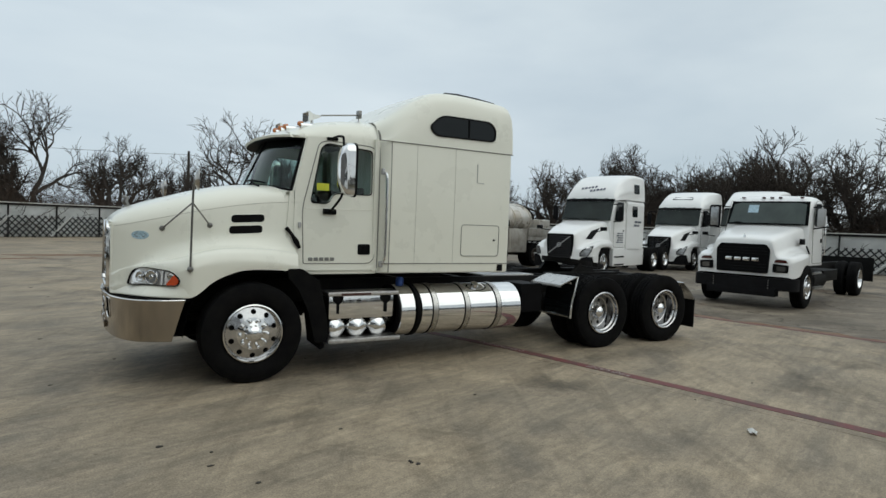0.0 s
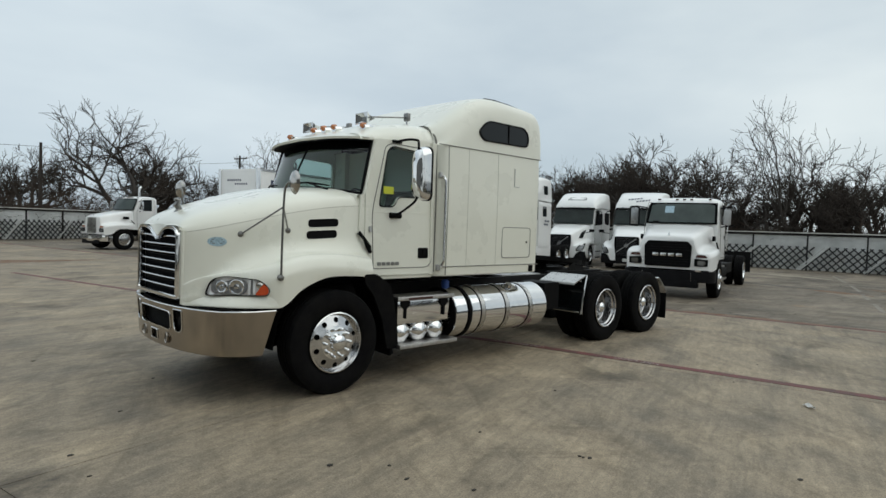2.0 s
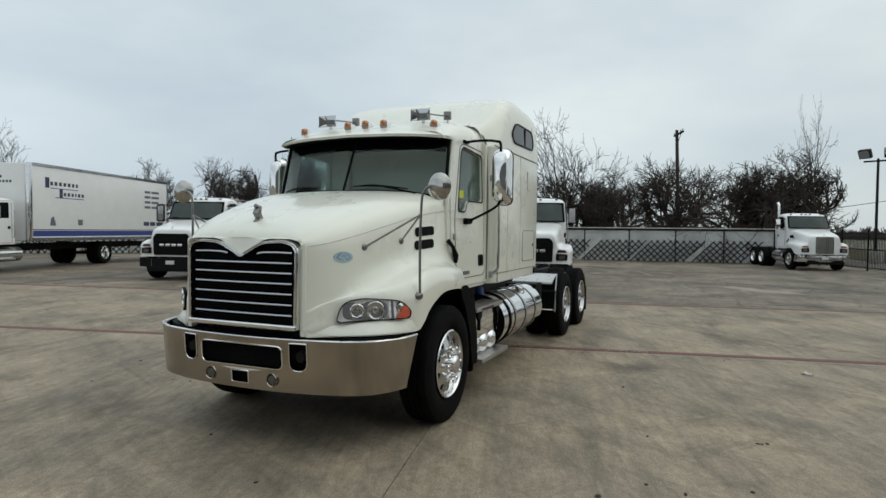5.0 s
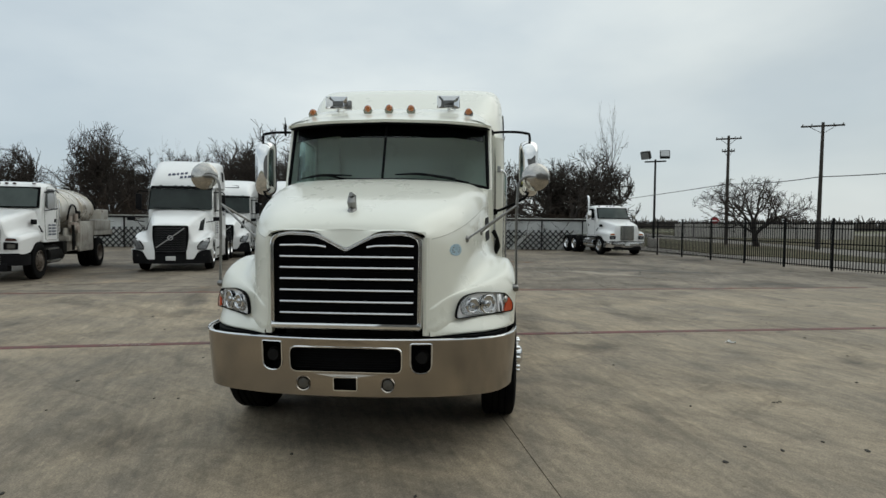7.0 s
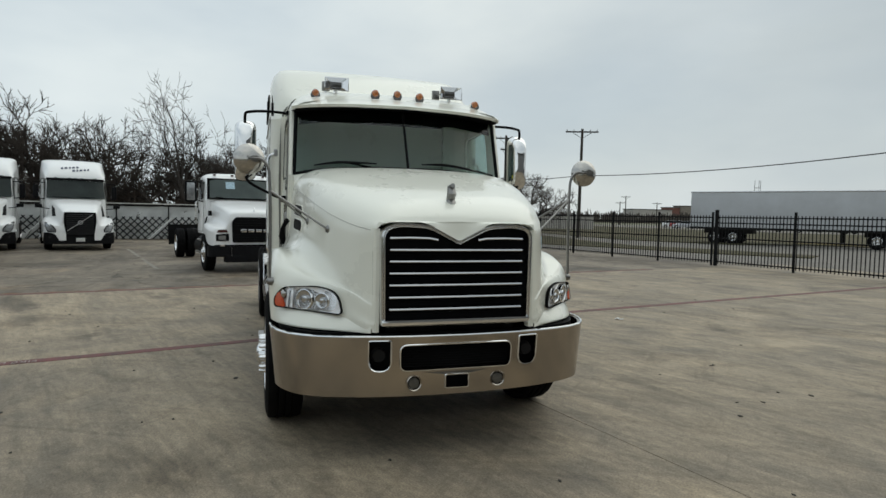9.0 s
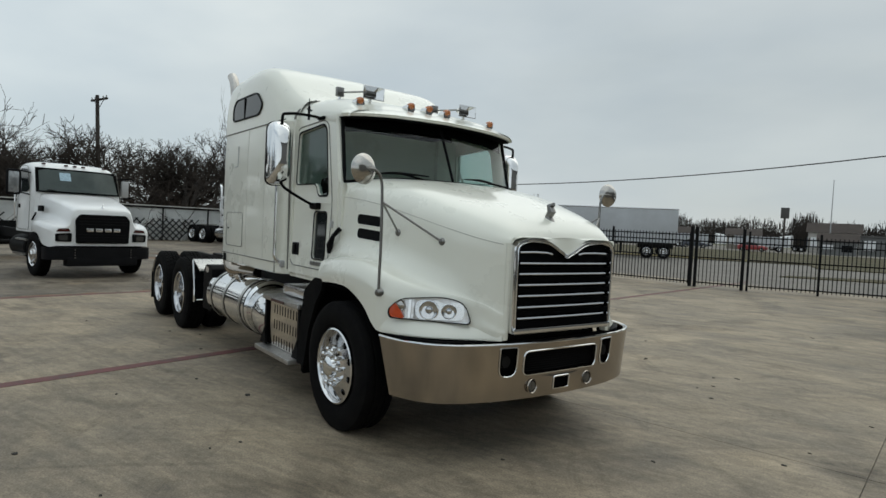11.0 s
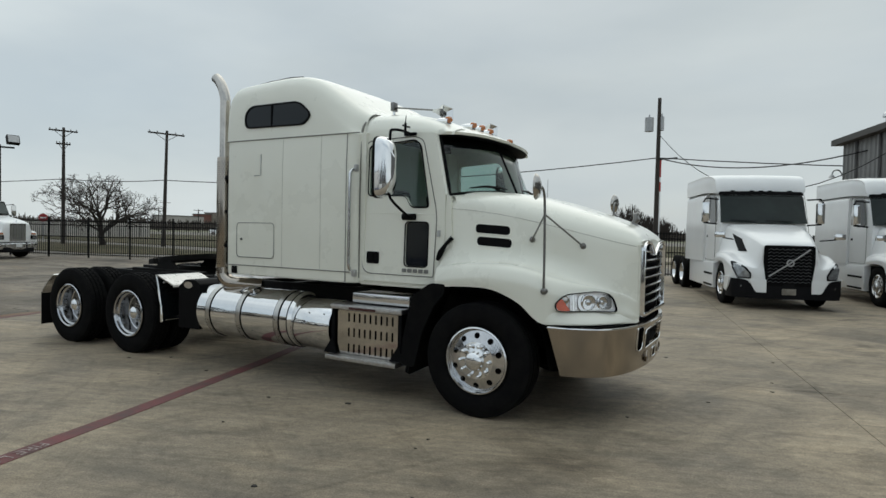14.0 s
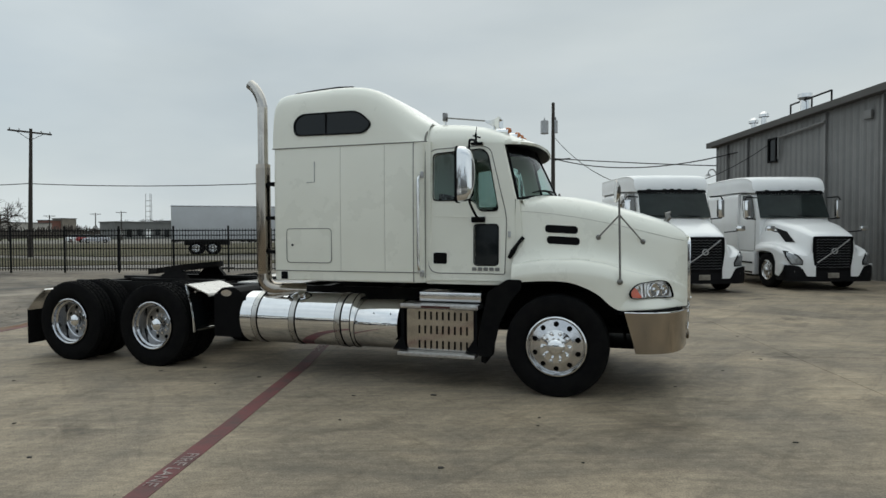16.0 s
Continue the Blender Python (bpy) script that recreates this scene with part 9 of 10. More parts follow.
part("wall", bm, M_METALW, bld, "grey ribbed cladding", 20)
bm = B()
rings(bm, [[(0.0, y, 0), (0.0, y, EH(0) - 0.1)] for y in (0, 6, 12)], cap=False, closed=False)
part("end_wall", bm, M_METALW, bld)
bm = B()
rings(bm, [[(-0.3, -0.35 + 0.0, EH(0) - 0.12), (-0.3, -0.35, EH(0) + 0.12), (-0.3, 12, EH(0) + 0.5), (-0.3, 12, EH(0) + 0.3)], [(Lb, -0.35, EH(Lb) - 0.12), (Lb, -0.35, EH(Lb) + 0.12), (Lb, 12, EH(Lb) + 0.5), (Lb, 12, EH(Lb) + 0.3)]])
rings(bm, [[(-0.3, -0.3, EH(0) - 0.1), (-0.3, 0.3, EH(0) - 0.1), (-0.3, 0.3, EH(0) + 0.08), (-0.3, -0.3, EH(0) + 0.08)], [(Lb, -0.3, EH(Lb) - 0.1), (Lb, 0.3, EH(Lb) - 0.1), (Lb, 0.3, EH(Lb) + 0.08), (Lb, -0.3, EH(Lb) + 0.08)]])
part("roof_edge", bm, M_FARD, bld, "dark eaves trim")
# window, pipes, vents and flues of the shed
bm = B()
plate(bm, rrect(3.88, 4.42, 4.50, 5.5, 0.01), [rrect(3.95, 4.35, 4.57, 5.43, 0.01)], lambda u, v, w: (u, -0.02 - w, v), 0.08)
wf = part("window", bm, M_BLACK, bld, "narrow dark window")
bm = B()
box(bm, 3.95, 4.35, -0.05, -0.03, 4.57, 5.43)
part("pane", bm, M_BGLASS, wf)
bm = B()
tube(bm, [(4.6, -0.12, 5.45), (6.6, -0.14, 5.60), (7.1, -0.14, 5.64)], 0.05, 8)
tube(bm, [(4.6, -0.12, 5.45), (4.6, -0.12, 4.6)], 0.04, 8)
part("conduit", bm, M_METALW, bld, "grey conduit along the wall")
bm = B()
box(bm, 8.8, 9.1, -0.10, 0.0, 5.4, 5.7, 0.02)
part("wall_vent", bm, M_METALW, bld)
for xx in (0.9, 2.4, 7.0, 9.5, 12.5):
    bm = B()
    box(bm, xx, xx + 0.09, -0.10, 0.0, 0, EH(xx) - 0.15, 0.01)
    part("downpipe", bm, M_METALW, bld)
for xx, yy, hh in ((2.31, 0.35, 0.55), (3.0, 0.35, 0.7)):
    bm = B()
    cyl(bm, (xx, yy, 5.9), (xx, yy, 5.9 + hh), 0.11, seg=12)
    lathe(bm, [(0.2, 0), (0.2, 0.12), (0.05, 0.25), (0, 0.26)], (xx, yy, 5.9 + hh), (0, 0, 1), 12)
    part("flue", bm, M_ALU, bld, "galvanised roof flue")
bm = B()
lathe(bm, [(0.30, 0.0), (0.20, 0.5), (0.16, 0.9), (0.26, 1.0), (0.26, 1.15), (0, 1.2)], (5.4, 0.4, 5.9), (0, 0, 1), 16)
part("roof_vent", bm, M_ALU, bld, "conical roof vent")
bm = B()
for a, b_ in (((4.73, 0.3, 6.0), (4.73, 0.3, 6.75)), ((4.73, 0.3, 6.75), (6.9, 0.3, 6.85)), ((6.9, 0.3, 6.85), (6.9, 0.3, 6.1)), ((5.9, 0.3, 6.8), (5.9, 0.3, 6.1))):
    tube(bm, [a, b_], 0.035, 6)
part("roof_frame", bm, M_RAIL, bld, "dark pipe frame on the roof")
bm = B()
tube(bm, curve([(0.12, -0.02, 4.35), (0.10, -0.20, 4.62), (0.10, -0.42, 4.58), (0.10, -0.48, 4.42)], 4), 0.03, 8)
lathe(bm, [(0.03, 0.12), (0.06, 0.10), (0.13, 0.0), (0.12, 0.0), (0.05, 0.09), (0.0, 0.10)], (0.10, -0.48, 4.32), (0, 0, 1), 14)
part("wall_lamp", bm, M_SILVER, bld, "gooseneck wall lamp")
bm = B()
tube(bm, [(10.2, -0.25, 1.1), (12.0, -0.25, 1.1), (12.0, -0.25, 0)], 0.05, 8)
part("guard_rail", bm, M_RAIL, bld)

# traffic cone by the wall
cn = thing("traffic_cone", pose(8.9, 17.85, 0), "orange traffic cone with a white band by the wall", "traffic cone")
bm = B()
lathe(bm, [(0.15, 0.03), (0.14, 0.06), (0.03, 0.72), (0.0, 0.72)], (0, 0, 0), (0, 0, 1), 16)
part("cone", bm, M_CONE, cn)
bm = B()
box(bm, -0.19, 0.19, -0.19, 0.19, 0, 0.035, 0.01)
part("base", bm, M_CONE, cn)
bm = B()
lathe(bm, [(0.105, 0.30), (0.107, 0.30), (0.082, 0.46), (0.08, 0.46)], (0, 0, 0), (0, 0, 1), 16)
part("band", bm, M_WHITE, cn)

M_BANDRED = mat("red_band_paint", (0.42, 0.03, 0.03), 0.6, var=0.2)
# striped pole beyond the street
sp_ = thing("striped_mast", pose(-18.0, 113.5, 0), "red and white banded mast far beyond the street", "mast")
for z0, z1, c_ in ((0, 10.2, M_WHITE), (10.2, 12.0, M_BANDRED), (12.0, 12.9, M_WHITE), (12.9, 16.4, M_BANDRED)):
    bm = B()
    cyl(bm, (0, 0, z0), (0, 0, z1), 0.46, seg=14)
    part("band", bm, c_, sp_)

# semi-trailer on the street
M_TRAILER = mat("chalky_trailer_paint", (0.50, 0.51, 0.52), 0.6, color2=(0.44, 0.445, 0.45), scale=0.6, spec=0.3)
tr = thing("semi_trailer", pose(-27.4, 34.5, 0, 0, 0, 35), "plain white box semi-trailer standing on the street", "trailer")
bm = B()
box(bm, -6.7, 6.7, -1.28, 1.28, 1.15, 3.75, 0.03)
tb_ = part("trailer_box", bm, M_TRAILER, tr, "pale grey-white smooth trailer box")
bm = B()
box(bm, -6.72, 6.72, -1.3, 1.3, 1.05, 1.2)
part("lower_rail", bm, M_RAIL, tb_)
bm = B()
box(bm, -6.72, 6.72, -1.3, 1.3, 3.68, 3.78, 0.01)
part("top_rail", bm, M_ALU, tb_)
bm = B()
box(bm, -5.9, -2.6, -0.55, 0.55, 0.75, 1.05, 0.02)
part("bogie", bm, M_RAIL, tr)
for x in (-5.0, -3.8, 4.6, 5.8):
    for s in SIDES:
        bg_wheel(tr, x, s * 1.03, s, True)
bm = B()
box(bm, 3.9, 6.5, -0.5, 0.5, 0.75, 1.05, 0.02)
part("dolly_frame", bm, M_RAIL, tr)
for s in SIDES:
    bm = B()
    box(bm, 2.6, 2.75, s * 0.7 - 0.07, s * 0.7 + 0.07, 0.3, 1.06, 0.01)
    part("landing_leg", bm, M_RAIL, tr)


# far buildings and cars
def far_building(x, y, rz, L, W, H, wall, roof, label, windows, pitched=0.0):
    b_ = thing("far_building", pose(x, y, 0, 0, 0, rz), label, "building", "far buildings")
    bm = B()
    box(bm, -L / 2, L / 2, -W / 2, W / 2, 0, H)
    part("wall", bm, wall, b_, smooth=0)
    bm = B()
    if pitched:
        rings(bm, [[(u, -W / 2 - 0.4, H), (u, 0, H + pitched), (u, W / 2 + 0.4, H)] for u in (-L / 2 - 0.4, L / 2 + 0.4)])
    else:
        box(bm, -L / 2 - 0.3, L / 2 + 0.3, -W / 2 - 0.3, W / 2 + 0.3, H, H + 0.3)
    part("roof", bm, roof, b_, smooth=0)
    for k in range(windows):
        u = -L / 2 + L * (k + 0.5) / windows
        bm = B()
        box(bm, u - L / windows * 0.28, u + L / windows * 0.28, -W / 2 - 0.05, -W / 2 + 0.01, 0.6 if k % 2 else 1.0, min(H - 0.6, 3.0))
        part("window", bm, M_BGLASS if k % 3 else M_WHITE, b_, smooth=0)
    return b_


M_TANW = mat("far_tan_stucco", (0.26, 0.225, 0.185), 0.9, var=0.2, scale=0.4)
M_GREYW = mat("far_grey_siding", (0.17, 0.17, 0.165), 0.9, var=0.2, scale=0.3)
M_BROWNR = mat("far_brown_shingle", (0.050, 0.038, 0.032), 0.95, var=0.25, scale=0.8)
far_building(-246.0, 182.0, 90, 22, 8, 6.3, M_FARW, M_FARD, "low white shop with a dark flat canopy edge", 6)
far_building(-247.0, 196.0, 90, 6.4, 6, 7.6, M_BRICKF, M_FARD, "small brick red shop block", 1)
far_building(-246.0, 202.6, 90, 7.0, 6, 8.5, M_TANW, M_FARD, "tan shop block with a black roof edge", 2)
far_building(-151.7, 150.0, 70, 21, 10, 5.2, M_GREYW, M_GREYW, "long grey building with a deep dark porch", 7)
far_building(-147.6, 165.5, 82, 13, 10, 5.8, M_TANW, M_GREYW, "tan wing of a grey building with dark doors", 4)
far_building(-74.9, 107.4, 36, 8, 8, 3.3, M_FARW, M_GREYW, "pale two-storey house with a grey roof", 3, 1.4)
far_building(-65.2, 106.1, 32, 6.0, 6, 2.6, M_TANW, M_BROWNR, "tan house with a low pitched roof", 3, 1.3)
far_building(-54.2, 112.4, 27, 5.6, 6, 2.7, M_TANW, M_BROWNR, "beige house with a low pitched roof", 3, 1.3)
far_building(-44.2, 127.6, 20, 8.4, 7, 4.0, M_FARW, M_BROWNR, "pale two-storey house with a brown shingle roof", 4, 1.9)
far_building(-36.7, 109.0, 20, 5.2, 5, 2.3, M_GREYW, M_BROWNR, "grey house with a pitched porch roof", 2, 1.3)
far_building(-32.3, 126.1, 16, 13, 8, 3.3, M_GREYW, M_FARD, "long low grey garage building", 4)
far_building(25, 150, -10, 24, 12, 3.6, M_FARW, M_FARD, "distant pale shed with pitched roof", 4, 1.5)


fw_ = thing("far_wall", Matrix.Translation((-80.5, 27.0, 0)) @ Matrix.Rotation(math.atan2(19.0, 8.0), 4, "Z"), "long low white board fence across the street", "fence", kind="structure")
for k in range(17):
    bm = B()
    box(bm, k * 1.22, k * 1.22 + 1.19, -0.04, 0.04, 0.05, 1.85, 0.01)
    part("board", bm, M_FARW, fw_, smooth=0)
    bm = B()
    box(bm, k * 1.22 - 0.05, k * 1.22 + 0.03, -0.08, 0.06, 0, 1.95)
    part("post", bm, M_FARD, fw_, smooth=0)


def far_tractor(x, y, rz, paint, label):
    c = thing("far_tractor", pose(4 + (x - 4) * 1.3, -4 + (y + 4) * 1.3, 0, 0, 0, rz), label, "truck", "far tractors")
    bm = B()
    shell(bm, [(2.9, 0.6, 0.9, 1.1, 0.85, 1.5, 0.6), (1.6, 0.7, 1.05, 1.4, 1.0, 1.75, 0.75), (1.2, 0.7, 1.1, 1.8, 1.05, 2.2, 0.9), (0.7, 0.7, 1.15, 2.0, 1.1, 2.8, 0.95), (-1.2, 0.7, 1.15, 2.1, 1.15, 3.1, 1.0)], 2)
    part("cab", bm, paint, c)
    bm = B()
    box(bm, -3.6, -1.2, -0.45, 0.45, 0.7, 0.95)
    part("chassis", bm, M_RAIL, c)
    bm = B()
    shell(bm, [(1.30, 1.80, 0.88, 1.95, 0.87, 2.10, 0.80), (0.92, 1.82, 0.95, 2.1, 0.94, 2.48, 0.86)], 1)
    part("windscreen", bm, M_BGLASS, c)
    for u in (2.0, -2.1, -3.1):
        for s in SIDES:
            bg_wheel(c, u, s * 1.0, s, u < 0)


M_REDCAB = mat("red_cab_paint", (0.16, 0.012, 0.014), 0.4, coat=0.4)
M_NAVY = mat("navy_cab_paint", (0.018, 0.026, 0.055), 0.4, coat=0.4)
for x, y, rz, paint, lab in ((-37.9, 92.4, 190, M_WHITE, "white tractor parked beyond the grass field"), (-36.1, 98.4, 10, M_NAVY, "dark blue tractor parked beyond the grass field"), (-29.6, 102.9, 25, M_REDCAB, "dark red tractor parked beyond the grass field"), (-19.2, 95.4, 190, M_WHITE, "white tractor parked beside the driveway"), (-51.4, 98.9, 30, M_WHITE, "white tractor parked in the far lot")):
    far_tractor(x, y, rz, paint, lab)
for x, y, rz, L in ((-63.0, 88.5, 40, 9.0), (-46.5, 103.0, 28, 8.0), (-57, 99, 30, 6.0)):
    c = thing("far_trailer", pose(x, y, 0, 0, 0, rz), "white box trailer parked in the far lot", "trailer", "far trailers")
    bm = B()
    box(bm, -L / 2, L / 2, -1.2, 1.2, 0.9, 2.5, 0.02)
    part("trailer_box", bm, M_TRAILER, c)
    for u in (-L * 0.36, -L * 0.24, L * 0.36):
        for s in SIDES:
            bg_wheel(c, u, s * 1.0, s, True)

M_SIGNRED = mat("sign_red_paint", (0.30, 0.018, 0.022), 0.5)
# round red sign with a white bar by the street
dn = thing("traffic_sign", pose(-51.6, 21.8, 0, 0, 0, 63), "round red no-entry sign with a white bar on a post", "sign")
bm = B()
cyl(bm, (0, 0, 0), (0, 0, 2.5), 0.03, seg=8)
part("post", bm, M_SILVER, dn)
bm = B()
cyl(bm, (0, -0.035, 2.1), (0, -0.05, 2.1), 0.34, seg=28)
disc_ = part("disc", bm, M_SIGNRED, dn)
bm = B()
box(bm, -0.22, 0.22, -0.058, -0.05, 2.04, 2.14)
part("bar", bm, M_WHITE, disc_)
# dark box sign on a pole and a flagpole
sg = thing("pole_sign", pose(-40.0, 96.9, 0, 0, 0, 24), "dark box sign on a tall pole beyond the grass", "sign")
bm = B()
cyl(bm, (0, 0, 0), (0, 0, 5.6), 0.16, seg=10)
part("pole", bm, M_POLE, sg)
bm = B()
box(bm, -0.6, 0.6, -0.25, 0.25, 5.5, 7.2, 0.03)
part("sign_box", bm, M_FARD, sg)
fp = thing("flagpole", pose(-43.0, 122.5, 0), "tall bare white flagpole before a house", "pole")
bm = B()
tube(bm, [(0, 0, 0), (0, 0, 7), (0, 0, 13.6)], [0.12, 0.10, 0.06], 8)
part("mast", bm, M_SILVER, fp)
bm = B()
lathe(bm, [(0, 0), (0.12, 0.08), (0.12, 0.16), (0, 0.24)], (0, 0, 13.6), (0, 0, 1), 8)
part("finial", bm, M_SILVER, fp)

CARP = [mat("car_paint_white", (0.7, 0.7, 0.7), 0.3, coat=0.5), mat("car_paint_dark", (0.03, 0.035, 0.05), 0.3, coat=0.5), mat("car_paint_red", (0.25, 0.02, 0.02), 0.3, coat=0.5), mat("car_paint_silver", (0.4, 0.4, 0.42), 0.3, 0.5, coat=0.5)]


def car(x, y, rz, k, label):
    c = thing("parked_car", pose(x, y, 0, 0, 0, rz), label, "car", "far parked cars")
    bm = B()
    shell(bm, [(2.2, 0.35, 0.75, 0.6, 0.75, 0.75, 0.6), (1.6, 0.3, 0.88, 0.7, 0.88, 0.95, 0.75), (0.9, 0.3, 0.9, 0.8, 0.9, 1.02, 0.8), (-1.6, 0.3, 0.9, 0.85, 0.9, 1.05, 0.8), (-2.2, 0.35, 0.85, 0.8, 0.82, 0.98, 0.7)], 2)
    part("body", bm, CARP[k % 4], c)
    bm = B()
    shell(bm, [(0.9, 0.95, 0.8, 0.98, 0.8, 1.02, 0.7), (0.2, 1.0, 0.82, 1.2, 0.76, 1.48, 0.62), (-1.0, 1.0, 0.82, 1.2, 0.76, 1.5, 0.62), (-1.9, 1.0, 0.78, 1.05, 0.76, 1.10, 0.66)], 2)
    part("greenhouse", bm, M_BGLASS, c)
    for u in (1.4, -1.4):
        for s in SIDES:
            bm = B()
            cyl(bm, (u, s * 0.72, 0.33), (u, s * 0.92, 0.33), 0.33, seg=16)
            w = part("wheel", bm, M_RUBBER, c)
            bm = B()
            cyl(bm, (u, s * 0.91, 0.33), (u, s * 0.93, 0.33), 0.2, seg=12)
            part("rim", bm, M_ALU, w)


for k, (x, y, rz, lab) in enumerate(((-19.4, 90.2, 200, "white pickup-sized car parked beyond the grass field"), (-70, 80, 220, "dark car parked before the grey building"), (-45, 97.5, 20, "dark red car in the far lot"), (-76, 82, 45, "silver car parked before the grey building"), (-25.4, 105, 15, "distant white parked car"), (-72, 91, 222, "dark car parked before the tan wing"), (-98, 82, 50, "red car parked by the shops"), (-92, 78, 230, "silver car parked by the shops"), (-103, 84, 55, "distant white parked car"), (-54.5, 96, 35, "distant dark parked car"))):
    car(x, y, rz, k, lab)
for k, (x, y, h) in enumerate(((-172, 175.2, 16.7),)):
    lm = thing("lattice_mast", pose(x, y, 0), "thin distant steel mast", "mast", "far masts")
    bm = B()
    for u, v in ((-1.2, -0.9), (1.2, -0.9), (0, 1.2)):
        tube(bm, [(u, v, 0), (u * 0.8, v * 0.8, h)], 0.14, 4)
    for z in range(2, int(h), 2):
        tube(bm, [(-1.1, -0.85, z), (1.1, -0.85, z), (0, 1.1, z), (-1.1, -0.85, z)], 0.08, 4)
    part("mast", bm, M_SILVER, lm)

M_FARWOOD = mat("grey_winter_woods", (0.105, 0.090, 0.078), 0.95, color2=(0.075, 0.065, 0.057), scale=0.05, spec=0.1)
# distant woods on the skyline
rnd = random.Random(9)
bm = B()
for k in range(2300):
    a = radians(rnd.uniform(60, 290))
    r = rnd.uniform(250, 330)
    x, y, h = r * math.cos(a), r * math.sin(a), rnd.uniform(2.4, 5.6)
    w = rnd.uniform(2.5, 6)
    tx, ty = -math.sin(a), math.cos(a)
    for j in range(8):
        u = rnd.uniform(-w, w)
        z = h * math.sqrt(1 - (u / w) ** 2) * rnd.uniform(0.7, 1.0) + 0.4
        tube(bm, [(x + tx * u * 0.5, y + ty * u * 0.5, 0), (x + tx * u * 0.85, y + ty * u * 0.85, z * 0.7), (x + tx * u * 1.25, y + ty * u * 1.25, z)], [0.20, 0.22, 0.12], 3, cap=False)
tagged(part("distant_woods", bm, M_FARWOOD, None, smooth=0, outward=False), "far grey-brown winter woods along the skyline", "woods", kind="stuff")

M_NEARWOOD = mat("brown_winter_twigs", (0.050, 0.042, 0.036), 0.95, color2=(0.032, 0.027, 0.024), scale=0.08, spec=0.1)
# nearer winter trees behind the houses and shops across the street
rnd = random.Random(21)
bm = B()
spots = [(rnd.uniform(99, 124), rnd.uniform(4.2, 8.2)) for _ in range(170)] + [(rnd.uniform(124, 137), rnd.uniform(3.6, 5.6)) for _ in range(80)] + [(112.5 + rnd.uniform(-1, 1), rnd.uniform(7.5, 10.2)) for _ in range(14)] + [(102.6 + rnd.uniform(-1, 1), rnd.uniform(8, 11)) for _ in range(14)] + [(107 + rnd.uniform(-3, 3), 6) for _ in range(8)]
for deg, h in spots:
    a, r, h = radians(deg), rnd.uniform(225, 262), h * 1.3
    x, y = 4 + r * math.cos(a), -4 + r * math.sin(a)
    w = rnd.uniform(2.2, 4.6)
    tx, ty = -math.sin(a), math.cos(a)
    tube(bm, [(x, y, 0), (x, y, h * 0.6)], [0.25, 0.12], 3, cap=False)
    for j in range(110):
        b_, e_ = rnd.uniform(0, 2 * math.pi), math.sqrt(rnd.random())
        u, z = w * e_ * math.cos(b_), h * (0.52 + 0.48 * e_ * math.sin(b_)) + 0.2
        k, m_ = rnd.uniform(0.6, 1.15), rnd.uniform(0.72, 0.92)
        tube(bm, [(x + tx * u * k, y + ty * u * k, z * m_), (x + tx * u, y + ty * u, z)], [0.11, 0.035], 3, cap=False)
tagged(part("winter_trees", bm, M_NEARWOOD, None, smooth=0, outward=False), "grey-brown leafless trees behind the far houses", "woods", kind="stuff")

# words on the red line, litter and dark spots on the concrete
for u_at, txt in ((3.05, "FIRE LANE"), (1.35, "NO PARKING"), (-3.23, "FIRE LANE")):
    c = bpy.data.curves.new("lane_text", "FONT")
    c.body, c.size, c.extrude, c.align_x, c.align_y = txt, 0.13, 0.0015, "CENTER", "CENTER"
    c.materials.append(M_LETTER)
    t = new("lane_lettering", c)
    x, y, _ = uv(u_at, RED_V(u_at))
    t.matrix_world = pose(x, y, 0.0065, 0, 0, math.degrees(math.atan2(-UY, -UX)))
    tagged(t, "worn pale words painted on the red line", "road marking", kind="structure")
lt = thing("paper_scrap", pose(-3.42, 4.40, 0.0, 0, 0, 40), "crumpled white paper scrap on concrete", "litter")
bm = B()
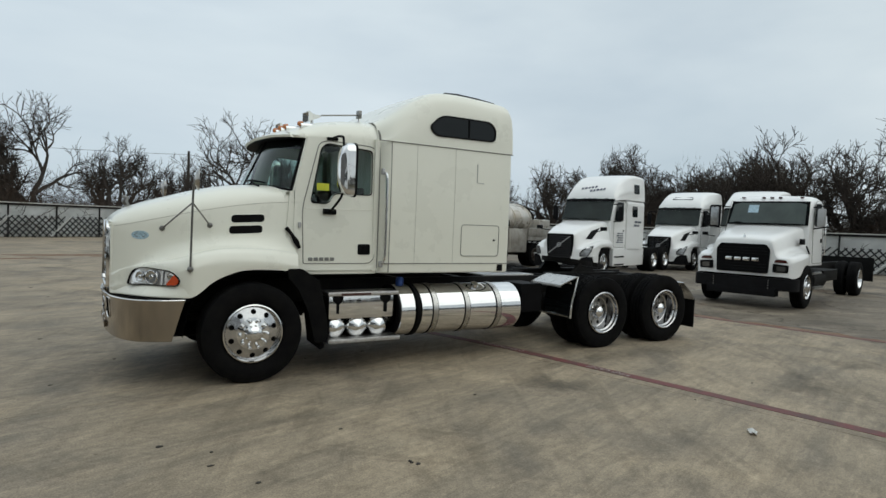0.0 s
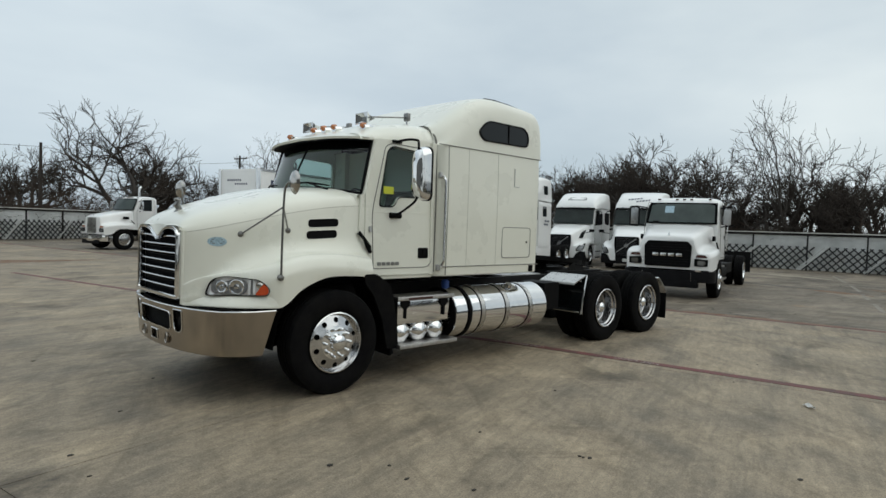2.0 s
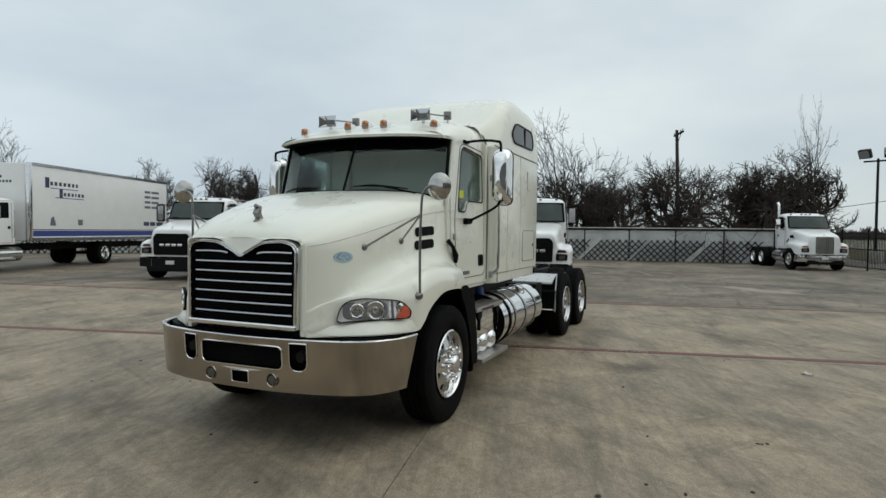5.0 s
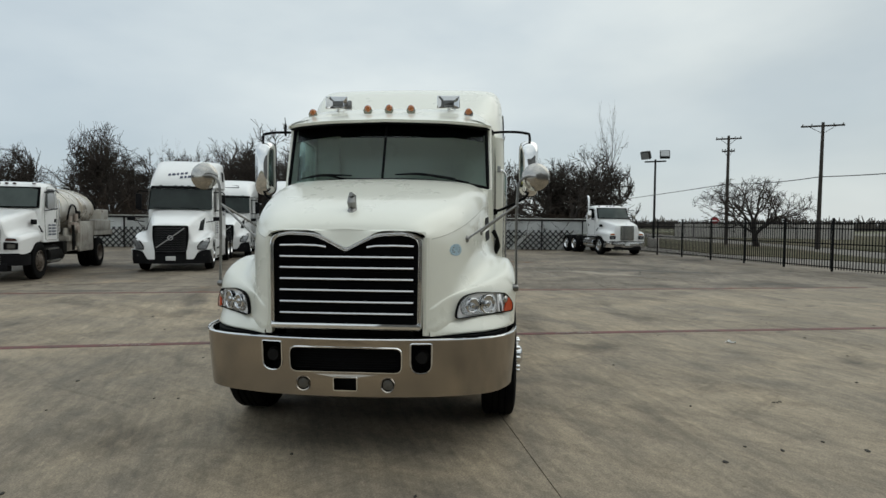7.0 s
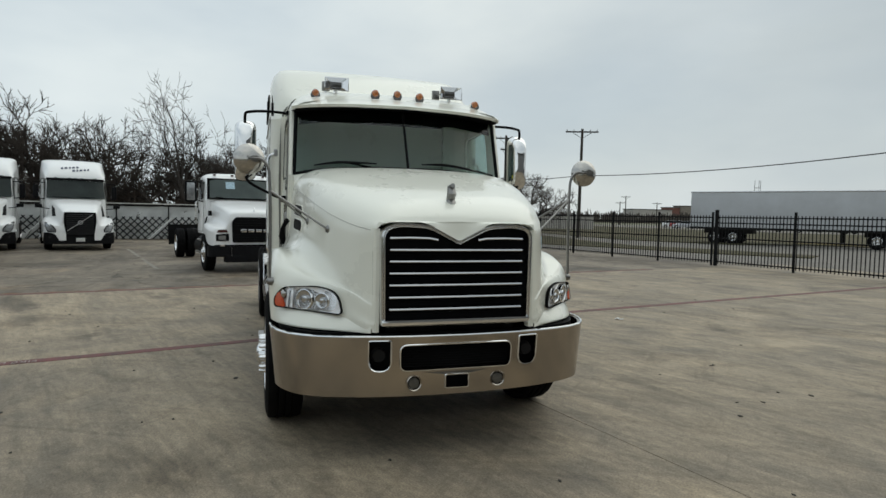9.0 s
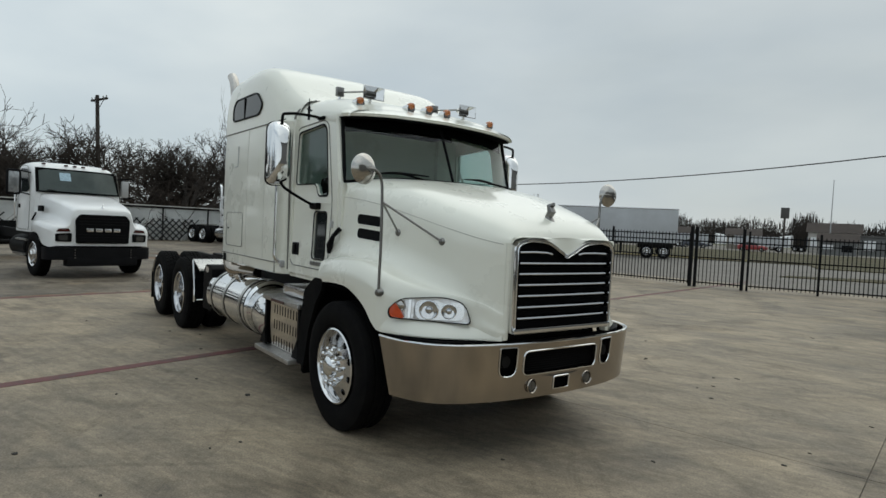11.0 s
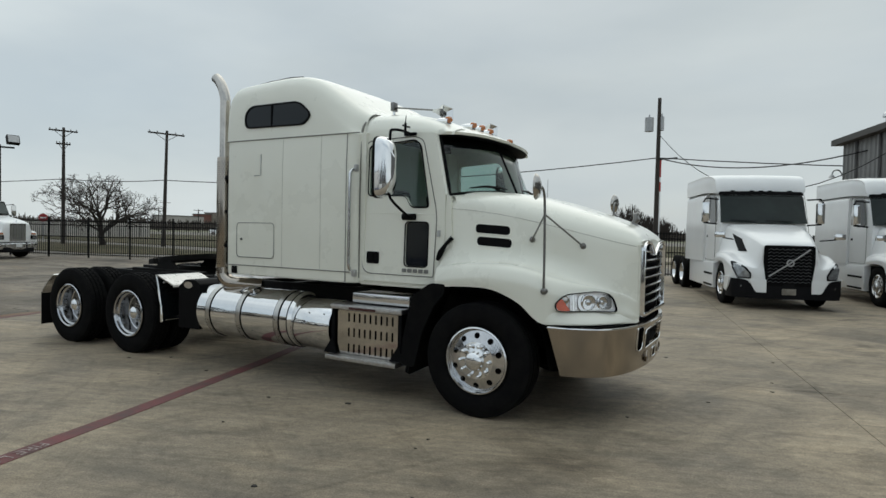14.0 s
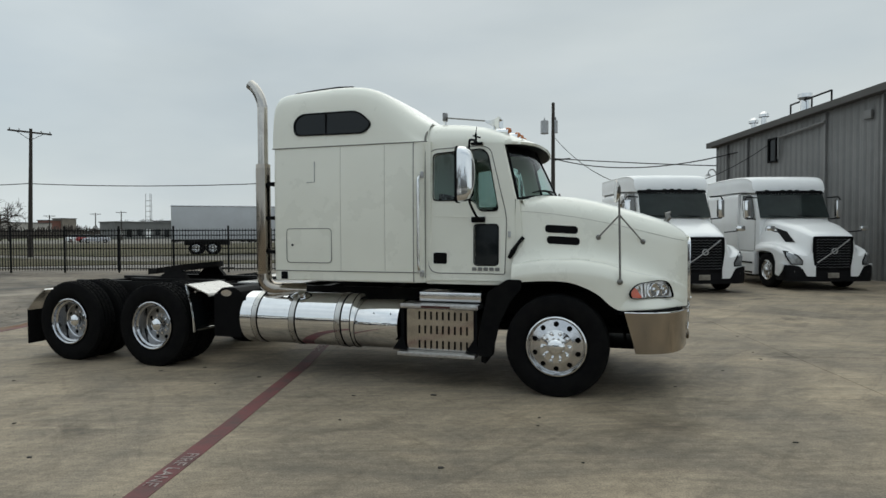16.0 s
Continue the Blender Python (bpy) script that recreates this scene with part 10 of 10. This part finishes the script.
rings(bm, [[(-0.06, -0.03, 0.004), (-0.02, -0.035, 0.03), (0.03, -0.02, 0.008), (0.075, -0.03, 0.02)], [(-0.065, 0.0, 0.012), (-0.015, 0.005, 0.045), (0.03, 0.0, 0.02), (0.08, 0.01, 0.035)], [(-0.05, 0.04, 0.003), (-0.01, 0.045, 0.018), (0.035, 0.03, 0.006), (0.07, 0.04, 0.012)]], cap=False, closed=False)
bmesh.ops.solidify(bm, geom=list(bm.faces), thickness=0.002)
part("paper", bm, M_WHITE, lt, smooth=0)
M_SPOT = mat("dark_leaf", (0.03, 0.026, 0.022), 0.9, var=0.3, scale=40)
rnd = random.Random(12)
spots = [(-0.50, 3.69), (0.39, -2.85), (0.75, 3.15), (0.69, 3.78), (0.53, 3.55), (-0.50, 3.66), (2.29, 1.37), (-0.04, -2.12), (-0.55, -3.23), (-3.61, -1.72), (-0.06, -1.90), (1.93, -1.95), (1.01, 2.64), (-0.53, 3.73), (1.74, 0.54)]
spots += [(rnd.uniform(-6, 6), rnd.uniform(-9, 9)) for _ in range(48)]
for x, y in spots:
    r = rnd.uniform(0.008, 0.021)
    k = rnd.randint(5, 8)
    a0 = rnd.uniform(0, 6)
    el = rnd.uniform(1.0, 2.2)
    bm = B()
    pts = [(x + r * el * rnd.uniform(0.6, 1.2) * math.cos(a0 + 2 * math.pi * j / k), y + r * rnd.uniform(0.6, 1.2) * math.sin(a0 + 2 * math.pi * j / k)) for j in range(k)]
    prism(bm, pts, lambda u, v, w: (u, v, 0.0005 + w), 0.005)
    tagged(part("dead_leaf", bm, M_SPOT, None, smooth=0), "small dark fallen leaf on the concrete", "leaf", "fallen leaves")

# roof of a house behind the boundary fence
hb = thing("house", pose(-49.5, -13.6, 0, 0, 0, 20), "grey house with a low hipped roof behind the fence", "house")
bm = B()
box(bm, -4, 4, -3.5, 3.5, 0, 2.3)
part("wall", bm, M_FARW, hb, smooth=0)
bm = B()
rings(bm, [[(-4.5, -4, 2.3), (4.5, -4, 2.3), (4.5, 4, 2.3), (-4.5, 4, 2.3)], [(-1.0, -0.1, 3.9), (1.0, -0.1, 3.9), (1.0, 0.1, 3.9), (-1.0, 0.1, 3.9)]])
part("roof", bm, M_FARD, hb, "dark hipped roof", smooth=0)
